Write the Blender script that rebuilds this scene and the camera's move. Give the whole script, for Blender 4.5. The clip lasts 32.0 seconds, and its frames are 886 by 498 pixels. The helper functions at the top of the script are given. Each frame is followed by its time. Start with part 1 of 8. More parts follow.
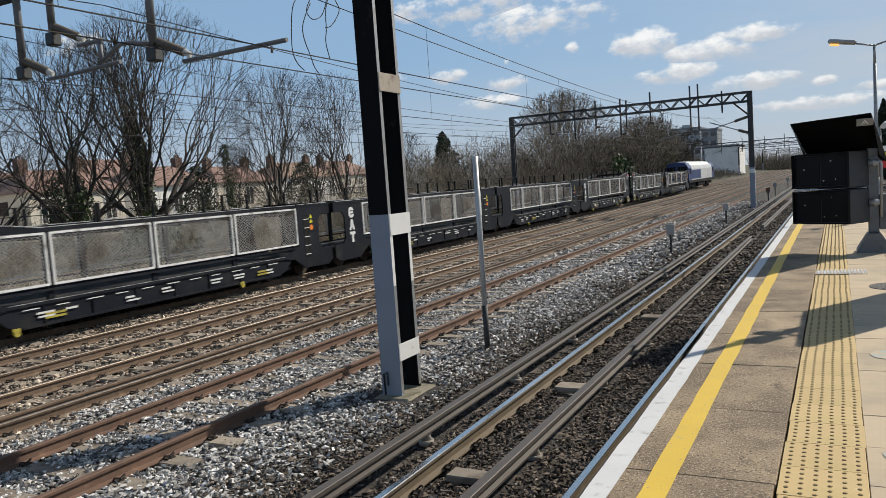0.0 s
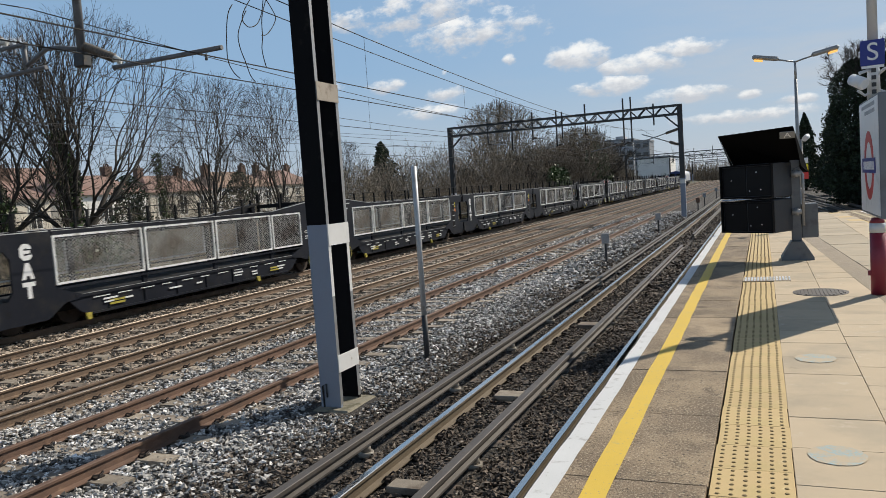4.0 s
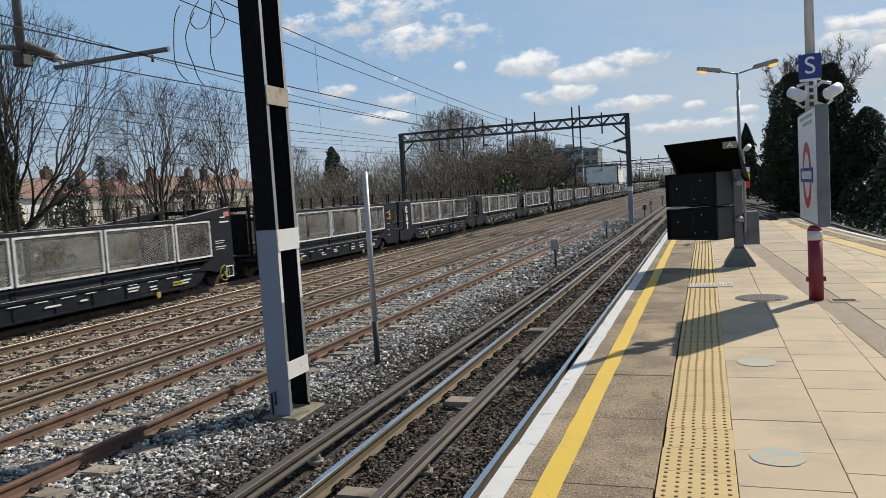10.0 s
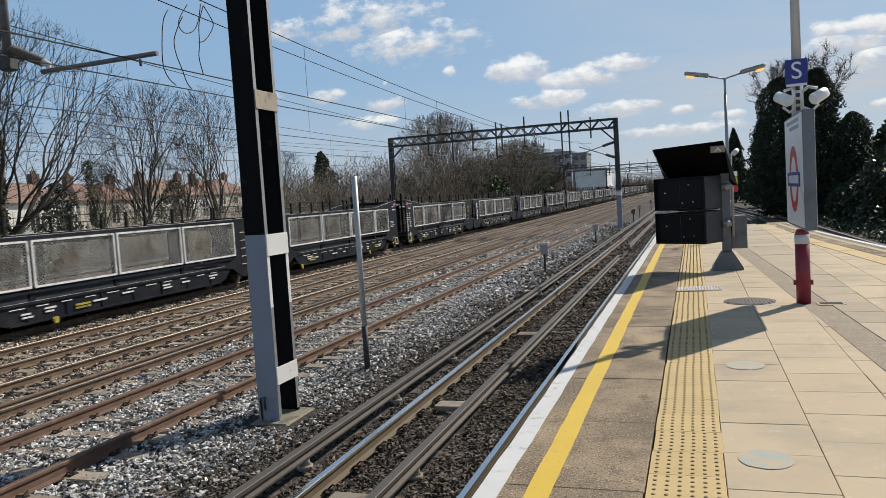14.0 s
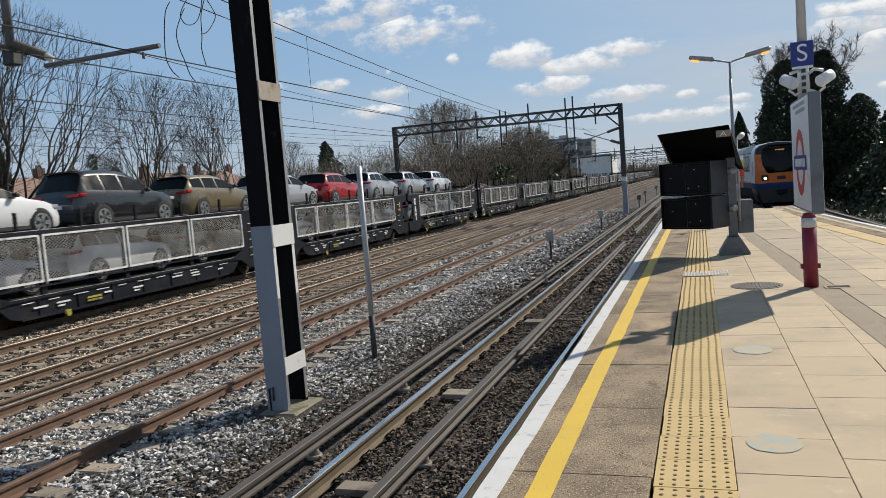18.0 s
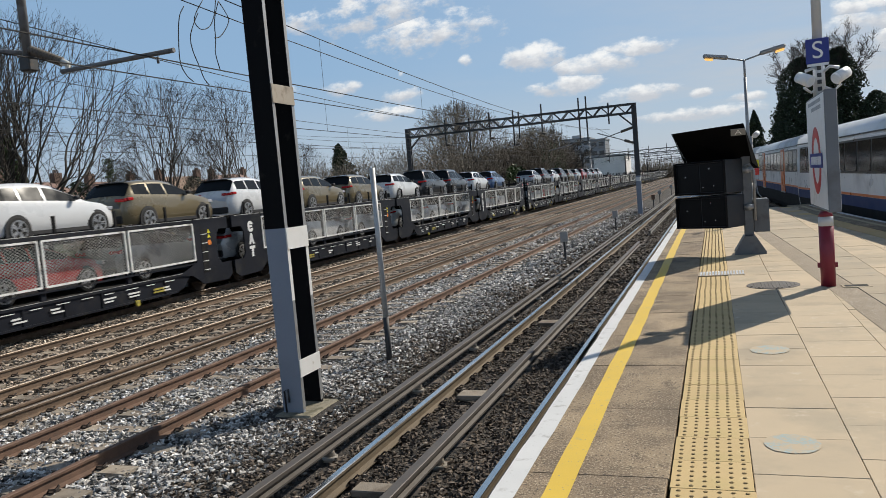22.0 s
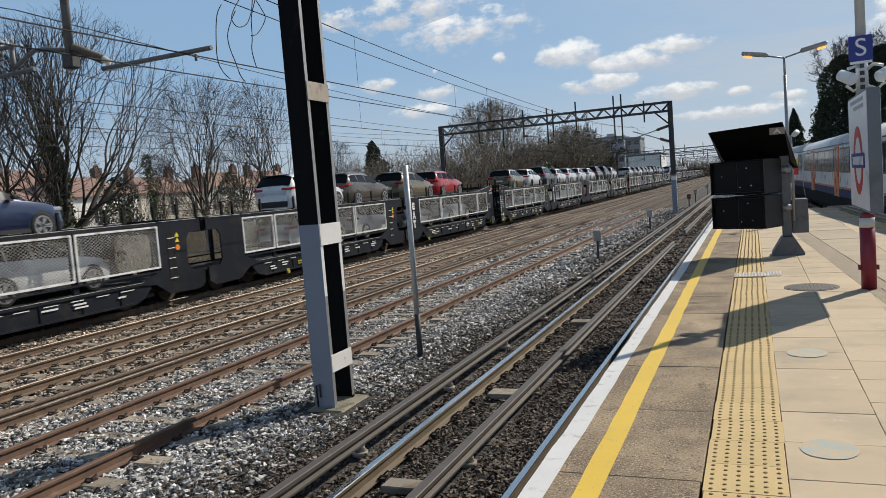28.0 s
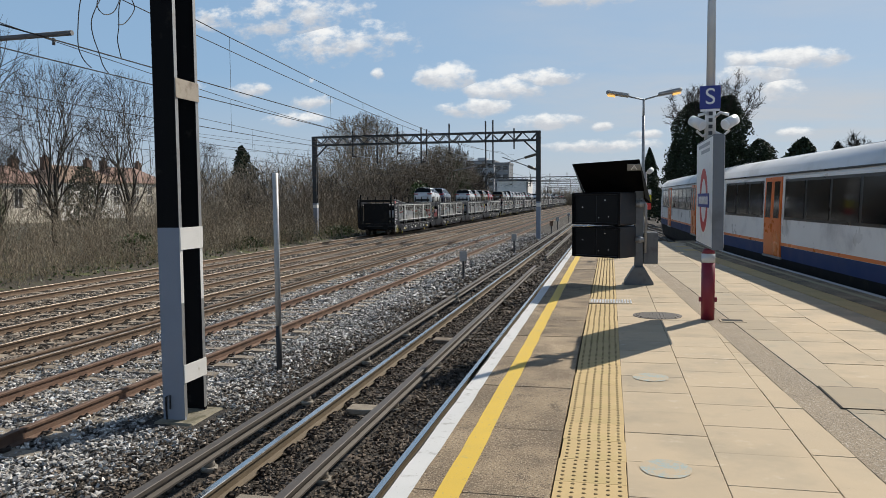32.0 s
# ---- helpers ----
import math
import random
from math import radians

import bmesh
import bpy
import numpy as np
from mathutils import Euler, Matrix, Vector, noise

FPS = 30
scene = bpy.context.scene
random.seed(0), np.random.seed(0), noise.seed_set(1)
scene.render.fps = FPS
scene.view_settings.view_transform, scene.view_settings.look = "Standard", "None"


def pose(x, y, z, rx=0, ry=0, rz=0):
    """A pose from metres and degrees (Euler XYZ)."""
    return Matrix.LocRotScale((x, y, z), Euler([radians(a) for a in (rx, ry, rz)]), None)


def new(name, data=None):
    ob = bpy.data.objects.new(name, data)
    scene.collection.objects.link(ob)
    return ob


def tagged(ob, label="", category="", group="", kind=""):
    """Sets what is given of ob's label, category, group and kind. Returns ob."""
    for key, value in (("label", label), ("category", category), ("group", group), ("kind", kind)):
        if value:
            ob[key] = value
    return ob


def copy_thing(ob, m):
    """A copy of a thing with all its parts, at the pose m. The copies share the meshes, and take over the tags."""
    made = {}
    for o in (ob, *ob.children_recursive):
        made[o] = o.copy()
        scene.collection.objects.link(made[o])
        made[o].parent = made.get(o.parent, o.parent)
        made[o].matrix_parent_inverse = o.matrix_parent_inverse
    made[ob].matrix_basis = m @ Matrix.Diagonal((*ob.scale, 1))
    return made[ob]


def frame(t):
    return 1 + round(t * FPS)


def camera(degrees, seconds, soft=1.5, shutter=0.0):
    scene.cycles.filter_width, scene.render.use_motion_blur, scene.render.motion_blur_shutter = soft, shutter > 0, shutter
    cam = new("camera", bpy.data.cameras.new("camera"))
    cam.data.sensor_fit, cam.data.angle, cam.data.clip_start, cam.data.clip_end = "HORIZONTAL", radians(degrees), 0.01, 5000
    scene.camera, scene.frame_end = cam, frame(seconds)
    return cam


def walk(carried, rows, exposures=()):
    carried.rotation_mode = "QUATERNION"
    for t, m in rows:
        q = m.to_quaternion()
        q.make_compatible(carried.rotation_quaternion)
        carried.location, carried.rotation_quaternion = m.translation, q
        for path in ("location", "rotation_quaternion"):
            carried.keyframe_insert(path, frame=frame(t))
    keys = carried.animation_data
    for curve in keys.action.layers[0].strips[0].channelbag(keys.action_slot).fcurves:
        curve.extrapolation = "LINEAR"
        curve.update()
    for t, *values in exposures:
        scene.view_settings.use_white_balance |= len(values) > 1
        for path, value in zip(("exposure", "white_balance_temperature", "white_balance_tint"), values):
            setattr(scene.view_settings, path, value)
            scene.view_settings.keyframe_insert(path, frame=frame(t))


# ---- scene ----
# World: x to the right across the tracks, y along them, z up; the platform's top is z = 0.
EYE = (0.0, 0.0, 1.65)
RAIL = -0.95        # top of the rails
BED = -1.13         # top of the ballast
cam = camera(60.3, 32.0, soft=0.7, shutter=0.12)
# seconds and the three angles of the hand-held camera, which stays on its spot
TURNS = [
    (0.0, 85.23, 4.03, 27.21), (0.5, 85.31, 4.28, 27.55), (1.0, 85.41, 4.43, 27.43), (1.5, 85.55, 4.53, 27.08),
    (2.0, 85.67, 4.50, 26.53), (2.5, 85.72, 4.39, 25.76), (3.0, 85.71, 4.20, 24.75), (3.5, 85.68, 4.12, 23.68),
    (4.0, 85.65, 3.97, 22.62), (4.5, 85.61, 3.92, 21.81), (6.5, 85.99, 4.32, 21.63), (7.0, 86.19, 4.43, 21.26),
    (7.5, 86.32, 4.50, 20.64), (8.0, 86.38, 4.48, 20.04), (8.5, 86.31, 4.34, 19.63), (9.0, 86.18, 4.10, 19.38),
    (9.5, 85.97, 3.76, 19.21), (10.0, 85.86, 3.55, 18.96), (10.5, 85.89, 3.46, 18.65), (11.0, 86.02, 3.50, 18.45),
    (11.5, 86.16, 3.59, 18.36), (12.0, 86.22, 3.65, 18.37), (12.5, 86.25, 3.67, 18.39), (13.0, 86.25, 3.62, 18.39),
    (13.5, 86.22, 3.56, 18.28), (14.0, 86.14, 3.61, 18.17), (14.5, 85.99, 3.71, 18.05), (16.5, 85.60, 4.09, 18.03),
    (17.0, 85.51, 4.17, 18.21), (17.5, 85.39, 4.31, 18.41), (18.0, 85.31, 4.44, 18.54), (18.5, 85.27, 4.52, 18.59),
    (19.0, 85.27, 4.57, 18.58), (19.5, 85.28, 4.67, 18.61), (20.0, 85.29, 4.71, 18.68), (20.5, 85.30, 4.75, 18.79),
    (21.0, 85.31, 4.84, 18.98), (21.5, 85.39, 4.91, 19.23), (22.0, 85.49, 4.91, 19.54), (22.5, 85.59, 4.82, 19.82),
    (23.0, 85.61, 4.66, 19.94), (23.5, 85.50, 4.42, 19.95), (24.0, 85.28, 4.01, 19.86), (24.5, 85.11, 3.76, 19.85),
    (25.0, 85.08, 3.74, 20.10), (25.5, 85.18, 4.05, 20.70), (26.0, 85.36, 4.42, 21.54), (26.5, 85.57, 4.80, 22.40),
    (28.5, 85.43, 4.04, 21.45), (29.0, 85.23, 3.25, 19.73), (29.5, 85.04, 2.20, 17.42), (30.0, 84.97, 1.12, 14.94),
    (30.5, 85.10, 0.37, 13.05), (31.0, 85.45, 0.06, 12.08), (31.5, 85.85, 0.27, 11.98), (32.0, 86.24, 0.51, 12.34),
]
walk(cam, [(t, pose(*EYE, rx, ry, rz)) for t, rx, ry, rz in TURNS])

# ---- sky, sun ----
SUN_AZ, SUN_EL = 32.6, 39.0     # degrees from +y towards +x, and above the horizon


def make_world():
    w = bpy.data.worlds.new("sky")
    scene.world = w
    w.use_nodes = True
    nt = w.node_tree
    nt.nodes.clear()
    out = nt.nodes.new("ShaderNodeOutputWorld")
    bg = nt.nodes.new("ShaderNodeBackground")
    sky = nt.nodes.new("ShaderNodeTexSky")
    sky.sky_type = "NISHITA"
    sky.sun_disc = False
    sky.sun_elevation = radians(SUN_EL)
    sky.sun_rotation = radians(SUN_AZ)
    sky.air_density, sky.dust_density, sky.ozone_density = 1.0, 0.6, 1.6
    tc = nt.nodes.new("ShaderNodeTexCoord")
    sep = nt.nodes.new("ShaderNodeSeparateXYZ")
    nt.links.new(tc.outputs["Generated"], sep.inputs[0])

    def math_node(op, a, b=None, c=None):
        n = nt.nodes.new("ShaderNodeMath")
        n.operation = op
        for i, v in enumerate((a, b, c)):
            if v is None:
                continue
            if isinstance(v, (int, float)):
                n.inputs[i].default_value = v
            else:
                nt.links.new(v, n.inputs[i])
        return n.outputs[0]

    # a flat cloud deck seen in perspective: direction divided by its height
    up = math_node("MAXIMUM", sep.outputs[2], 0.02)
    up = math_node("ADD", up, 0.06)
    px = math_node("DIVIDE", sep.outputs[0], up)
    py = math_node("DIVIDE", sep.outputs[1], up)
    comb = nt.nodes.new("ShaderNodeCombineXYZ")
    nt.links.new(px, comb.inputs[0])
    nt.links.new(py, comb.inputs[1])
    mp = nt.nodes.new("ShaderNodeMapping")
    mp.inputs["Location"].default_value = (CLOUD_SHIFT[0], CLOUD_SHIFT[1], 3.1)
    nt.links.new(comb.outputs[0], mp.inputs["Vector"])

    def cloud(scale, detail, rough, lo, hi, loc):
        n = nt.nodes.new("ShaderNodeTexNoise")
        n.inputs["Scale"].default_value = scale
        n.inputs["Detail"].default_value = detail
        n.inputs["Roughness"].default_value = rough
        n.inputs["Distortion"].default_value = 0.25
        m2 = nt.nodes.new("ShaderNodeMapping")
        m2.inputs["Location"].default_value = loc
        nt.links.new(mp.outputs[0], m2.inputs["Vector"])
        nt.links.new(m2.outputs[0], n.inputs["Vector"])
        r = nt.nodes.new("ShaderNodeMapRange")
        r.interpolation_type = "SMOOTHSTEP"
        r.inputs["From Min"].default_value = lo
        r.inputs["From Max"].default_value = hi
        nt.links.new(n.outputs["Fac"], r.inputs["Value"])
        return r.outputs[0]

    # heaps of cloud ahead: middle, half width and half height as slopes from the eye's level
    ahead = math_node("MAXIMUM", sep.outputs[1], 0.08)
    u = math_node("DIVIDE", sep.outputs[0], ahead)
    v = math_node("DIVIDE", sep.outputs[2], ahead)
    uv = nt.nodes.new("ShaderNodeCombineXYZ")
    nt.links.new(u, uv.inputs[0])
    nt.links.new(math_node("MULTIPLY", v, 1.7), uv.inputs[1])

    def grain(scale, detail, z):
        n = nt.nodes.new("ShaderNodeTexNoise")
        n.inputs["Scale"].default_value = scale
        n.inputs["Detail"].default_value = detail
        n.inputs["Roughness"].default_value = 0.6
        m2 = nt.nodes.new("ShaderNodeMapping")
        m2.inputs["Location"].default_value = (0.3, 0.7, z)
        nt.links.new(uv.outputs[0], m2.inputs["Vector"])
        nt.links.new(m2.outputs[0], n.inputs["Vector"])
        return n.outputs["Fac"]

    def step(value, lo, hi):
        r = nt.nodes.new("ShaderNodeMapRange")
        r.interpolation_type = "SMOOTHSTEP"
        r.inputs["From Min"].default_value = lo
        r.inputs["From Max"].default_value = hi
        nt.links.new(value, r.inputs["Value"])
        return r.outputs[0]

    rough = grain(26, 8, 1.0)
    best, height = None, None
    for cu, cv, ru, rv, thick in HEAPS:
        du = math_node("MULTIPLY_ADD", u, 1 / ru, -cu / ru)
        dv = math_node("MULTIPLY_ADD", v, 1 / rv, -cv / rv)
        r2 = math_node("ADD", math_node("MULTIPLY", du, du), math_node("MULTIPLY", dv, dv))
        f = math_node("MULTIPLY_ADD", r2, -1.0, thick)
        if best is None:
            best, height = f, dv
        else:
            pick = math_node("GREATER_THAN", f, best)
            sel = nt.nodes.new("ShaderNodeMix")
            nt.links.new(pick, sel.inputs["Factor"])
            nt.links.new(height, sel.inputs["A"])
            nt.links.new(dv, sel.inputs["B"])
            height = sel.outputs["Result"]
            best = math_node("MAXIMUM", best, f)
    edge = math_node("MULTIPLY_ADD", rough, 4.0, -1.95)
    puffs = math_node("MULTIPLY", step(math_node("ADD", best, edge), 0.0, 1.1), 0.9)
    front = step(sep.outputs[1], 0.1, 0.35)
    puffs = math_node("MULTIPLY", puffs, front)
    veil = cloud(0.33, 6, 0.62, 0.40, 0.78, (4.0, 1.5, 7))
    # thicker, brighter haze towards the sun's side
    side = math_node("MULTIPLY_ADD", sep.outputs[0], 1.6, 0.8)
    side = math_node("MAXIMUM", math_node("MINIMUM", side, 1.0), 0.06)
    veil = math_node("MULTIPLY", math_node("MULTIPLY_ADD", veil, 0.75, 0.25), side)
    low = nt.nodes.new("ShaderNodeMapRange")
    low.inputs["From Min"].default_value = 0.0
    low.inputs["From Max"].default_value = 0.16
    low.inputs["To Min"].default_value = 0.7
    low.inputs["To Max"].default_value = 0.0
    nt.links.new(sep.outputs[2], low.inputs["Value"])
    haze = math_node("MAXIMUM", veil, low.outputs[0])
    base = nt.nodes.new("ShaderNodeMix")
    base.data_type = "RGBA"
    base.inputs["B"].default_value = (9.6, 9.75, 10.0, 1)
    thin = math_node("MULTIPLY", math_node("MULTIPLY", haze, 0.85), math_node("MULTIPLY_ADD", step(sep.outputs[2], 0.36, 0.85), -0.8, 1.0))
    nt.links.new(thin, base.inputs["Factor"])
    deep = nt.nodes.new("ShaderNodeMix")
    deep.data_type = "RGBA"
    high = nt.nodes.new("ShaderNodeMapRange")
    high.inputs["From Min"].default_value, high.inputs["From Max"].default_value = 0.36, 0.85
    high.inputs["To Min"].default_value, high.inputs["To Max"].default_value = 0.62, 0.0
    nt.links.new(sep.outputs[2], high.inputs["Value"])
    nt.links.new(high.outputs[0], deep.inputs["Factor"])
    deep.inputs["B"].default_value = (5.6, 9.2, 13.8, 1)
    nt.links.new(sky.outputs[0], deep.inputs["A"])
    nt.links.new(deep.outputs["Result"], base.inputs["A"])
    # white tops, grey bases
    lift = math_node("ADD", height, math_node("MULTIPLY_ADD", grain(40, 5, 3.0), 2.4, -1.2))
    tone = nt.nodes.new("ShaderNodeMix")
    tone.data_type = "RGBA"
    tone.inputs["A"].default_value = (9.6, 10.0, 10.7, 1)
    tone.inputs["B"].default_value = (16.5, 16.4, 16.0, 1)
    nt.links.new(step(lift, -0.6, 0.8), tone.inputs["Factor"])
    mix = nt.nodes.new("ShaderNodeMix")
    mix.data_type = "RGBA"
    nt.links.new(puffs, mix.inputs["Factor"])
    nt.links.new(base.outputs["Result"], mix.inputs["A"])
    nt.links.new(tone.outputs["Result"], mix.inputs["B"])
    nt.links.new(mix.outputs["Result"], bg.inputs["Color"])
    bg.inputs["Strength"].default_value = SKY_STRENGTH
    nt.links.new(bg.outputs[0], out.inputs[0])


CLOUD_SHIFT = (0.0, 0.0)
SKY_STRENGTH = 0.06
HEAPS = [
    (-0.547, 0.256, 0.05, 0.018, 0.9), (-0.43, 0.255, 0.13, 0.05, 0.62), (-0.36, 0.213, 0.12, 0.034, 0.72), (-0.306, 0.17, 0.012, 0.009, 0.7), (-0.21, 0.161, 0.044, 0.018, 1.2),
    (-0.138, 0.142, 0.055, 0.014, 1.2), (-0.079, 0.153, 0.044, 0.012, 1.1), (-0.172, 0.119, 0.052, 0.013, 1.1), (-0.083, 0.098, 0.056, 0.011, 1.1), (-0.407, 0.135, 0.04, 0.011, 1.0),
    (-0.496, 0.156, 0.032, 0.014, 0.9), (-0.011, 0.09, 0.016, 0.007, 0.9), (-0.016, 0.066, 0.09, 0.010, 1.0), (0.177, 0.15, 0.052, 0.02, 0.9), (0.204, 0.165, 0.075, 0.015, 1.1),
    (0.199, 0.126, 0.032, 0.02, 0.9), (-0.033, 0.262, 0.08, 0.024, 1.0), (-0.402, 0.163, 0.007, 0.006, 0.7), (-1.278, 0.315, 0.11, 0.021, 0.7), (-0.429, 0.111, 0.052, 0.012, 0.7),
    (0.219, 0.076, 0.024, 0.009, 0.9), (0.043, 0.079, 0.03, 0.007, 0.9), (-0.60, 0.16, 0.05, 0.02, 0.5),
]
make_world()
sun_data = bpy.data.lights.new("sun", "SUN")
sun_data.energy, sun_data.angle, sun_data.color = 4.7, radians(0.53), (1.0, 0.925, 0.8)
sun = new("sun", sun_data)
_a, _e = radians(SUN_AZ), radians(SUN_EL)
SUN_DIR = Vector((math.sin(_a) * math.cos(_e), math.cos(_a) * math.cos(_e), math.sin(_e)))
sun.rotation_euler = SUN_DIR.to_track_quat("Z", "Y").to_euler()
scene.view_settings.exposure = 0.0

# ---- materials ----
def material(name, color, rough=0.6, metal=0.0, spots=(), scale=8.0, vary=0.25, fine=90.0, bump=0.15, bump_scale=None,
             random_vary=0.0, spec=None, island=0.0, dist=0.01):
    """Colour with two scales of noise, optional stain colour, grain bump and per-object variation. spots: (colour, scale, low, high)."""
    m = bpy.data.materials.new(name)
    m.use_nodes = True
    nt = m.node_tree
    p = nt.nodes["Principled BSDF"]
    p.inputs["Metallic"].default_value = metal
    if spec is not None:
        p.inputs["Specular IOR Level"].default_value = spec
    geo = nt.nodes.new("ShaderNodeNewGeometry")

    def noise_tex(s, detail=3, rough_=0.55):
        n = nt.nodes.new("ShaderNodeTexNoise")
        n.inputs["Scale"].default_value = s
        n.inputs["Detail"].default_value = detail
        n.inputs["Roughness"].default_value = rough_
        nt.links.new(geo.outputs["Position"] if name in WORLD_SPACE else tc.outputs["Object"], n.inputs["Vector"])
        return n

    tc = nt.nodes.new("ShaderNodeTexCoord")
    big, small = noise_tex(scale, 4), noise_tex(fine, 2, 0.7)
    add = nt.nodes.new("ShaderNodeMath")
    add.operation = "MULTIPLY_ADD"
    nt.links.new(small.outputs["Fac"], add.inputs[0])
    add.inputs[1].default_value = 0.6
    nt.links.new(big.outputs["Fac"], add.inputs[2])
    r = nt.nodes.new("ShaderNodeMapRange")
    r.inputs["From Min"].default_value, r.inputs["From Max"].default_value = 0.45, 1.15
    r.inputs["To Min"].default_value, r.inputs["To Max"].default_value = 1 - vary, 1 + vary
    nt.links.new(add.outputs[0], r.inputs["Value"])
    base = nt.nodes.new("ShaderNodeRGB")
    base.outputs[0].default_value = (*color, 1)
    col = base.outputs[0]
    for sc, s, lo, hi in spots:
        n = noise_tex(s, 5, 0.6)
        k = nt.nodes.new("ShaderNodeMapRange")
        k.interpolation_type = "SMOOTHSTEP"
        k.inputs["From Min"].default_value, k.inputs["From Max"].default_value = lo, hi
        nt.links.new(n.outputs["Fac"], k.inputs["Value"])
        mx = nt.nodes.new("ShaderNodeMix")
        mx.data_type = "RGBA"
        nt.links.new(k.outputs[0], mx.inputs["Factor"])
        nt.links.new(col, mx.inputs["A"])
        mx.inputs["B"].default_value = (*sc, 1)
        col = mx.outputs["Result"]
    factor = r.outputs[0]
    for amount, socket in ((random_vary, "object"), (island, "island")):
        if not amount:
            continue
        src = nt.nodes.new("ShaderNodeObjectInfo").outputs["Random"] if socket == "object" else geo.outputs["Random Per Island"]
        k = nt.nodes.new("ShaderNodeMapRange")
        k.inputs["To Min"].default_value, k.inputs["To Max"].default_value = 1 - amount, 1 + amount
        nt.links.new(src, k.inputs["Value"])
        mul = nt.nodes.new("ShaderNodeMath")
        mul.operation = "MULTIPLY"
        nt.links.new(factor, mul.inputs[0])
        nt.links.new(k.outputs[0], mul.inputs[1])
        factor = mul.outputs[0]
    sc = nt.nodes.new("ShaderNodeVectorMath")
    sc.operation = "SCALE"
    nt.links.new(col, sc.inputs[0])
    nt.links.new(factor, sc.inputs["Scale"])
    nt.links.new(sc.outputs[0], p.inputs["Base Color"])
    rr = nt.nodes.new("ShaderNodeMapRange")
    rr.inputs["To Min"].default_value, rr.inputs["To Max"].default_value = max(0.03, rough - 0.12), min(1, rough + 0.12)
    nt.links.new(big.outputs["Fac"], rr.inputs["Value"])
    nt.links.new(rr.outputs[0], p.inputs["Roughness"])
    if bump:
        b = nt.nodes.new("ShaderNodeBump")
        b.inputs["Strength"].default_value = bump
        b.inputs["Distance"].default_value = dist
        src = noise_tex(bump_scale, 3, 0.6) if bump_scale else small
        nt.links.new(src.outputs["Fac"], b.inputs["Height"])
        nt.links.new(b.outputs[0], p.inputs["Normal"])
    return m


WORLD_SPACE = {"ballast_bed", "earth", "asphalt_far", "coping_concrete", "paving", "grass"}
M = {}
# near-black base and flecks paint in the shadows between stones
M["ballast_bed"] = material("ballast_bed", (0.045, 0.038, 0.032), 0.95, spots=[((0.24, 0.21, 0.18), 28, 0.58, 0.66), ((0.015, 0.014, 0.013), 33, 0.53, 0.62)], scale=1.3, vary=0.3, fine=40, bump=1.0, bump_scale=24, dist=0.05)
M["stone"] = material("stone", (0.37, 0.355, 0.335), 0.9, spots=[((0.62, 0.61, 0.6), 9, 0.5, 0.62), ((0.12, 0.1, 0.085), 5, 0.56, 0.68)], scale=12, vary=0.2, island=0.85, bump=0.2)
M["stone_tan"] = material("stone_tan", (0.33, 0.265, 0.205), 0.92, spots=[((0.48, 0.42, 0.35), 9, 0.52, 0.64), ((0.1, 0.075, 0.055), 6, 0.55, 0.68)], scale=12, vary=0.25, island=0.8, bump=0.2)
M["stone_brown"] = material("stone_brown", (0.1, 0.078, 0.06), 0.95, spots=[((0.26, 0.225, 0.19), 9, 0.53, 0.66)], scale=12, vary=0.25, island=0.75, bump=0.2)
M["earth"] = material("earth", (0.07, 0.06, 0.045), 1.0, spots=[((0.10, 0.11, 0.04), 1.1, 0.5, 0.62)], scale=0.4, vary=0.35, fine=14, bump=0.8, bump_scale=6, dist=0.1)
M["grass"] = material("grass", (0.09, 0.11, 0.035), 1.0, scale=0.5, vary=0.4, fine=20, bump=0.8, bump_scale=12, dist=0.08)
M["rail_rust"] = material("rail_rust", (0.145, 0.085, 0.058), 0.75, spots=[((0.22, 0.135, 0.088), 6, 0.5, 0.7), ((0.085, 0.055, 0.042), 3, 0.5, 0.75)], scale=4, vary=0.25, bump=0.3)
M["rail_brown"] = material("rail_brown", (0.15, 0.1, 0.066), 0.75, spots=[((0.22, 0.15, 0.095), 6, 0.5, 0.7)], scale=4, vary=0.25, bump=0.3)
M["rail_ochre"] = material("rail_ochre", (0.14, 0.106, 0.068), 0.75, spots=[((0.13, 0.095, 0.06), 5, 0.5, 0.7)], scale=4, vary=0.25, bump=0.3)
M["rail_polish"] = material("rail_polish", (0.64, 0.61, 0.57), 0.2, 1.0, scale=30, vary=0.1, bump=0.02)
# paler head colour for left rails only, standing in for the sun's glint
M["rail_shine"] = material("rail_shine", (0.34, 0.28, 0.22), 0.55, 0.5, spots=[((0.24, 0.18, 0.13), 3, 0.5, 0.7)], scale=9, vary=0.15, bump=0.03)
M["rail_worn"] = material("rail_worn", (0.17, 0.135, 0.105), 0.5, 0.25, spots=[((0.24, 0.2, 0.165), 2, 0.5, 0.7)], scale=9, vary=0.2, bump=0.04)
M["rail_grey"] = material("rail_grey", (0.10, 0.088, 0.078), 0.58, 0.2, spots=[((0.1, 0.085, 0.075), 4, 0.45, 0.7)], scale=5, vary=0.2, bump=0.15)
M["sleeper"] = material("sleeper", (0.34, 0.29, 0.23), 0.9, spots=[((0.16, 0.125, 0.095), 3, 0.42, 0.65)], scale=3, vary=0.2, random_vary=0.25, bump=0.4)
M["sleeper_dark"] = material("sleeper_dark", (0.07, 0.058, 0.05), 0.95, spots=[((0.13, 0.1, 0.08), 3, 0.5, 0.65)], scale=3, vary=0.3, random_vary=0.4, bump=0.5)
M["clip"] = material("clip", (0.045, 0.035, 0.03), 0.8, 0.3, bump=0.2)
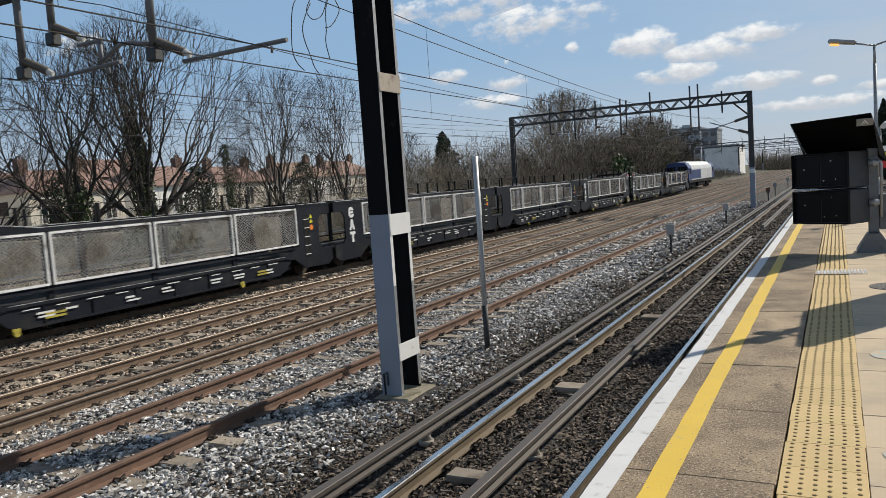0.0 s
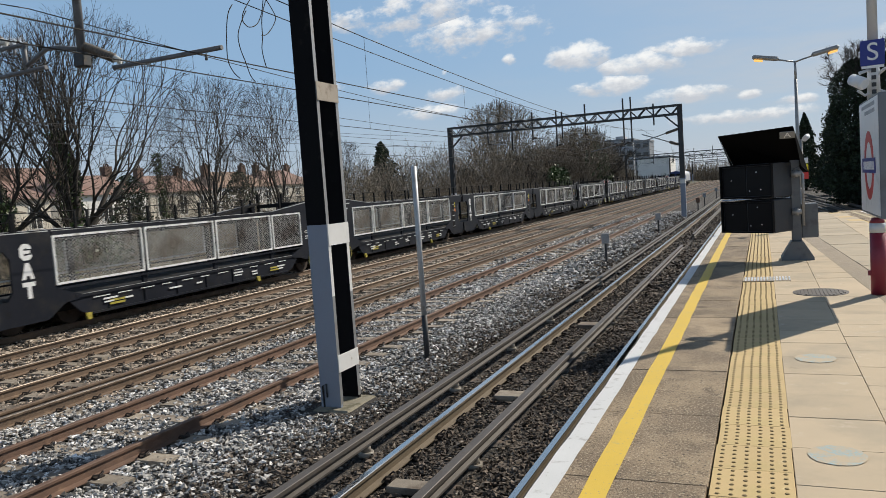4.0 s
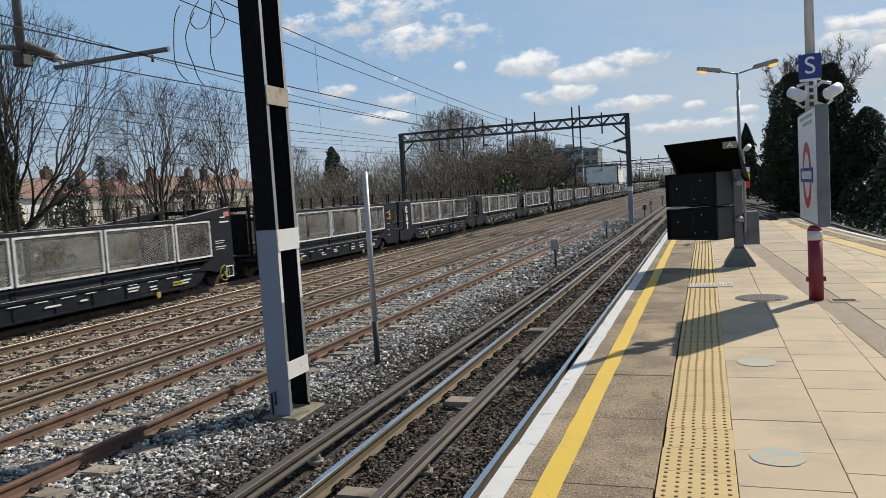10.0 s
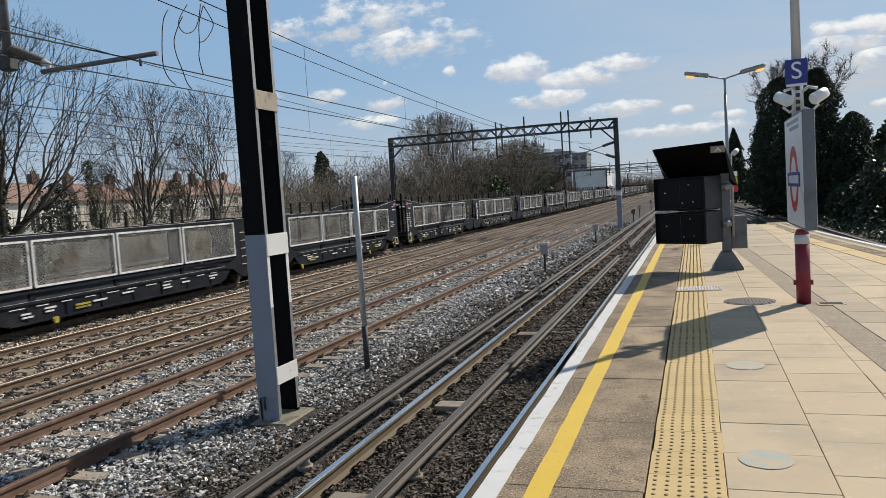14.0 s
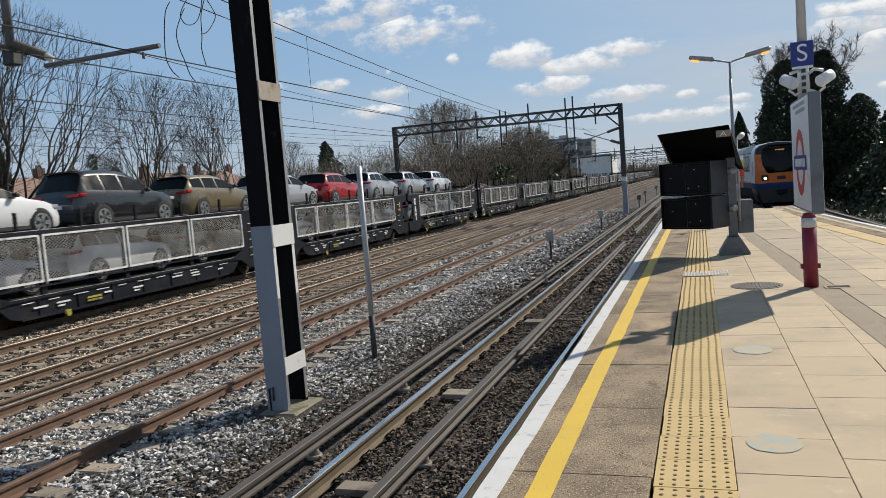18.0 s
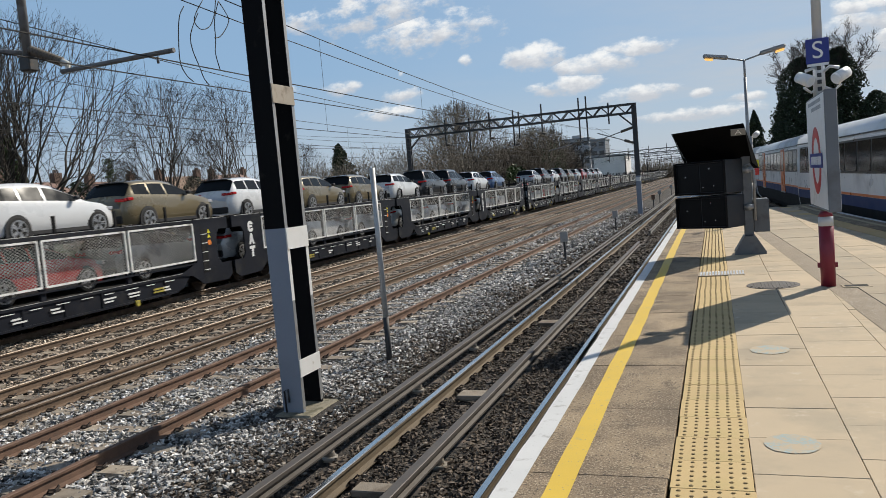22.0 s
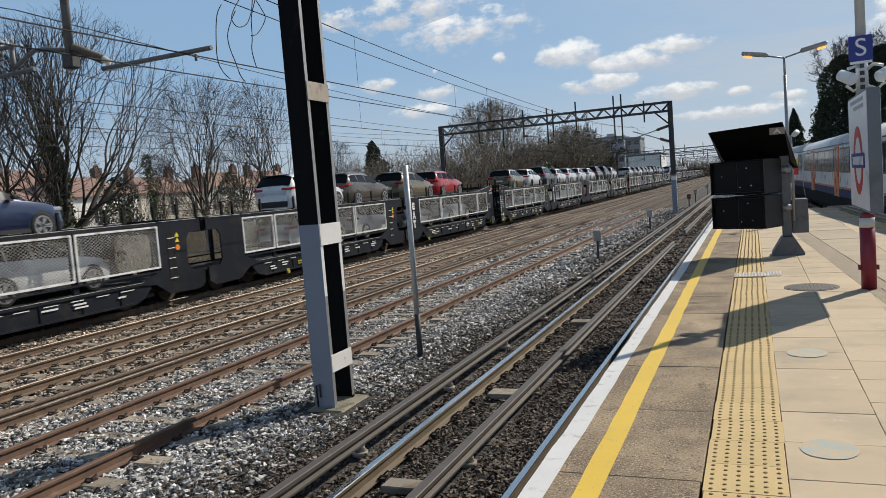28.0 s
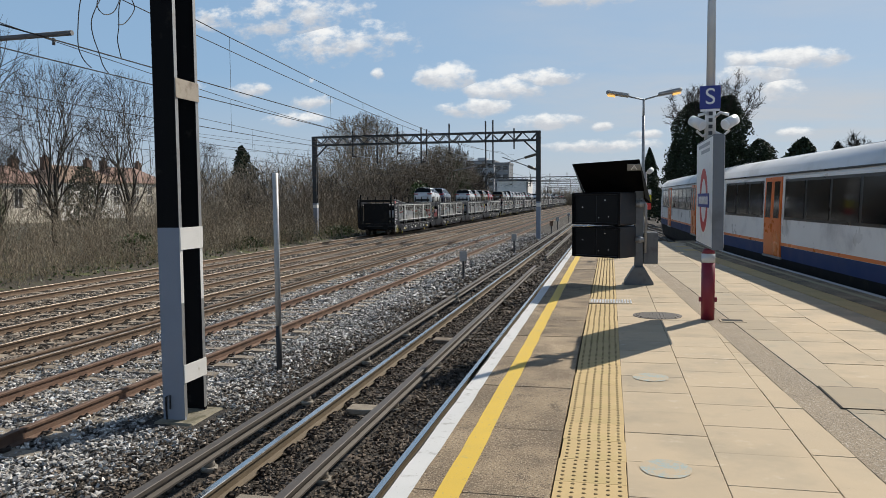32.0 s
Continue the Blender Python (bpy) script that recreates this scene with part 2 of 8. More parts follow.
M["porcelain"] = material("porcelain", (0.32, 0.29, 0.25), 0.4, bump=0.05)
M["coping_concrete"] = material("coping_concrete", (0.32, 0.24, 0.155), 0.95, spots=[((0.2, 0.148, 0.098), 1.3, 0.42, 0.58), ((0.12, 0.088, 0.06), 3.1, 0.58, 0.7), ((0.46, 0.375, 0.265), 70, 0.52, 0.62), ((0.085, 0.065, 0.048), 55, 0.55, 0.64)], scale=2.2, vary=0.35, fine=160, random_vary=0.18, bump=0.8, dist=0.008)
M["paving"] = material("paving", (0.515, 0.41, 0.28), 0.85, spots=[((0.42, 0.345, 0.245), 1.1, 0.46, 0.66), ((0.57, 0.48, 0.355), 5, 0.58, 0.75), ((0.3, 0.25, 0.18), 2.3, 0.66, 0.76)], scale=1.7, vary=0.1, fine=240, random_vary=0.06, bump=0.14, dist=0.003)
M["tactile"] = material("tactile", (0.56, 0.405, 0.19), 0.8, spots=[((0.5, 0.38, 0.17), 2.5, 0.48, 0.68), ((0.66, 0.53, 0.28), 9, 0.6, 0.75)], scale=3, vary=0.08, fine=200, random_vary=0.05, bump=0.12, dist=0.003)
# blisters are darker than the tile they stand on
M["blister_worn"] = material("blister_worn", (0.24, 0.17, 0.07), 0.7, scale=30, vary=0.2, bump=0.1)
M["joint"] = material("joint", (0.12, 0.095, 0.065), 0.95, spots=[((0.18, 0.13, 0.07), 4, 0.55, 0.68)], scale=7, vary=0.35, bump=0.3)
M["white_line"] = material("white_line", (0.64, 0.64, 0.63), 0.6, spots=[((0.42, 0.41, 0.39), 9, 0.56, 0.7), ((0.33, 0.3, 0.26), 60, 0.66, 0.72)], scale=3, vary=0.06, fine=160, bump=0.2, dist=0.003)
M["yellow_line"] = material("yellow_line", (0.70, 0.47, 0.05), 0.6, spots=[((0.55, 0.42, 0.12), 8, 0.6, 0.74), ((0.32, 0.27, 0.2), 50, 0.62, 0.7)], scale=3, vary=0.08, fine=180, bump=0.2, dist=0.003)
M["aggregate"] = material("aggregate", (0.31, 0.25, 0.18), 0.9, spots=[((0.55, 0.48, 0.4), 60, 0.55, 0.63), ((0.18, 0.15, 0.115), 55, 0.56, 0.64)], scale=2, vary=0.2, fine=150, bump=0.7, bump_scale=70, dist=0.012)
M["grey_slab"] = material("grey_slab", (0.43, 0.355, 0.255), 0.88, spots=[((0.38, 0.33, 0.25), 3, 0.5, 0.7)], scale=2, vary=0.12, fine=200, random_vary=0.12, bump=0.2, dist=0.003)
M["steel_blackpaint"] = material("steel_blackpaint", (0.006, 0.006, 0.007), 0.75, spots=[((0.02, 0.018, 0.016), 5, 0.6, 0.75)], scale=3, vary=0.25, bump=0.06, spec=0.12)
M["steel_bluegrey"] = material("steel_bluegrey", (0.24, 0.27, 0.33), 0.55, spots=[((0.22, 0.24, 0.27), 6, 0.6, 0.75)], scale=2, vary=0.08, bump=0.06)
M["steel_white"] = material("steel_white", (0.72, 0.71, 0.69), 0.55, spots=[((0.48, 0.44, 0.38), 5, 0.6, 0.75)], scale=4, vary=0.08, bump=0.06)
M["steel_galv"] = material("steel_galv", (0.34, 0.345, 0.35), 0.5, 0.5, spots=[((0.25, 0.24, 0.23), 5, 0.5, 0.7)], scale=5, vary=0.15, bump=0.06)
M["steel_weathered"] = material("steel_weathered", (0.17, 0.17, 0.175), 0.6, 0.3, spots=[((0.11, 0.1, 0.09), 6, 0.5, 0.7)], scale=5, vary=0.2, bump=0.06)
M["steel_dark"] = material("steel_dark", (0.05, 0.052, 0.055), 0.6, 0.2, spots=[((0.09, 0.07, 0.055), 3, 0.55, 0.72)], scale=3, vary=0.2, bump=0.1)
M["concrete_old"] = material("concrete_old", (0.24, 0.215, 0.16), 0.95, spots=[((0.12, 0.11, 0.07), 6, 0.5, 0.66)], scale=4, vary=0.25, bump=0.5)
M["wire"] = material("wire", (0.022, 0.02, 0.018), 0.7, 0.2, bump=0)
M["insulator"] = material("insulator", (0.115, 0.095, 0.075), 0.35, vary=0.1, bump=0)
M["insulator_white"] = material("insulator_white", (0.62, 0.6, 0.55), 0.45, vary=0.1, bump=0)

# ---- builders ----
def part(name, bm, mat, parent=None, label="", smooth=False, at=None):
    me = bpy.data.meshes.new(name)
    bm.to_mesh(me)
    bm.free()
    return place(name, me, mat, parent, label, smooth, at)


def place(name, me, mat, parent=None, label="", smooth=False, at=None):
    """Links mesh data as one object; the same mesh may be placed many times."""
    if not me.materials:
        for one in mat if isinstance(mat, (list, tuple)) else [mat]:
            me.materials.append(one)
        if smooth:
            me.polygons.foreach_set("use_smooth", [True] * len(me.polygons))
    ob = new(name, me)
    if parent is not None:
        ob.parent = parent
    if at is not None:
        ob.matrix_basis = at if isinstance(at, Matrix) else Matrix.Translation(at)
    if label:
        ob["label"] = label
    return ob


def empty(name, at=None, **tags):
    ob = new(name)
    ob.empty_display_size = 0.2
    if at is not None:
        ob.matrix_basis = at if isinstance(at, Matrix) else Matrix.Translation(at)
    return tagged(ob, **tags)


def bm_new():
    return bmesh.new()


def box(bm, x0, x1, y0, y1, z0, z1, bevel=0.0, m=None, mat=0):
    vs = [bm.verts.new((x, y, z)) for z in (z0, z1) for y in (y0, y1) for x in (x0, x1)]
    fs = [bm.faces.new([vs[i] for i in f]) for f in ((0, 2, 3, 1), (4, 5, 7, 6), (0, 1, 5, 4), (2, 6, 7, 3), (0, 4, 6, 2), (1, 3, 7, 5))]
    if bevel:
        es = list({e for f in fs for e in f.edges})
        got = bmesh.ops.bevel(bm, geom=es, offset=bevel, segments=1, affect="EDGES", profile=0.5)
        fs = [f for f in set(got["faces"]) | {f for v in got["verts"] for f in v.link_faces}]
        vs = list({v for f in fs for v in f.verts})
    for f in fs:
        f.material_index = mat
    if m is not None:
        bmesh.ops.transform(bm, matrix=m, verts=vs)
    return vs


def tube(bm, a, b, r0, r1=None, n=8, cap=True, mat=0):
    """A round bar from a to b."""
    a, b = Vector(a), Vector(b)
    r1 = r0 if r1 is None else r1
    d = b - a
    if d.length < 1e-6:
        return
    q = d.to_track_quat("Z", "Y")
    rings = []
    for c, r in ((a, r0), (b, r1)):
        rings.append([bm.verts.new(c + q @ Vector((r * math.cos(i * math.tau / n), r * math.sin(i * math.tau / n), 0))) for i in range(n)])
    for i in range(n):
        f = bm.faces.new((rings[0][i], rings[0][(i + 1) % n], rings[1][(i + 1) % n], rings[1][i]))
        f.smooth = n > 5
        f.material_index = mat
    if cap:
        bm.faces.new(rings[0][::-1]).material_index = mat
        bm.faces.new(rings[1]).material_index = mat


def pipe(bm, pts, r, n=6, mat=0):
    """One bent round bar through the points."""
    pts = [Vector(p) for p in pts]
    rings, up = [], None
    for i, p in enumerate(pts):
        d = (pts[min(i + 1, len(pts) - 1)] - pts[max(i - 1, 0)]).normalized()
        if up is None:
            up = d.orthogonal().normalized()
        up = (up - d * up.dot(d)).normalized() if (up - d * up.dot(d)).length > 1e-4 else d.orthogonal().normalized()
        w = d.cross(up)
        rings.append([bm.verts.new(p + (up * math.cos(k * math.tau / n) + w * math.sin(k * math.tau / n)) * r) for k in range(n)])
    for a, b in zip(rings, rings[1:]):
        for k in range(n):
            f = bm.faces.new((a[k], a[(k + 1) % n], b[(k + 1) % n], b[k]))
            f.smooth = n > 4
            f.material_index = mat
    bm.faces.new(rings[0][::-1]).material_index = mat
    bm.faces.new(rings[-1]).material_index = mat


def extrude(bm, outline, p0, p1, axis="y", mat=0):
    """A closed outline of (u, v) pairs drawn out between p0 and p1 along an axis: 'y' has u = x, v = z; 'x' has u = y, v = z; 'z' has u = x, v = y."""
    def at(u, v, p):
        return {"y": (u, p, v), "x": (p, u, v), "z": (u, v, p)}[axis]
    a = [bm.verts.new(at(u, v, p0)) for u, v in outline]
    b = [bm.verts.new(at(u, v, p1)) for u, v in outline]
    n = len(outline)
    fs = [bm.faces.new((a[i], a[(i + 1) % n], b[(i + 1) % n], b[i])) for i in range(n)]
    fs += [bm.faces.new(a[::-1]), bm.faces.new(b)]
    for f in fs:
        f.material_index = mat
    bmesh.ops.recalc_face_normals(bm, faces=fs)
    return a + b


def strut(bm, a, b, w, h, mat=0):
    """A rectangular bar from a to b, w wide and h high across it."""
    a, b = Vector(a), Vector(b)
    d = b - a
    q = d.to_track_quat("Z", "Y")
    m = Matrix.Translation(a) @ q.to_matrix().to_4x4()
    box(bm, -w / 2, w / 2, -h / 2, h / 2, 0, d.length, m=m, mat=mat)


def blank(text_bars, bm, x, y0, z0, facing=1):
    """Small raised bars that stand for small lettering on a side at x: rows of (y, z, length, height)."""
    for y, z, length, height in text_bars:
        box(bm, x, x + 0.004 * facing, y0 + y, y0 + y + length, z0 + z, z0 + z + height)

# ---- ground, tracks ----
TRACKS = {"slow_dc": -2.78, "loop": -7.39, "up": -10.2, "down": -13.15, "far": -16.6}   # centre lines
Y0, Y1 = -12.0, 330.0


def grid_mesh(name, xs, ys, height):
    vs = [(x, y, height(x, y)) for y in ys for x in xs]
    n = len(xs)
    fs = [(j * n + i, j * n + i + 1, (j + 1) * n + i + 1, (j + 1) * n + i) for j in range(len(ys) - 1) for i in range(n - 1)]
    me = bpy.data.meshes.new(name)
    me.from_pydata(vs, [], fs)
    return me


def bed_height(x, y):
    h = BED - 0.02 + 0.03 * noise.noise(Vector((x * 0.7, y * 0.5, 0)))
    if -1.3 < x < 3.0 and y < 29:
        h -= 0.1
    if x < -18.4:
        h += 0.55 * min(1, (-18.4 - x) / 5) * (1 if y < 400 else 0)
    x0 = max(8.2, 9.6 - 0.1 * max(0.0, y - 6)) if y > -40 else 12.0
    if x > x0:
        h += min(1.6, (x - x0) * 0.5)
    return h


xs = [-1500, -500, -160, -80, -50, -40, -32, -26, -23, -21, -19.5, -18.4, -17, -15, -13, -11, -9, -7, -5, -3, -1.3, 0, 1.5, 3.2, 5, 7, 8.2, 10, 12, 16, 24, 40, 90, 300, 1500]
ys = [-400, -100, -40] + [-12 + i * 3 for i in range(40)] + [110, 125, 140, 160, 190, 230, 280, 340, 450, 700, 1200, 2500]
ground = tagged(place("ground", grid_mesh("ground", xs, ys, lambda x, y: bed_height(x, y) - (0.05 if -18.4 < x < 8.2 else 0)), M["earth"]), "brown earth and rough grass beyond the railway", "ground", kind="structure")
bx = [-18.6 + i * 0.55 for i in range(int((18.6 - 1.35) / 0.55) + 1)]
by = [Y0 + i * 1.5 for i in range(82)] + [115, 135, 160, 190, 230, 280, 330]
ballast = tagged(place("ballast", grid_mesh("ballast", bx, by, bed_height), M["ballast_bed"]), "grey and brown crushed stone ballast bed", "ballast", kind="structure")
tagged(place("ballast_right", grid_mesh("ballast_right", [1.0, 2.0, 3.2, 4.2, 5.4, 6.6, 7.8, 8.6, 9.4], by, lambda x, y: bed_height(x, y) + (0.05 if x < 9.0 else -0.05)), M["ballast_bed"]), "dark ballast bed of the curving platform line", "ballast", kind="structure")


def heap(name, n, x0, x1, y0, y1, size, mat, label, seed, lift=0.0, keep=None):
    """Loose stones as one sheet of many small faceted lumps."""
    rng = np.random.default_rng(seed)
    x, y = rng.uniform(x0, x1, n), y0 + (y1 - y0) * rng.uniform(0, 1, n) ** 1.5
    if keep is not None:
        k = keep(x, y)
        x, y = x[k], y[k]
        n = len(x)
    z = np.array([bed_height(a, b) for a, b in zip(x, y)]) + lift + rng.uniform(-0.042, 0.026, n)
    octa = np.array([(1, 0, 0.25), (0, 1, -0.2), (-1, 0, 0.3), (0, -1, -0.15), (0.35, 0.3, 0.95), (-0.3, 0.1, -0.8)], float)
    tri = np.array([(0, 1, 4), (1, 2, 4), (2, 3, 4), (3, 0, 4), (1, 0, 5), (2, 1, 5), (3, 2, 5), (0, 3, 5)])
    v = octa[None] * rng.uniform(0.65, 1.35, (n, 6, 3)) * rng.uniform(0.42, 1.45, (n, 1, 3))
    a = rng.uniform(0, math.tau, n)
    b = rng.uniform(-1.3, 1.3, n)
    ca, sa, cb, sb = np.cos(a), np.sin(a), np.cos(b), np.sin(b)
    vx, vy, vz = v[..., 0], v[..., 1], v[..., 2]
    vy, vz = vy * cb[:, None] - vz * sb[:, None], vy * sb[:, None] + vz * cb[:, None]
    vx, vy = vx * ca[:, None] - vy * sa[:, None], vx * sa[:, None] + vy * ca[:, None]
    s = size * rng.uniform(0.6, 1.25, n)
    v = np.stack([vx * s[:, None] + x[:, None], vy * s[:, None] + y[:, None], vz * s[:, None] * 0.75 + z[:, None]], -1).reshape(-1, 3)
    f = (tri[None] + 6 * np.arange(n)[:, None, None]).reshape(-1, 3)
    me = bpy.data.meshes.new(name)
    me.vertices.add(len(v))
    me.vertices.foreach_set("co", v.ravel())
    me.loops.add(len(f) * 3)
    me.loops.foreach_set("vertex_index", f.ravel())
    me.polygons.add(len(f))
    me.polygons.foreach_set("loop_start", np.arange(0, len(f) * 3, 3))
    me.polygons.foreach_set("loop_total", np.full(len(f), 3))
    me.update()
    me.shade_flat()
    return tagged(place(name, me, mat), label, "ballast", kind="stuff")


# profile of a running rail: flat foot, thin web, rounded head; top at z = 0
RAIL_SIDE = [(-0.07, -0.16), (0.07, -0.16), (0.07, -0.148), (0.012, -0.13), (0.01, -0.045), (0.034, -0.036), (0.036, -0.008)]
RAIL_HEAD = [(0.036, -0.008), (0.03, 0.0), (-0.03, 0.0), (-0.036, -0.008)]


def rail_mesh(name, y0, y1, head=True):
    """A straight rail along y with foot, web and head; second material on the running surface."""
    left = [(-x, z) for x, z in reversed(RAIL_SIDE[2:])]
    prof = RAIL_SIDE + RAIL_HEAD[1:3] + left
    bm = bm_new()
    a = [bm.verts.new((x, y0, z)) for x, z in prof]
    b = [bm.verts.new((x, y1, z)) for x, z in prof]
    n = len(prof)
    for i in range(n):
        f = bm.faces.new((a[i], a[(i + 1) % n], b[(i + 1) % n], b[i]))
        mid = (prof[i][1] + prof[(i + 1) % n][1]) / 2
        f.material_index = 1 if head and mid > -0.006 else 0
    bm.faces.new(a[::-1])
    bm.faces.new(b)
    bmesh.ops.recalc_face_normals(bm, faces=bm.faces)
    me = bpy.data.meshes.new(name)
    bm.to_mesh(me)
    bm.free()
    return me


def sleeper_mesh(name, half=1.25, top=-0.152):
    """A sleeper as one cheap tapered piece."""
    bm = bm_new()
    extrude(bm, [(-0.14, -0.36), (0.14, -0.36), (0.115, top), (-0.115, top)], -half, half, "x")
    me = bpy.data.meshes.new(name)
    bm.to_mesh(me)
    bm.free()
    return me


def clip_mesh(name):
    """A spring clip: bent bar hooked over the rail's foot on a small shoulder."""
    bm = bm_new()
    box(bm, -0.03, 0.05, -0.055, 0.055, -0.03, 0.02)
    pts = [(-0.04, 0.05, 0.0), (0.02, 0.06, 0.055), (0.07, 0.02, 0.06), (0.07, -0.03, 0.045), (0.01, -0.06, 0.05), (-0.04, -0.045, 0.0)]
    pipe(bm, pts, 0.011, 4)
    me = bpy.data.meshes.new(name)
    bm.to_mesh(me)
    bm.free()
    return me


SLEEPER, CLIP = sleeper_mesh("sleeper"), clip_mesh("clip")
SLEEPER_WOOD = sleeper_mesh("sleeper_wood", top=-0.195)


def track(name, cx, side, head, label, sleeper_to, wood=False, start=Y0, spacing=0.65, clip_to=0, shine=None):
    t = empty(name, (0, 0, 0), label=label, category="railway track", kind="structure")
    me = rail_mesh("rail", start, Y1)
    for x in (cx - 0.7525, cx + 0.7525):
        # the left head takes the glint colour where one is given
        one = me if x > cx else me.copy()
        place("rail", one, [side, shine if x < cx and shine else head], t, at=(x, 0, RAIL))
    mesh, mat = (SLEEPER_WOOD, M["sleeper_dark"]) if wood else (SLEEPER, M["sleeper"])
    y = start + 0.2
    rng = random.Random(name)
    while y < sleeper_to:
        if y > 0:
            place("sleeper", mesh, mat, t, at=pose(cx, y, RAIL, 0, 0, rng.uniform(-0.6, 0.6)))
        if 1.5 < y < clip_to:
            for x in (cx - 0.7525, cx + 0.7525):
                for s in (-1, 1):
                    place("rail_clip", CLIP, M["clip"], t, at=pose(x + s * 0.085, y, RAIL - 0.155, 0, 0, 0 if s > 0 else 180))
        y += spacing
    return t


track("track_loop", TRACKS["loop"], M["rail_rust"], M["rail_rust"], "rusty siding rails on concrete sleepers in ballast", 60, clip_to=24)
track("track_up", TRACKS["up"], M["rail_brown"], M["rail_worn"], "brown main line rails with worn heads", 60, clip_to=20, shine=M["rail_shine"])
track("track_down", TRACKS["down"], M["rail_brown"], M["rail_worn"], "brown main line rails with worn heads on concrete sleepers", 60, clip_to=18, shine=M["rail_shine"])
track("track_far", TRACKS["far"], M["rail_brown"], M["rail_worn"], "farthest main line rails under the freight train", 60, shine=M["rail_shine"])
track("track_platform", TRACKS["slow_dc"], M["rail_ochre"], M["rail_polish"], "platform line with ochre rails on dark sleepers", 60, wood=True, clip_to=26)


def conductor(name, x, y0, y1, top, label):
    """A heavy flat-topped conductor rail on porcelain pots."""
    prof = [(-0.065, -0.12), (0.065, -0.12), (0.065, -0.1), (0.022, -0.085), (0.022, -0.05), (0.05, -0.042), (0.05, -0.004), (0.044, 0), (-0.044, 0), (-0.05, -0.004), (-0.05, -0.042), (-0.022, -0.05), (-0.022, -0.085), (-0.065, -0.1)]
    bm = bm_new()
    extrude(bm, prof, y0, y1, "y")
    c = part(name, bm, M["rail_grey"], None)
    c.matrix_basis = Matrix.Translation((x, 0, RAIL + top))
    tagged(c, label, "conductor rail", kind="structure")
    pot = bm_new()
    tube(pot, (0, 0, -0.25), (0, 0, -0.2), 0.085, n=10)
    tube(pot, (0, 0, -0.2), (0, 0, -0.121), 0.06, 0.05, n=10)
    me = bpy.data.meshes.new("insulator_pot")
    pot.to_mesh(me)
    pot.free()
    y = max(y0, 1.5)
    while y < min(y1, 40):
        place("insulator_pot", me, M["porcelain"], c, at=(0, y + 0.3, 0))
        y += 2.6
    return c


conductor("conductor_rail_centre", TRACKS["slow_dc"], Y0, 29.0, 0.04, "grey centre conductor rail on porcelain pots")
conductor("conductor_rail_centre_far", TRACKS["slow_dc"], 34.0, Y1, 0.04, "grey centre conductor rail beyond a gap")
conductor("conductor_rail_outer", TRACKS["slow_dc"] - 1.24, Y0, Y1, 0.075, "grey outer conductor rail beside the running rail")
tagged(place("spare_rail", rail_mesh("spare_rail", Y0, 95, False), M["rail_brown"], at=(TRACKS["up"] + 0.40, 0, RAIL - 0.02)), "brown spare rail lying beside a running rail", "rail", kind="structure")
# timber boards under the rails at the joint
for y, w in ((9.2, 0.28), (14.1, 0.3), (6.1, 0.22)):
    bm = bm_new()
    box(bm, TRACKS["slow_dc"] - 0.55, TRACKS["slow_dc"] - 0.1, y, y + w, RAIL - 0.17, RAIL - 0.1, bevel=0.01)
    tagged(part("timber_board", bm, M["sleeper"]), "grey weathered timber board lying between the rails", "timber")

# ---- platform ----
P_END = 29.0
EDGE = -1.22       # outer edge above the rails


def right_centre(y):
    """Centre line of the curving line on the other side of the platform."""
    pts = [(-60, 9.6), (-20, 8.0), (0, 6.95), (8, 6.36), (13.3, 5.88), (16, 5.62), (19.6, 5.25), (24.2, 4.82), (29, 4.58), (34, 4.48), (45, 4.25), (56, 3.75), (70, 2.7), (90, 1.5), (120, 0.8), (170, 0.65), (360, 0.6)]
    for (a, p), (b, q) in zip(pts, pts[1:]):
        if y <= b:
            k = (y - a) / (b - a)
            # smooth by averaging neighbouring straight pieces
            return p + (q - p) * k
    return pts[-1][1]


def right_base(y):
    return sum(right_centre(y + d) for d in (-4, -2, 0, 2, 4)) / 5


def right_smooth(y):
    """The track keeps a wider gap from the edge along the paved part."""
    return right_base(y) + 0.12 * max(0.0, min(1.0, (45 - y) / 20))


def right_edge(y):
    return right_base(y) - 1.5


platform = empty("platform", (0, 0, 0), label="island platform with pale paving, tactile strip and painted edge", category="platform", kind="structure")
# core under the paving, with the brick face set back below the coping
n = 34
ysp = [Y0 + (P_END - Y0) * i / n for i in range(n + 1)]
bm = bm_new()
lo, hi = -1.35, -0.075
rows = [[bm.verts.new(p) for p in ((EDGE + 0.16, y, lo), (EDGE + 0.16, y, hi), (right_edge(y) - 0.16, y, hi), (right_edge(y) - 0.16, y, lo))] for y in ysp]
for a, b in zip(rows, rows[1:]):
    for i in range(3):
        bm.faces.new((a[i], a[i + 1], b[i + 1], b[i]))
bm.faces.new(rows[0])
bm.faces.new(rows[-1][::-1])
bmesh.ops.recalc_face_normals(bm, faces=bm.faces)
part("platform_core", bm, M["joint"], platform, "dark masonry body of the platform")


def strip(bm, f0, f1, y0, y1, z, step=1.5):
    m = max(1, int((y1 - y0) / step))
    prev = None
    for i in range(m + 1):
        y = y0 + (y1 - y0) * i / m
        cur = [bm.verts.new((f0(y), y, z)), bm.verts.new((f1(y), y, z))]
        if prev:
            bm.faces.new((prev[0], prev[1], cur[1], cur[0]))
        prev = cur


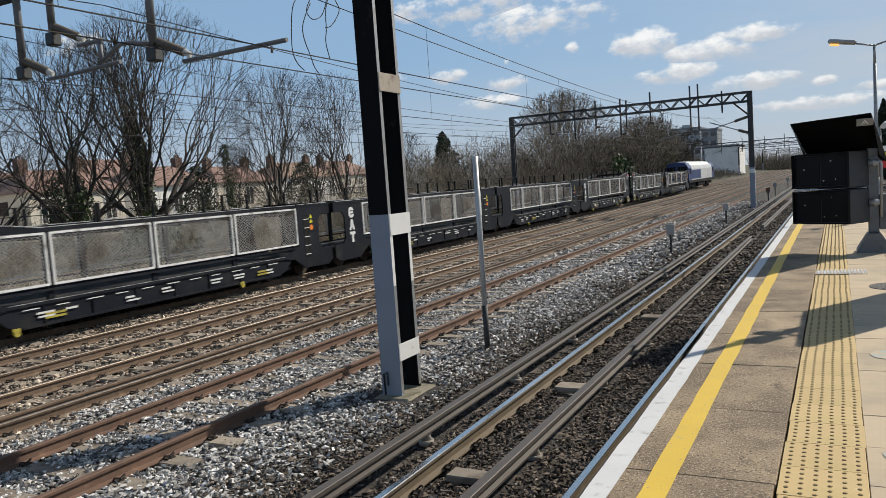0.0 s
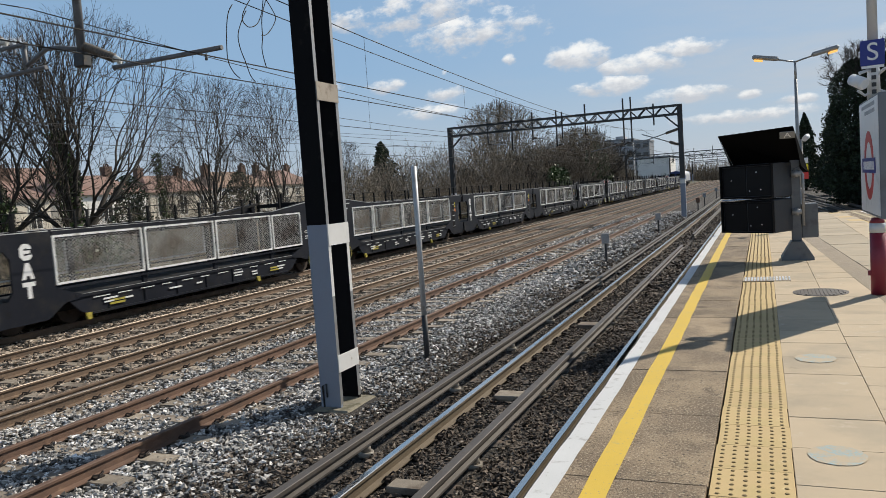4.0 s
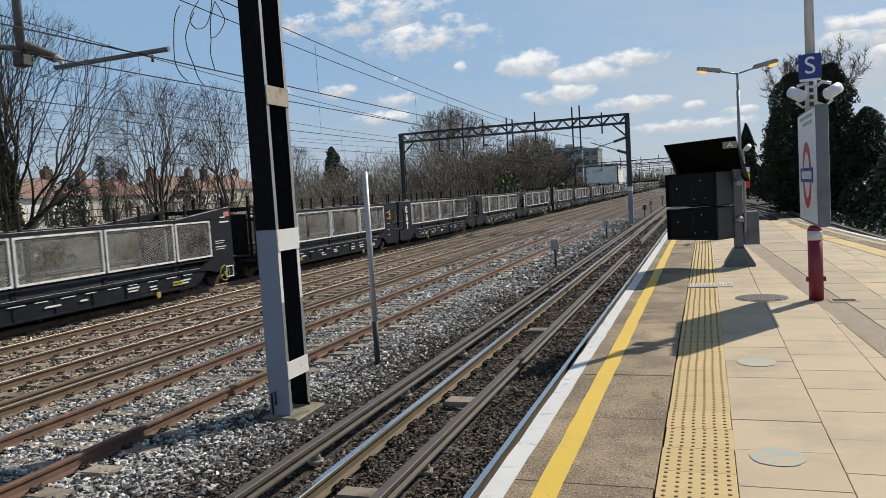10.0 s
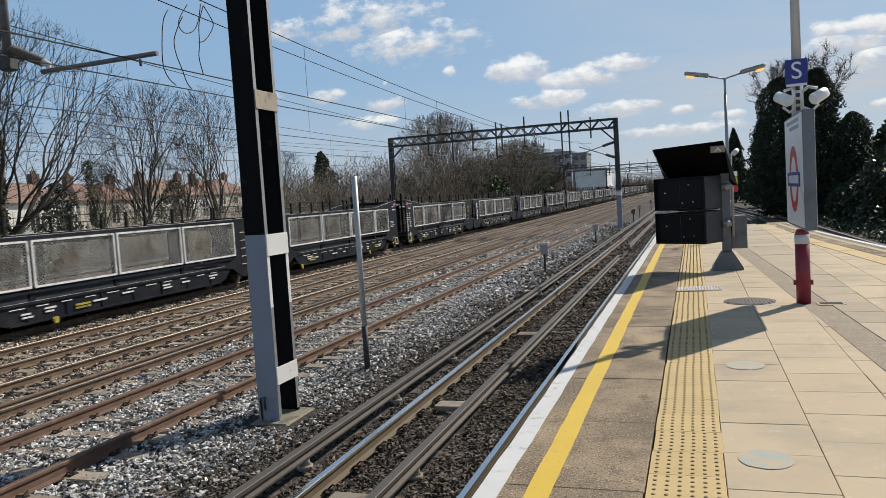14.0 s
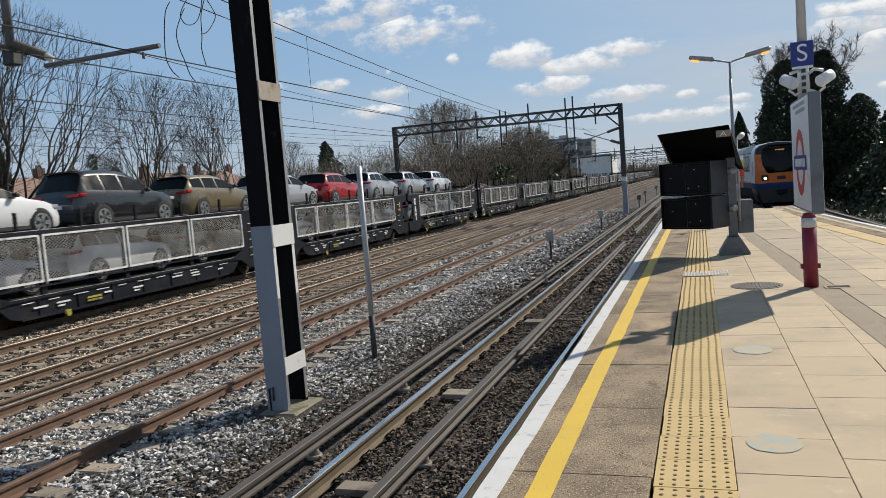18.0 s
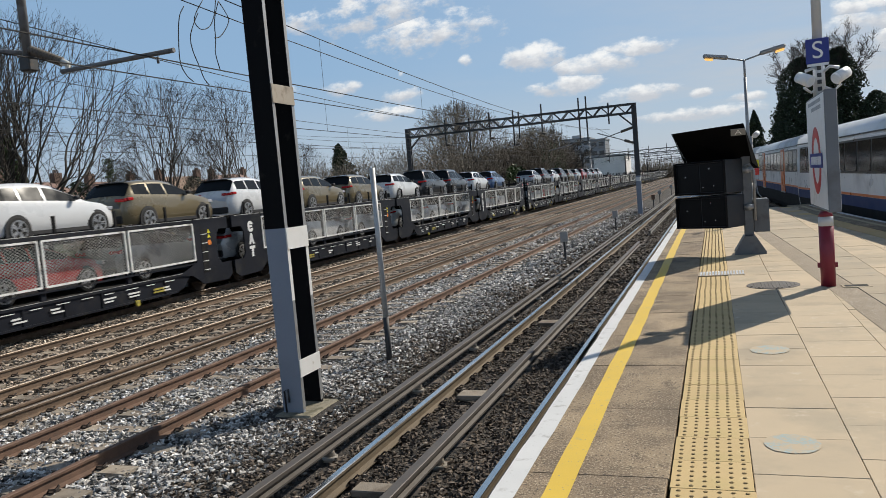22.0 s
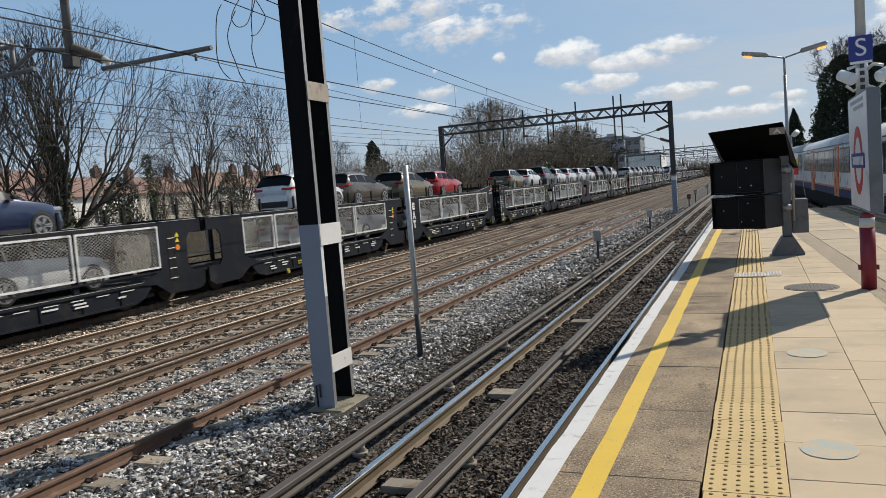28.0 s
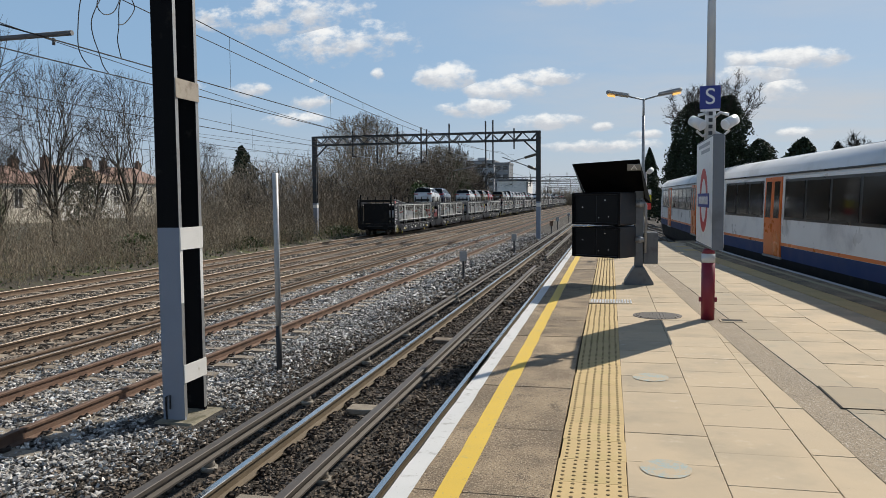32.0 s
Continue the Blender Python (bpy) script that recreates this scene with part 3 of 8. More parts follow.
# tracks of the other line
rt = empty("track_curve", (0, 0, 0), label="curving platform line with conductor rails on dark sleepers", category="railway track", kind="structure")
for off, head in ((-0.7525, 0), (0.7525, 0)):
    bm = bm_new()
    prof = [(-0.07, -0.16), (0.07, -0.16), (0.012, -0.13), (0.01, -0.045), (0.036, -0.036), (0.036, 0), (-0.036, 0), (-0.036, -0.036), (-0.01, -0.045), (-0.012, -0.13)]
    prev = None
    for i in range(70):
        y = Y0 + 2.4 * i
        cur = [bm.verts.new((right_smooth(y) + off + u, y, RAIL + v)) for u, v in prof]
        if prev:
            for k in range(len(prof)):
                f = bm.faces.new((prev[k], prev[(k + 1) % len(prof)], cur[(k + 1) % len(prof)], cur[k]))
                f.material_index = 1 if k == 5 else 0
        prev = cur
    bmesh.ops.recalc_face_normals(bm, faces=bm.faces)
    part("rail", bm, [M["rail_brown"], M["rail_polish"]], rt)
for off, top in ((0.0, 0.04), (1.24, 0.075)):
    bm = bm_new()
    prev = None
    for i in range(70):
        y = Y0 + 2.4 * i
        cur = [bm.verts.new((right_smooth(y) + off + u, y, RAIL + top + v)) for u, v in ((-0.05, -0.12), (0.05, -0.12), (0.045, 0), (-0.045, 0))]
        if prev:
            for k in range(4):
                bm.faces.new((prev[k], prev[(k + 1) % 4], cur[(k + 1) % 4], cur[k]))
        prev = cur
    bmesh.ops.recalc_face_normals(bm, faces=bm.faces)
    part("conductor_rail", bm, M["rail_grey"], rt)
y = 2.0
while y < 110:
    slope = math.degrees(math.atan2(right_smooth(y + 0.5) - right_smooth(y - 0.5), 1.0))
    place("sleeper", SLEEPER_WOOD, M["sleeper_dark"], rt, at=pose(right_smooth(y), y, RAIL, 0, 0, -slope))
    y += 0.7

# coping slabs along the edge, with the painted lines on them as thin films
def slab_mesh(name, w, d, h, bevel):
    bm = bm_new()
    box(bm, -w / 2, w / 2, -d / 2, d / 2, -h, 0, bevel=bevel)
    me = bpy.data.meshes.new(name)
    bm.to_mesh(me)
    bm.free()
    return me


# near-black colour puts the shadow below the coping's edge onto its front
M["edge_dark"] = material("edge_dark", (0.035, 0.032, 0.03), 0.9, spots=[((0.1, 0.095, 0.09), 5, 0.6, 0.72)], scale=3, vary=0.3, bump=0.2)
rng = random.Random(5)
TACT0, TACT1 = -0.31, 0.11
cop_w = TACT0 - 0.012 - EDGE
COPING = slab_mesh("coping_slab", cop_w, 1.237, 0.075, 0.005)
y = Y0
while y < P_END - 0.5:
    place("coping_slab", COPING, M["coping_concrete"], platform, at=pose(EDGE + cop_w / 2 + rng.uniform(-0.004, 0.004), y + 0.62, rng.uniform(-0.002, 0.002), rng.uniform(-0.06, 0.06), rng.uniform(-0.06, 0.06), 0))
    y += 1.24
def painted(name, f0, f1, mat, label):
    bm = bm_new()
    strip(bm, f0, f1, Y0, P_END, 0.0075, 0.31)
    rr = random.Random(name)
    for v in bm.verts:
        v.co.x += rr.uniform(-0.006, 0.006)
    return part(name, bm, mat, platform, label)


painted("edge_line", lambda y: EDGE + 0.004, lambda y: EDGE + 0.135, M["white_line"], "white painted line along the platform edge")
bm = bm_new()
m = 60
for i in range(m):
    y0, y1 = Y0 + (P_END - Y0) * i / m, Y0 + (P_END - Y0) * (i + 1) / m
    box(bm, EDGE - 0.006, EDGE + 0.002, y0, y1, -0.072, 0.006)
part("edge_face", bm, M["edge_dark"], platform, "front of the coping, coloured dark as if in shadow")
painted("safety_line", lambda y: -0.945, lambda y: -0.805, M["yellow_line"], "worn yellow safety line")

# tactile tiles
def tile_mesh():
    bm = bm_new()
    box(bm, -0.207, 0.207, -0.1992, 0.1992, -0.06, 0.0, bevel=0.002)
    for i in range(6):
        for j in range(6):
            x, yy = (i - 2.5) * 0.0667, (j - 2.5) * 0.0667
            a = [bm.verts.new((x + 0.0128 * math.cos(k * math.tau / 6), yy + 0.0128 * math.sin(k * math.tau / 6), 0.0004)) for k in range(6)]
            b = [bm.verts.new((x + 0.0088 * math.cos(k * math.tau / 6), yy + 0.0088 * math.sin(k * math.tau / 6), 0.005)) for k in range(6)]
            for k in range(6):
                bm.faces.new((a[k], a[(k + 1) % 6], b[(k + 1) % 6], b[k])).material_index = 1
            bm.faces.new(b).material_index = 1
    me = bpy.data.meshes.new("tactile_tile")
    bm.to_mesh(me)
    bm.free()
    return me


TILE = tile_mesh()
y = -3.0
while y < P_END - 0.3:
    if not 12.05 < y < 12.35:
        place("tactile_tile", TILE, [M["tactile"], M["blister_worn"]], platform, at=pose((TACT0 + TACT1) / 2 + rng.uniform(-0.004, 0.004), y, rng.uniform(-0.001, 0.001), rng.uniform(-0.06, 0.06), rng.uniform(-0.05, 0.05), rng.uniform(-0.12, 0.12)))
    y += 0.4

# paving: three lanes of slabs up to the gravel strip, then lanes up to the far edge
def lane(x0f, x1f, y0, y1, length, mat, name, skip=()):
    y, k = y0, 0
    while y < y1:
        d = length * rng.uniform(0.97, 1.03)
        xa, xb = x0f(y + d / 2) + 0.002, x1f(y + d / 2) - 0.002
        if xb - xa > 0.03:
            bm = bm_new()
            vs = []
            for yy in (y + 0.0015, y + d - 0.0015):
                vs.append((x0f(yy) + 0.002, yy))
                vs.append((x1f(yy) - 0.002, yy))
            out = [vs[0], vs[1], vs[3], vs[2]]
            top = rng.uniform(-0.0025, 0.0035)
            a = [bm.verts.new((u, v, -0.06)) for u, v in out]
            b = [bm.verts.new((u, v, top - 0.003)) for u, v in out]
            cx, cy = sum(u for u, v in out) / 4, sum(v for u, v in out) / 4
            c = [bm.verts.new((u + 0.003 * (1 if u < cx else -1), v + 0.003 * (1 if v < cy else -1), top)) for u, v in out]
            for i in range(4):
                bm.faces.new((a[i], a[(i + 1) % 4], b[(i + 1) % 4], b[i]))
                bm.faces.new((b[i], b[(i + 1) % 4], c[(i + 1) % 4], c[i]))
            bm.faces.new(c)
            part(name, bm, mat, platform)
        y += d


def trench(y):
    return 1.55 - 0.05 * (y - 4.74)


lane(lambda y: TACT1 - 0.004, lambda y: 0.665, -3.55, P_END, 0.6, M["paving"], "paving_slab")
lane(lambda y: 0.665, lambda y: 1.26 if trench(y) - 1.26 > 0.05 else trench(y), -3.27, P_END, 0.6, M["paving"], "paving_slab")
lane(lambda y: 1.26, lambda y: trench(y), -3.65, 11.0, 0.55, M["paving"], "paving_slab")
bm = bm_new()
strip(bm, lambda y: trench(y) + 0.005, lambda y: trench(y) + 0.32, -9.6, P_END, -0.004, 0.5)
tagged(part("gravel_strip", bm, M["aggregate"], platform), "exposed aggregate strip filled along a service trench")
lane(lambda y: trench(y) + 0.325, lambda y: 2.05 if 2.05 - trench(y) > 0.37 else trench(y) + 0.33, -3.5, P_END, 0.75, M["grey_slab"], "paving_slab")
lane(lambda y: 2.05 if 2.05 - trench(y) > 0.37 else trench(y) + 0.325, lambda y: 2.6, -3.4, P_END, 0.6, M["paving"], "paving_slab")
lane(lambda y: 2.6, lambda y: right_edge(y) - 1.12, -3.6, P_END, 0.6, M["paving"], "paving_slab")
lane(lambda y: right_edge(y) - 1.1, lambda y: right_edge(y) - 0.72, -3.6, P_END, 0.8, M["tactile"], "tactile_tile")
lane(lambda y: right_edge(y) - 0.7, lambda y: right_edge(y), -3.6, P_END, 1.2, M["coping_concrete"], "coping_slab")
bm = bm_new()
strip(bm, lambda y: right_edge(y) - 0.13, lambda y: right_edge(y) - 0.004, Y0, P_END, 0.008, 0.5)
strip(bm, lambda y: right_edge(y) - 0.004, lambda y: right_edge(y) + 0.001, Y0, P_END, 0.006, 0.5)
part("edge_line", bm, M["white_line"], platform, "white painted line along the curving edge")
bm = bm_new()
strip(bm, lambda y: right_edge(y) - 0.42, lambda y: right_edge(y) - 0.3, Y0, P_END, 0.008, 0.5)
M["yellow_faded"] = material("yellow_faded", (0.46, 0.385, 0.22), 0.7, spots=[((0.4, 0.34, 0.24), 6, 0.5, 0.7)], scale=3, vary=0.1, bump=0.1)
part("safety_line", bm, M["yellow_faded"], platform, "faded yellow line along the curving edge")

# ---- freight train of car carriers ----
def paint(name, color, rough=0.25, metal=0.3, dirt=0.12):
    m = material(name, color, rough, metal, spots=[(tuple(c * 0.6 + 0.02 for c in color), 1.6, 0.58, 0.85)] if dirt else (), scale=1.5, vary=0.06, bump=0)
    p = m.node_tree.nodes["Principled BSDF"]
    p.inputs["Coat Weight"].default_value, p.inputs["Coat Roughness"].default_value = 1.0, 0.03
    return m


M["wagon_blue"] = material("wagon_blue", (0.012, 0.014, 0.021), 0.5, spots=[((0.03, 0.029, 0.028), 1.6, 0.5, 0.75), ((0.012, 0.012, 0.013), 4, 0.55, 0.75)], scale=1.2, vary=0.25, bump=0.08, spec=0.2)
M["wagon_black"] = material("wagon_black", (0.010, 0.010, 0.011), 0.75, spots=[((0.025, 0.022, 0.019), 3, 0.5, 0.72)], scale=2, vary=0.3, bump=0.15, spec=0.2)
M["mesh_white"] = material("mesh_white", (0.78, 0.78, 0.76), 0.6, spots=[((0.34, 0.32, 0.29), 2.5, 0.5, 0.72)], scale=3, vary=0.1, bump=0)
M["edge_pale"] = material("edge_pale", (0.5, 0.5, 0.5), 0.5, 0.2, spots=[((0.16, 0.15, 0.14), 3, 0.45, 0.65)], scale=4, vary=0.2, bump=0)
M["mesh_wire"] = material("mesh_wire", (0.44, 0.44, 0.43), 0.6, spots=[((0.18, 0.15, 0.13), 1.3, 0.45, 0.7)], scale=2, vary=0.2, bump=0)
M["deck_grey"] = material("deck_grey", (0.03, 0.03, 0.032), 0.8, spots=[((0.06, 0.052, 0.045), 2, 0.5, 0.7)], scale=2, vary=0.25, bump=0.2)
M["letter_white"] = material("letter_white", (0.75, 0.75, 0.74), 0.6, spots=[((0.5, 0.5, 0.5), 5, 0.6, 0.8)], vary=0.06, bump=0)
M["letter_red"] = material("letter_red", (0.55, 0.16, 0.15), 0.6, vary=0.08, bump=0)
M["sign_yellow"] = material("sign_yellow", (0.75, 0.66, 0.03), 0.55, vary=0.08, bump=0)
M["mark_yellow"] = material("mark_yellow", (0.42, 0.35, 0.05), 0.6, spots=[((0.12, 0.1, 0.05), 6, 0.5, 0.7)], scale=5, vary=0.2, bump=0)
M["sign_orange"] = material("sign_orange", (0.80, 0.22, 0.02), 0.55, vary=0.05, bump=0)
M["wheel_steel"] = material("wheel_steel", (0.075, 0.06, 0.05), 0.65, 0.5, vary=0.25, bump=0.1)
M["tyre"] = material("tyre", (0.018, 0.018, 0.018), 0.85, scale=20, vary=0.2, bump=0.15)
M["alloy"] = material("alloy", (0.62, 0.62, 0.63), 0.3, 0.8, scale=20, vary=0.12, bump=0)
M["car_glass"] = material("car_glass", (0.012, 0.014, 0.016), 0.06, 0.0, scale=2, vary=0.1, bump=0, spec=0.15)
M["lamp_red"] = material("lamp_red", (0.42, 0.012, 0.012), 0.15, vary=0.1, bump=0)
M["lamp_clear"] = material("lamp_clear", (0.6, 0.6, 0.62), 0.08, 0.4, vary=0.1, bump=0)
M["plastic_dark"] = material("plastic_dark", (0.025, 0.025, 0.027), 0.6, scale=10, vary=0.15, bump=0.1)

PITCH = 14.11
HALF = 1.4          # half width over the sides
SPAN0, SPAN1 = 0.55, PITCH - 0.55


def data(bm, name):
    me = bpy.data.meshes.new(name)
    bm.to_mesh(me)
    bm.free()
    return me


def lattice_mesh(name, w, h, step=0.125, t=0.0055):
    """Diamond lattice of thin flat strands in the plane x = 0, from (0, 0) to (w, h)."""
    vs, fs = [], []
    slope = 0.62                       # rise over run of the strands

    def strand(y0, z0, y1, z1):
        d = Vector((y1 - y0, z1 - z0)).normalized() * t
        k = len(vs)
        vs.extend([(0.002, y0 - d.y, z0 + d.x), (0.002, y0 + d.y, z0 - d.x), (0.002, y1 + d.y, z1 - d.x), (0.002, y1 - d.y, z1 + d.x)])
        fs.append((k, k + 1, k + 2, k + 3))

    run_y = h / slope
    y = -run_y
    while y < w:
        a, b = max(y, 0), min(y + run_y, w)
        if b - a > 0.02:
            strand(a, (a - y) * slope, b, (b - y) * slope)
            strand(a, h - (a - y) * slope, b, h - (b - y) * slope)
        y += step
    me = bpy.data.meshes.new(name)
    me.from_pydata(vs, [], fs)
    return me


def frame_mesh(name, w, h, t=0.05, d=0.04):
    bm = bm_new()
    c = 0.02
    out = [(0, c), (c, 0), (w - c, 0), (w, c), (w, h - c), (w - c, h), (c, h), (0, h - c)]
    inn = [(t, t + 0.01), (t + 0.01, t), (w - t - 0.01, t), (w - t, t + 0.01), (w - t, h - t - 0.01), (w - t - 0.01, h - t), (t + 0.01, h - t), (t, h - t - 0.01)]
    v = [[bm.verts.new((x, y, z)) for y, z in ring] for x in (-d / 2, d / 2) for ring in (out, inn)]
    for i in range(8):
        j = (i + 1) % 8
        bm.faces.new((v[2][i], v[2][j], v[3][j], v[3][i]))
        bm.faces.new((v[0][i], v[1][i], v[1][j], v[0][j]))
        bm.faces.new((v[0][i], v[0][j], v[2][j], v[2][i]))
        bm.faces.new((v[1][i], v[3][i], v[3][j], v[1][j]))
    return data(bm, name)


PANELS = {"wide": 2.78, "short": 1.70}
PANEL_Z, PANEL_H = 1.04, 1.16
LATTICE = {k: lattice_mesh("lattice", w - 0.06, PANEL_H - 0.07) for k, w in PANELS.items()}
FRAMES = {k: frame_mesh("frame", w, PANEL_H) for k, w in PANELS.items()}


def wheelset_data():
    """Two flanged wheels on their axle."""
    bm = bm_new()
    for s in (-1, 1):
        c = s * 0.75
        tube(bm, (c - 0.07, 0, 0), (c + 0.07, 0, 0), 0.36, n=20)
        tube(bm, (c - s * 0.1, 0, 0), (c - s * 0.07, 0, 0), 0.39, n=20)
        tube(bm, (c + s * 0.07, 0, 0), (c + s * 0.12, 0, 0), 0.15, 0.12, n=12)
    tube(bm, (-0.7, 0, 0), (0.7, 0, 0), 0.08, n=10)
    return data(bm, "wheelset")


WHEELSET = wheelset_data()


def ring_data(name, r, t, spokes=4):
    bm = bm_new()
    n = 18
    pipe(bm, [(0, r * math.cos(math.tau * i / n), r * math.sin(math.tau * i / n)) for i in range(n + 1)], t, 5)
    for i in range(spokes):
        a = math.tau * i / spokes + 0.4
        tube(bm, (0, 0, 0), (0, r * math.cos(a), r * math.sin(a)), t * 0.8, n=5, cap=False)
    tube(bm, (-0.03, 0, 0), (0.03, 0, 0), 0.05, n=8)
    return data(bm, name)


def stanchion_data():
    bm = bm_new()
    box(bm, -0.03, 0.03, -0.035, 0.035, 0, 0.52)
    box(bm, -0.035, 0.035, -0.05, 0.05, 0.0, 0.12)
    return data(bm, "stanchion")


STANCHION = stanchion_data()
HANDWHEEL = ring_data("handwheel", 0.25, 0.017)


def end_outline(kind, front):
    """Side view of an end plate as (y, z) from the gap; the front one is mirrored. The inner ends leave an opening between two wagons."""
    if kind == "a":
        o = [(0.72, 0.52), (0.72, 2.56), (0.78, 2.6), (3.5, 2.3), (3.5, 2.22), (1.87, 2.22), (1.87, 0.98), (2.55, 0.74), (2.55, 0.64), (2.05, 0.6), (1.7, 0.5)]
    else:
        o = [(0.1, 0.84), (0.62, 0.84), (0.77, 1.02), (0.77, 1.76), (0.62, 1.94), (0.13, 1.94), (0.13, 2.3), (1.87, 2.3), (1.87, 0.98), (2.55, 0.74), (2.55, 0.64), (2.1, 0.6), (1.6, 0.28), (0.35, 0.26), (0.1, 0.42)]
    return [(PITCH - y, z) for y, z in o][::-1] if front else o


EMBLEM = [[(0.3, 0.30), (0.22, 0.37), (0.09, 0.37), (0.0, 0.28), (0.0, 0.09), (0.09, 0.0), (0.23, 0.0), (0.31, 0.07), (0.31, 0.12), (0.2, 0.12), (0.18, 0.1), (0.13, 0.1), (0.11, 0.12), (0.11, 0.15), (0.27, 0.15), (0.27, 0.22), (0.11, 0.22), (0.11, 0.25), (0.13, 0.27), (0.18, 0.27), (0.2, 0.25), (0.3, 0.25)],
          [(0.0, 0.0), (0.1, 0.0), (0.12, 0.08), (0.2, 0.08), (0.22, 0.0), (0.32, 0.0), (0.21, 0.37), (0.11, 0.37)],
          [(0.11, 0.0), (0.22, 0.0), (0.22, 0.27), (0.32, 0.27), (0.32, 0.37), (0.0, 0.37), (0.0, 0.27), (0.11, 0.27)]]


def wagon(rear, front, label):
    """A double-deck car carrier wagon. rear, front: 'a' a coupling end with raised deck, 'm' an inner end with emblem, 'b' an inner end."""
    w = empty("car_carrier_wagon", (0, 0, 0), label=label, category="railway wagon", group="wagons of the freight train")
    ya, yb = SPAN0 + 0.1, SPAN1 - 0.1
    r = random.Random(rear + front)
    for s in (-1, 1):
        bm = bm_new()
        # sole bar: deep plate, flanges and stiffeners
        x = s * HALF
        extrude(bm, [(ya + 1.5, 0.68), (ya + 1.9, 0.3), (ya + 2.2, 0.22), (yb - 2.2, 0.22), (yb - 1.9, 0.3), (yb - 1.5, 0.68)], x - s * 0.06, x - s * 0.03, "x")
        box(bm, x - 0.06, x + 0.012, 2.4, PITCH - 2.4, 0.66, 0.74)
        box(bm, x - 0.06, x + 0.006, ya + 2.2, yb - 2.2, 0.2, 0.25)
        for i in range(7):
            yy = 3.4 + i * 1.22
            box(bm, x - 0.035, x - 0.002 * s, yy - 0.02, yy + 0.02, 0.25, 0.66)
        part("sole_bar", bm, M["wagon_blue"], w)
        bm = bm_new()
        box(bm, x - 0.05, x + 0.012, 1.9, PITCH - 1.9, 2.215, 2.3)
        box(bm, x - 0.05, x + 0.008, 1.9, PITCH - 1.9, 0.93, 0.975)
        part("side_rail", bm, M["wagon_blue"], w)
        # pale strips paint the bright highlight along the deck, the top rail and the ramps
        bm = bm_new()
        for kind, fr in ((rear, False), (front, True)):
            if kind == "a":
                pts = [(0.78, 2.615), (3.5, 2.315)]
            else:
                pts = [(0.3, 2.315), (1.8, 2.315)]
            (p, q), (u, v) = [((PITCH - a, b) if fr else (a, b)) for a, b in pts]
            strut(bm, (x, p, q), (x, u, v), 0.03, 0.022)
        strut(bm, (x - s * 0.01, 3.5 if rear == "a" else 1.9, 2.31), (x - s * 0.01, PITCH - (3.5 if front == "a" else 1.9), 2.31), 0.03, 0.016)
        strut(bm, (x + s * 0.014, 2.6, 0.735), (x + s * 0.014, PITCH - 2.6, 0.735), 0.006, 0.014)
        part("scuffed_edge", bm, M["edge_pale"], w, "pale strip painted as light caught on the rail's edge")
        for kind, fr in ((rear, False), (front, True)):
            bm = bm_new()
            extrude(bm, end_outline(kind, fr), x - s * 0.05, x + s * 0.004, "x")
            part("end_plate", bm, M["wagon_blue"], w)
        # lattice panels with white rims and posts between them
        y = 1.89
        seq = ["short", "wide", "wide", "wide"] if front != "a" else ["wide", "wide", "wide", "short"]
        for i, k in enumerate(seq):
            wd = PANELS[k]
            lp = place("lattice_panel", LATTICE[k], M["mesh_wire"], w, at=(x - s * 0.004, y + 0.03, PANEL_Z + 0.035))
            place("rim", FRAMES[k], M["mesh_white"], lp, at=(s * 0.004, -0.03, -0.035))
            y += wd
            if i < len(seq) - 1:
                bm = bm_new()
                box(bm, x - s * 0.09 - 0.04, x - s * 0.09 + 0.04, y - 0.03, y + 0.12, 0.74, 2.24)
                part("post", bm, M["wagon_blue"], w)
                y += 0.095
    bm = bm_new()
    box(bm, -HALF + 0.04, HALF - 0.04, ya, yb, 0.62, 0.70)
    part("lower_deck", bm, M["deck_grey"], w)
    bm = bm_new()
    for s in (-1, 1):
        box(bm, s * 0.8 - 0.5, s * 0.8 + 0.5, 0.9, PITCH - 0.9, 2.1, 2.15)
    for i in range(12):
        yy = ya + 0.9 + i * (yb - ya - 1.8) / 11
        box(bm, -HALF + 0.05, HALF - 0.05, yy - 0.04, yy + 0.04, 2.04, 2.1)
    part("upper_deck", bm, M["deck_grey"], w)
    # raised ends or gangway screens
    for kind, fr in ((rear, False), (front, True)):
        def fy(v):
            return SPAN1 - 0.17 - v if fr else SPAN0 + 0.17 + v
        bm = bm_new()
        if kind == "a":
            for s in (-1, 1):
                strut(bm, (s * (HALF - 0.25), fy(0.05), 0.7), (s * (HALF - 0.25), fy(0.05), 2.95), 0.09, 0.09)
                strut(bm, (s * (HALF - 0.25), fy(0.05), 2.6), (s * (HALF - 0.3), fy(3.4), 2.14), 0.06, 0.08)
            box(bm, -HALF + 0.2, HALF - 0.2, min(fy(0), fy(0.1)), max(fy(0), fy(0.1)), 2.42, 2.56)
            box(bm, -HALF + 0.1, HALF - 0.1, min(fy(0), fy(0.14)), max(fy(0), fy(0.14)), 0.45, 0.8)
            part("end_frame", bm, M["wagon_black"], w)
            # added black sheet stands in for the shaded inside of the open end
            bm = bm_new()
            box(bm, -0.95, 0.95, min(fy(0.16), fy(0.2)), max(fy(0.16), fy(0.2)), 0.85, 2.3)
            part("end_screen", bm, M["wagon_black"], w)
            bm = bm_new()
            for s in (-1, 1):
                a, b = (s * 0.87, fy(0.0), 0.62), (s * 0.87, fy(-0.48), 0.62)
                tube(bm, a, b, 0.09, n=10)
                tube(bm, (s * 0.87, fy(-0.48), 0.62), (s * 0.87, fy(-0.53), 0.62), 0.21, n=14)
                part("buffer", bm, M["wagon_black"], w)
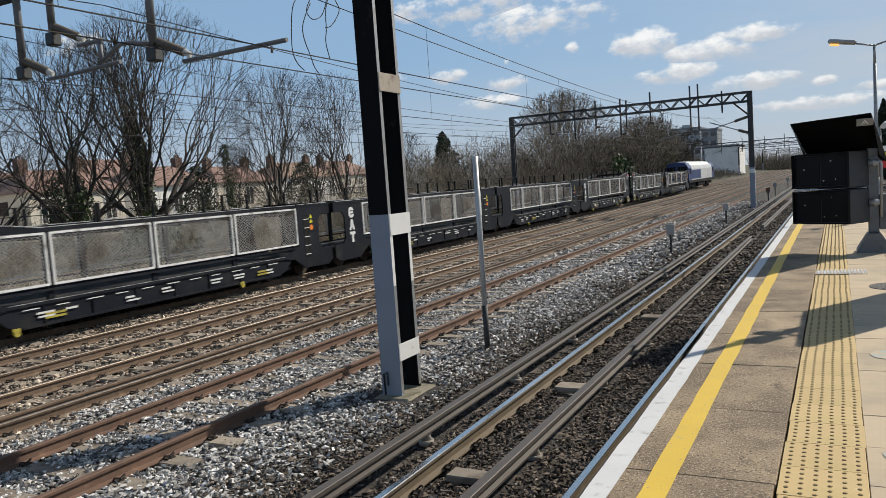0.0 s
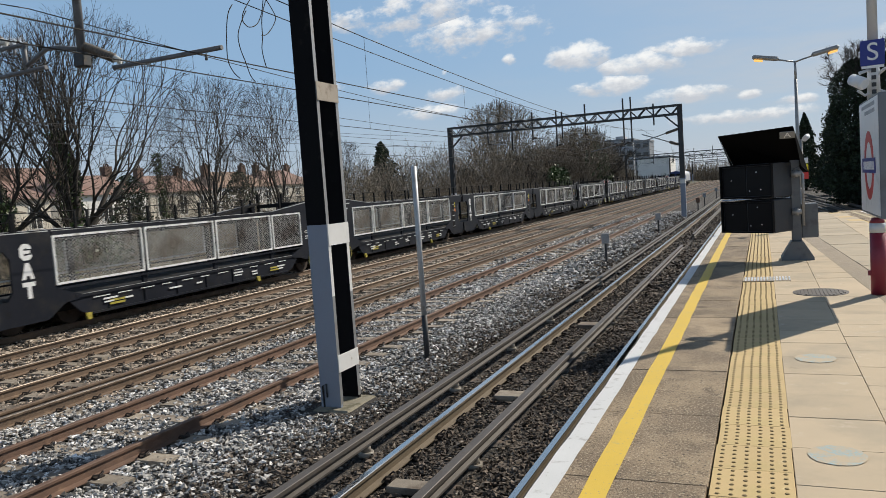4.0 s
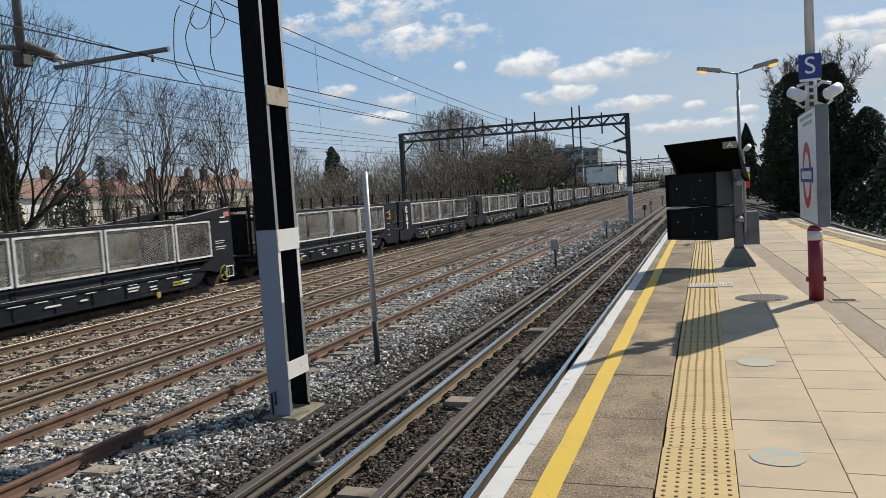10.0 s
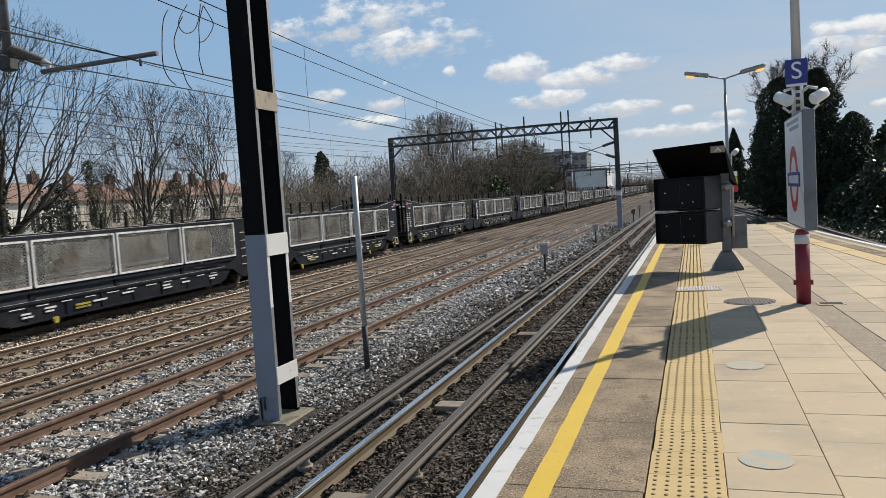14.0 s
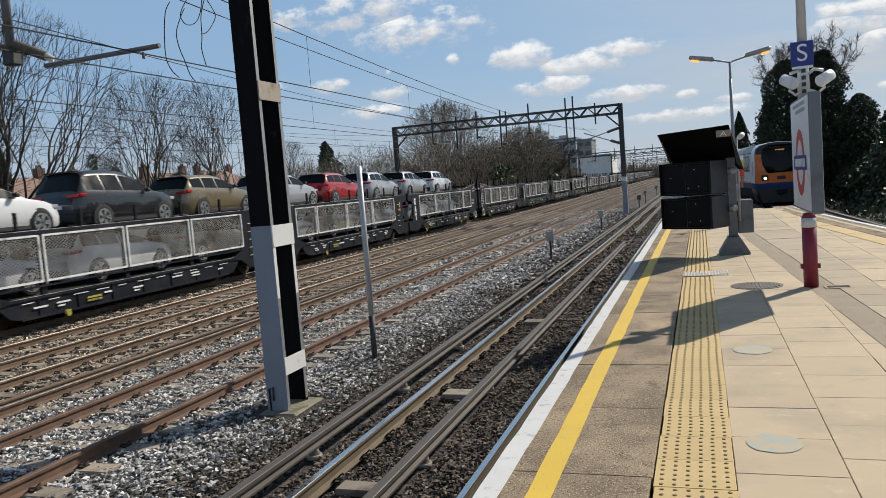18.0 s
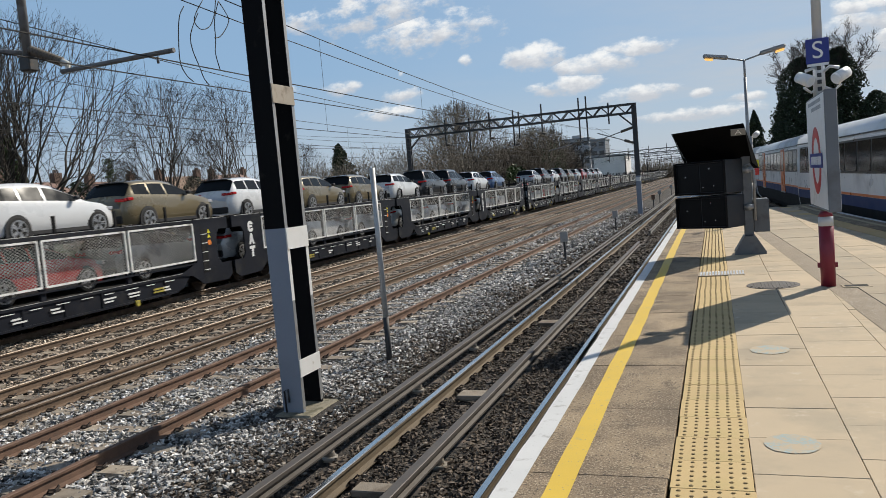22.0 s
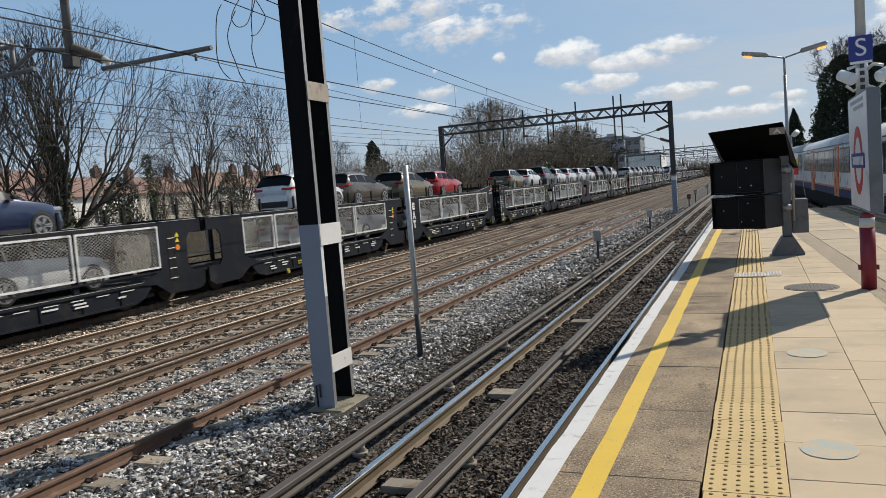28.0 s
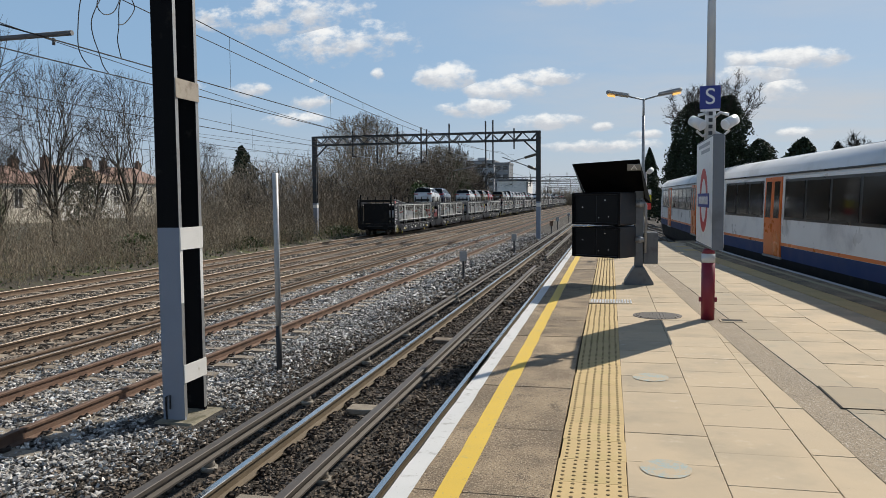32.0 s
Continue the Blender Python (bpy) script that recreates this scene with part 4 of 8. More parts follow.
                bm = bm_new()
        else:
            box(bm, -0.9, 0.9, min(fy(0.1), fy(-0.7)), max(fy(0.1), fy(-0.7)), 0.5, 0.7)
            part("articulation", bm, M["wagon_black"], w)
            bm = bm_new()
            for k in range(4):
                yy = fy(-0.68 + 0.05 * k)
                box(bm, -1.32, 1.32, yy - 0.012, yy + 0.012, 1.96 if k % 2 else 1.92, 2.34 if k % 2 else 2.3)
            part("gangway_seal", bm, M["wagon_black"], w, "black rubber seal over the joint")
            bm = bm_new()
            box(bm, -0.8, 0.8, min(fy(0.05), fy(-0.5)), max(fy(0.05), fy(-0.5)), 2.08, 2.14)
            part("bridge_plate", bm, M["wagon_black"], w)
        yc = SPAN1 - 1.35 if fr else SPAN0 + 1.35
        bm = bm_new()
        for s in (-1, 1):
            box(bm, s * 1.0 - 0.06, s * 1.0 + 0.06, yc - 1.15, yc + 1.15, 0.36, 0.52, bevel=0.015)
        box(bm, -1.0, 1.0, yc - 0.15, yc + 0.15, 0.36, 0.58)
        part("bogie", bm, M["wagon_black"], w)
        for d in (-0.8, 0.8):
            place("wheelset", WHEELSET, M["wheel_steel"], w, at=(0, yc + d, 0.37))
        if kind == "a":
            place("handwheel", HANDWHEEL, M["mark_yellow"], w, "worn yellow spoked handbrake wheel", at=(HALF + 0.02, PITCH - 1.3 if fr else 1.3, 0.44))
            bm = bm_new()
            for zz in (0.28, 0.62):
                yy = fy(0.3)
                box(bm, HALF + 0.0, HALF + 0.05, yy - 0.2, yy + 0.2, zz, zz + 0.03)
            for d in (-0.19, 0.19):
                box(bm, HALF + 0.01, HALF + 0.04, fy(0.3) + d - 0.012, fy(0.3) + d + 0.012, 0.28, 0.65)
            part("footstep", bm, M["letter_white"], w)
    for s in (-1, 1):
        for i in range(7):
            place("stanchion", STANCHION, M["wagon_black"], w, at=(s * (HALF - 0.05), 1.0 + i * 2.02, 2.24))
    bm = bm_new()
    for zz in (2.56, 2.78):
        tube(bm, (-HALF + 0.05, 1.0, zz), (-HALF + 0.05, PITCH - 1.0, zz), 0.012, n=5)
    part("hand_rail", bm, M["wagon_black"], w)
    # markings: plain bars for small lettering
    bm = bm_new()
    bars = []
    for yy in (3.2, 3.9, 5.5, 6.6, 8.3, 9.2, 10.6):
        bars.append((yy, r.uniform(0.42, 0.5), r.uniform(0.25, 0.5), 0.045))
        if r.random() < 0.6:
            bars.append((yy + 0.03, bars[-1][1] - 0.08, r.uniform(0.2, 0.4), 0.04))
    for k in range(11):
        bars.append((2.9 + 0.78 * k, 0.59, r.uniform(0.3, 0.52), 0.02))
    if rear == "a":
        for k in range(9):
            bars.append((0.82, 0.86 + 0.12 * k, r.uniform(0.14, 0.24), 0.06))
            if k > 1:
                bars.append((1.18, 0.86 + 0.12 * k, r.uniform(0.12, 0.3), 0.05))
        bars += [(1.05, 2.1, 0.4, 0.03), (1.05, 2.17, 0.5, 0.025), (1.15, 0.62, 0.16, 0.14), (0.8, 0.62, 0.05, 0.12), (1.2, 2.36, 0.5, 0.03)]
    if front == "a":
        bars += [(12.75, 2.1, 0.5, 0.05), (12.8, 2.26, 0.25, 0.04), (12.45, 1.5, 0.5, 0.025), (12.45, 1.43, 0.42, 0.025), (12.45, 1.31, 0.55, 0.03), (12.45, 1.24, 0.5, 0.02)]
    blank(bars, bm, HALF + 0.005, 0, 0)
    if rear == "m":
        for k, shape in enumerate(EMBLEM):
            em = bm_new()
            extrude(em, [(1.02 + a, 1.7 - 0.43 * k + b) for a, b in shape], HALF + 0.005, HALF + 0.011, "x")
            part("emblem", em, M["letter_white"], w, "bold white emblem shape")
    tagged(part("marking", bm, M["letter_white"], w), kind="stuff")
    bm = bm_new()
    for yy in ((3.4, 10.2) if rear == "a" or front == "a" else (4.9,)):
        box(bm, HALF + 0.005, HALF + 0.009, yy, yy + 0.5, 0.42, 0.47)
        box(bm, HALF + 0.005, HALF + 0.009, yy, yy + 0.5, 0.34, 0.39)
        tube(bm, (HALF + 0.0, yy - 0.7, 0.16), (HALF + 0.06, yy - 0.7, 0.16), 0.07, n=10)
        box(bm, HALF + 0.0, HALF + 0.04, yy - 0.78, yy - 0.62, 0.16, 0.26)
    tagged(part("yellow_marking", bm, M["mark_yellow"], w), kind="stuff")
    if front != "a":
        bm = bm_new()
        yy = PITCH - 1.42
        box(bm, HALF + 0.005, HALF + 0.01, yy - 0.14, yy + 0.14, 0.62, 1.98)
        part("ladder_recess", bm, M["wagon_black"], w)
        for k in range(5):
            bm = bm_new()
            box(bm, HALF + 0.01, HALF + 0.03, yy - 0.13, yy + 0.13, 0.7 + 0.28 * k, 0.72 + 0.28 * k)
            part("ladder_rung", bm, M["letter_white"], w)
        bm = bm_new()
        tube(bm, (HALF + 0.003, yy + 0.27, 1.55), (HALF + 0.009, yy + 0.27, 1.55), 0.085, n=12)
        part("round_label", bm, M["sign_orange"], w, "orange round label")
        bm = bm_new()
        for zz in (1.7, 1.85):
            extrude(bm, [(yy + 0.19, zz), (yy + 0.35, zz), (yy + 0.27, zz + 0.13)], HALF + 0.004, HALF + 0.009, "x")
        part("warning_label", bm, M["sign_yellow"], w, "yellow warning triangles")
    if rear == "a" or front == "a":
        bm = bm_new()
        yy = 0.8 if rear == "a" else PITCH - 1.1
        box(bm, HALF + 0.005, HALF + 0.009, yy, yy + 0.3, 2.3, 2.46)
        part("red_label", bm, M["letter_red"], w)
    return w


WAGON_KINDS = {1: ("a", "b"), 2: ("m", "a"), 3: ("b", "b"), 0: ("m", "b")}
LABELS = {1: "dark blue double-deck car carrier wagon with handwheel and white lattice sides", 2: "dark blue double-deck car carrier wagon with white emblem and coupling end",
          3: "dark blue inner double-deck car carrier wagon with ladder", 0: "dark blue inner double-deck car carrier wagon with white emblem"}
# metres run by the train since the start, by seconds
DISTANCE = [(0, 0.0), (2, 37.22), (4, 74.36), (6, 111.41), (8, 148.29), (10, 185.0), (12, 221.44), (14, 257.54), (16, 293.18), (17, 310.8), (18, 328.21), (19, 345.41),
            (20, 362.34), (21, 378.95), (22, 395.33), (23, 411.32), (24, 427.42), (26, 459.44), (28, 491.02), (29, 506.68), (30, 522.27), (31, 537.79), (32, 553.24)]


FIRST, LAST, GAP0 = -4, 37, 21.17        # wagon k lies between gaps k (its rear) and k - 1
moving = []                                # thing, x, y at the clip's start, z


def build_train():
    protos = {}
    for k in range(FIRST, LAST + 1):
        kind = k % 4
        if kind not in protos:
            protos[kind] = wagon(*WAGON_KINDS[kind], LABELS[kind])
            ob = protos[kind]
        else:
            ob = copy_thing(protos[kind], Matrix())
        moving.append((ob, TRACKS["far"], GAP0 - PITCH * k, RAIL))


build_train()


# ---- cars on the wagons ----
import collections

CAR_W = [(0, 0.66), (0.06, 0.76), (0.25, 0.845), (0.8, 0.885), (2.2, 0.89), (3.3, 0.875), (3.8, 0.82), (4.08, 0.72), (4.22, 0.58), (4.27, 0.42)]
CAR_BELT = [(0, 0.66), (0.05, 0.9), (0.12, 1.0), (0.4, 1.03), (1.5, 0.985), (2.6, 0.945), (3.05, 0.915), (3.6, 0.83), (3.95, 0.72), (4.18, 0.56), (4.27, 0.46)]
CAR_ROOF = [(0, 0.68), (0.05, 0.92), (0.12, 1.03), (0.26, 1.24), (0.4, 1.41), (0.62, 1.455), (1.2, 1.485), (1.75, 1.465), (2.15, 1.39), (2.5, 1.23), (2.85, 1.04), (3.05, 0.945), (3.3, 0.905), (3.6, 0.86), (3.95, 0.75), (4.18, 0.58), (4.27, 0.48)]
CAR_Y = [0.0, 0.05, 0.12, 0.26, 0.4, 0.62, 1.0, 1.06, 1.4, 1.72, 1.79, 2.15, 2.5, 2.72, 2.85, 3.05, 3.3, 3.6, 3.8, 3.95, 4.08, 4.18, 4.23, 4.27]
AXLES = (0.84, 3.37)


def along(rows, y):
    return float(np.interp(y, [a for a, _ in rows], [b for _, b in rows]))


def car_grid(tall):
    """Stations along the car from the rear: y, half width, belt height, roof height."""
    out = []
    for y in CAR_Y:
        zb, zr = along(CAR_BELT, y), along(CAR_ROOF, y)
        k = 0.14 * min(1.0, max(0.0, (zr - zb) / 0.4)) if tall else 0.0
        b = 0.05 if tall else 0.0
        out.append((y, along(CAR_W, y), zb + b, max(zr + b, zr + b + k)))
    return out


def car_wheel():
    bm = bm_new()
    tube(bm, (-0.1, 0, 0), (0.085, 0, 0), 0.325, n=24)
    tube(bm, (0.085, 0, 0), (0.1, 0, 0), 0.325, 0.3, n=24)
    tyre = data(bm, "tyre")
    bm = bm_new()
    tube(bm, (0.085, 0, 0), (0.108, 0, 0), 0.06, n=10)
    for i in range(10):
        a = math.tau * (i // 2) / 5 + (0.16 if i % 2 else -0.16)
        strut(bm, (0.1, 0, 0), (0.1, 0.225 * math.cos(a), 0.225 * math.sin(a)), 0.02, 0.042)
    n = 16
    for i in range(n):
        a, b = math.tau * i / n, math.tau * (i + 1) / n
        strut(bm, (0.1, 0.228 * math.cos(a), 0.228 * math.sin(a)), (0.1, 0.228 * math.cos(b), 0.228 * math.sin(b)), 0.03, 0.034)
    return tyre, data(bm, "rim")


TYRE, RIM = car_wheel()


def car_meshes(tall):
    st = car_grid(tall)
    rings = []
    for y, w, zb, zr in st:
        top = w * 0.955 - max(0.0, zr - zb) * 0.42
        high = min(1.0, max(0.0, (zr - zb - 0.02) / 0.3))
        rings.append([(w * 0.9, y, 0.19), (w * 0.975, y, 0.27), (w, y, 0.34 + 0.2 * zb), (w * 0.992, y, zb - 0.14), (w * 0.955, y, zb), (top + 0.025 * high, y, zb + (zr - zb) * (1 - 0.2 * high) - 0.004),
                      (top - 0.05, y, zr - 0.02), (top * 0.6, y, zr + 0.008), (0.0, y, zr + 0.018)])
    body, panes = bm_new(), collections.defaultdict(bm_new)

    def quad(bm, pts):
        f = bm.faces.new([bm.verts.new(p) for p in pts])
        f.smooth = True

    def glass_key(i, j, y0, y1):
        if j == 4 and 0.39 < y0 and y1 < 2.73:
            for k, (a, b) in enumerate(((0.39, 1.01), (1.05, 1.73), (1.78, 2.73))):
                if a <= y0 and y1 <= b:
                    return ("side", k)
        if j >= 5 and y0 > 0.1 and y1 < 0.41:
            return ("rear",)
        if j >= 5 and y0 > 2.1 and y1 < 3.06:
            return ("windscreen",)
        return None

    for s in (1, -1):
        for i in range(len(st) - 1):
            y0, y1 = st[i][0], st[i + 1][0]
            for j in range(8):
                p = [rings[i][j], rings[i + 1][j], rings[i + 1][j + 1], rings[i][j + 1]]
                p = [(x * s, y, z) for x, y, z in p]
                p = p if s > 0 else p[::-1]
                quad(body, p)
                key = glass_key(i, j, y0, y1)
                if key:
                    side = key[0] == "side"
                    out = Vector((s, 0, 0.35)).normalized() if side else Vector((0, -0.7 if y0 < 1 else 0.5, 0.7))
                    q4 = [Vector(q) for q in p]
                    if side:
                        lo, hi = (q4[0] + q4[1]) / 2, (q4[2] + q4[3]) / 2
                        q4 = [q + (hi - lo) * (0.07 if k in ((0, 1) if s > 0 else (2, 3)) else -0.05) for k, q in enumerate(q4)]
                    quad(panes[key + ((s,) if side else ())], [tuple(q + out * 0.007) for q in q4])
    for bm in panes.values():
        bmesh.ops.remove_doubles(bm, verts=bm.verts, dist=0.0005)
    for st_i, rev in ((0, True), (len(st) - 1, False)):
        ring = [(x, y, z) for x, y, z in rings[st_i]] + [(-x, y, z) for x, y, z in rings[st_i][-2::-1]]
        body.faces.new([body.verts.new(p) for p in (ring if not rev else ring[::-1])])
    bmesh.ops.remove_doubles(body, verts=body.verts, dist=0.0005)
    trim = bm_new()
    for s in (-1, 1):
        for yc in AXLES:
            n = 14
            vs = [(yc - 0.365 * math.cos(math.pi * i / n), 0.33 + 0.365 * math.sin(math.pi * i / n)) for i in range(n + 1)]
            wd = along(CAR_W, yc) + 0.004
            extrude(trim, vs + [(yc + 0.365, 0.18), (yc - 0.365, 0.18)], s * wd, s * 0.55, "x")
        box(trim, s * 0.875 - 0.012, s * 0.875 + 0.012, 1.22, 3.0, 0.19, 0.28)
        # window frames and mirror
        box(trim, s * 0.96 - 0.075, s * 0.96 + 0.075, 2.56, 2.7, 0.98, 1.09, bevel=0.03)
    box(trim, -0.66, 0.66, -0.035, 0.1, 0.24, 0.46, bevel=0.03)
    box(trim, -0.55, 0.55, 4.14, 4.29, 0.24, 0.44, bevel=0.03)
    box(trim, -0.6, 0.6, 0.3, 0.42, 1.42 + (0.19 if tall else 0), 1.45 + (0.19 if tall else 0), bevel=0.01)
    lamps = []
    b = 0.05 if tall else 0.0
    for nm, x0, x1, y0, y1, z0, z1 in (("tail_lamp", 0.42, 0.8, 0.015, 0.13, 0.86, 0.95), ("tail_lamp", 0.74, 0.852, 0.1, 0.34, 0.88, 0.97), ("head_lamp", 0.5, 0.78, 3.78, 4.06, 0.66, 0.76)):
        for k in (-1, 1):
            lamp = bm_new()
            box(lamp, min(k * x0, k * x1), max(k * x0, k * x1), y0, y1, z0 + b, z1 + b, bevel=0.02)
            lamps.append((nm, data(lamp, nm)))
    plate = bm_new()
    box(plate, -0.26, 0.26, -0.015, 0.03, 0.62, 0.73)
    return [data(o, nm) for o, nm in ((body, "body"), (trim, "trim"), (plate, "rear_plate"))], lamps, [data(o, {"side": "side_window", "rear": "rear_window", "windscreen": "windscreen"}[k[0]]) for k, o in sorted(panes.items(), key=str)]


CAR_SETS = {True: car_meshes(True), False: car_meshes(False)}
PAINTS = {"white": (0.74, 0.75, 0.76), "grey": (0.16, 0.17, 0.185), "silver": (0.45, 0.47, 0.49), "black": (0.02, 0.021, 0.025), "brown": (0.12, 0.095, 0.075), "red": (0.42, 0.015, 0.018), "blue": (0.06, 0.13, 0.28), "gold": (0.2, 0.16, 0.09), "navy": (0.02, 0.035, 0.09)}
for nm, c in PAINTS.items():
    M["car_" + nm] = paint("car_" + nm, c, 0.3, 0.25 if nm not in ("white", "red") else 0.05, 0)
car_protos = {}


def car(colour, tall):
    key = (colour, tall)
    if key in car_protos:
        return copy_thing(car_protos[key], Matrix())
    kind = "crossover car" if tall else "hatchback car"
    c = empty("car", (0, 0, 0), label=f"{colour} new {kind} with dark windows carried on a wagon", category="car", group="cars on the freight train")
    (body, trim, plate), lamps, panes = CAR_SETS[tall]
    body = body.copy()
    place("body", body, M["car_" + colour], c)
    for pane in panes:
        place(pane.name.split(".")[0], pane, M["car_glass"], c, "dark glass")
    place("trim", trim, M["plastic_dark"], c, "black plastic trim")
    for nm, me in lamps:
        place(nm, me, M["lamp_red" if nm == "tail_lamp" else "lamp_clear"], c)
    place("rear_plate", plate, M["letter_white"], c)
    for s in (-1, 1):
        for yc in AXLES:
            w = place("wheel", TYRE, M["tyre"], c, at=pose(s * 0.795, yc, 0.325, 0, 0, 0 if s > 0 else 180))
            place("rim", RIM, M["alloy"], w)
    car_protos[key] = c
    return c


# the loads: how far behind the starting line the middle of each car stands, and its colour
UPPER = """white 281.1 silver 286.0 silver 290.9 red 295.5 silver 300.2 gold 305.3 black 309.8 white 314.5 black 319.3 silver 323.8 blue 337.5 white 342.4 black 347.4
black 352.0 white 356.7 gold 361.5 gold 366.1 white 370.8 gold 375.8 white 380.3 white 394.5 black 399.3 black 404.5 white 409.0 white 413.8 white 418.5 white 423.0 black 427.6
white 432.4 gold 437.3 red 450.8 gold 455.2 brown 460.6 white 464.9 navy 479.0 white 483.9"""
LOWER = """silver 280.6 white 286.0 silver 291.5 gold 296.1 silver 300.7 gold 305.6 white 310.2 white 315.0 red 319.7 white 324.3 white 337.4 silver 342.1 white 347.2 white 352.1
white 356.7 white 361.6 white 366.4 silver 371.3 grey 376.3 red 380.9 gold 394.7 white 400.1 white 404.9 gold 409.3 red 414.0 white 418.5 silver 423.2 white 427.8 white 432.5 grey 437.2
white 449.8 silver 455.4 white 460.2 white 464.9 white 477.7 red 484.4 gold 489.3 white 493.9"""
TALL = {"319.3", "352.0", "404.5", "427.6", "399.3", "309.8", "347.4"}


def load_cars():
    rng = random.Random(11)
    for deck, loads in ((2.155, UPPER), (0.70, LOWER)):
        words = loads.split()
        for c, back in zip(words[::2], words[1::2]):
            ob = car(c, back in TALL)
            moving.append((ob, TRACKS["far"] + rng.uniform(-0.05, 0.05), -float(back) - 2.1, RAIL + deck))


load_cars()


# ---- commuter train on the curving line ----
M["train_silver"] = material("train_silver", (0.80, 0.80, 0.80), 0.3, 0.0, spots=[((0.46, 0.46, 0.47), 0.8, 0.5, 0.75)], scale=1, vary=0.05, bump=0)
M["train_roof"] = material("train_roof", (0.62, 0.62, 0.63), 0.35, 0.1, spots=[((0.48, 0.47, 0.46), 0.7, 0.45, 0.7)], scale=1, vary=0.1, bump=0)
M["train_orange"] = material("train_orange", (0.72, 0.155, 0.016), 0.3, scale=2, vary=0.05, bump=0)
M["train_blue"] = material("train_blue", (0.004, 0.034, 0.14), 0.5, scale=2, vary=0.08, bump=0, spec=0.3)
M["train_band"] = material("train_band", (0.012, 0.012, 0.014), 0.3, scale=2, vary=0.1, bump=0)
M["train_window"] = material("train_window", (0.006, 0.007, 0.008), 0.04, spec=0.4, scale=1, vary=0.1, bump=0)
M["gangway"] = material("gangway", (0.035, 0.035, 0.037), 0.8, scale=6, vary=0.2, bump=0.2)


def glow(name, colour, strength):
    m = bpy.data.materials.new(name)
    m.use_nodes = True
    p = m.node_tree.nodes["Principled BSDF"]
    p.inputs["Base Color"].default_value = (*colour, 1)
    p.inputs["Emission Color"].default_value = (*colour, 1)
    p.inputs["Emission Strength"].default_value = strength
    return m


M["headlight"] = glow("headlight", (1.0, 0.75, 0.42), 2.2)
M["display_amber"] = glow("display_amber", (1.0, 0.42, 0.1), 0.45)
CAR_LEN = 20.2
# heights are above the rail; the side leans in towards the roof
SIDE = [(1.1, 0.3), (1.3, 0.55), (1.385, 1.1), (1.40, 1.41), (1.395, 2.1), (1.365, 3.05), (1.3, 3.32), (1.06, 3.51), (0.55, 3.63), (0.0, 3.66)]


def ring_at(y, scale_w=1.0, lift=0.0):
    right = [(x * scale_w, z + (lift if z < 1 else 0)) for x, z in SIDE]
    return [(x, y, z) for x, z in right] + [(-x, y, z) for x, z in right[-2::-1]]


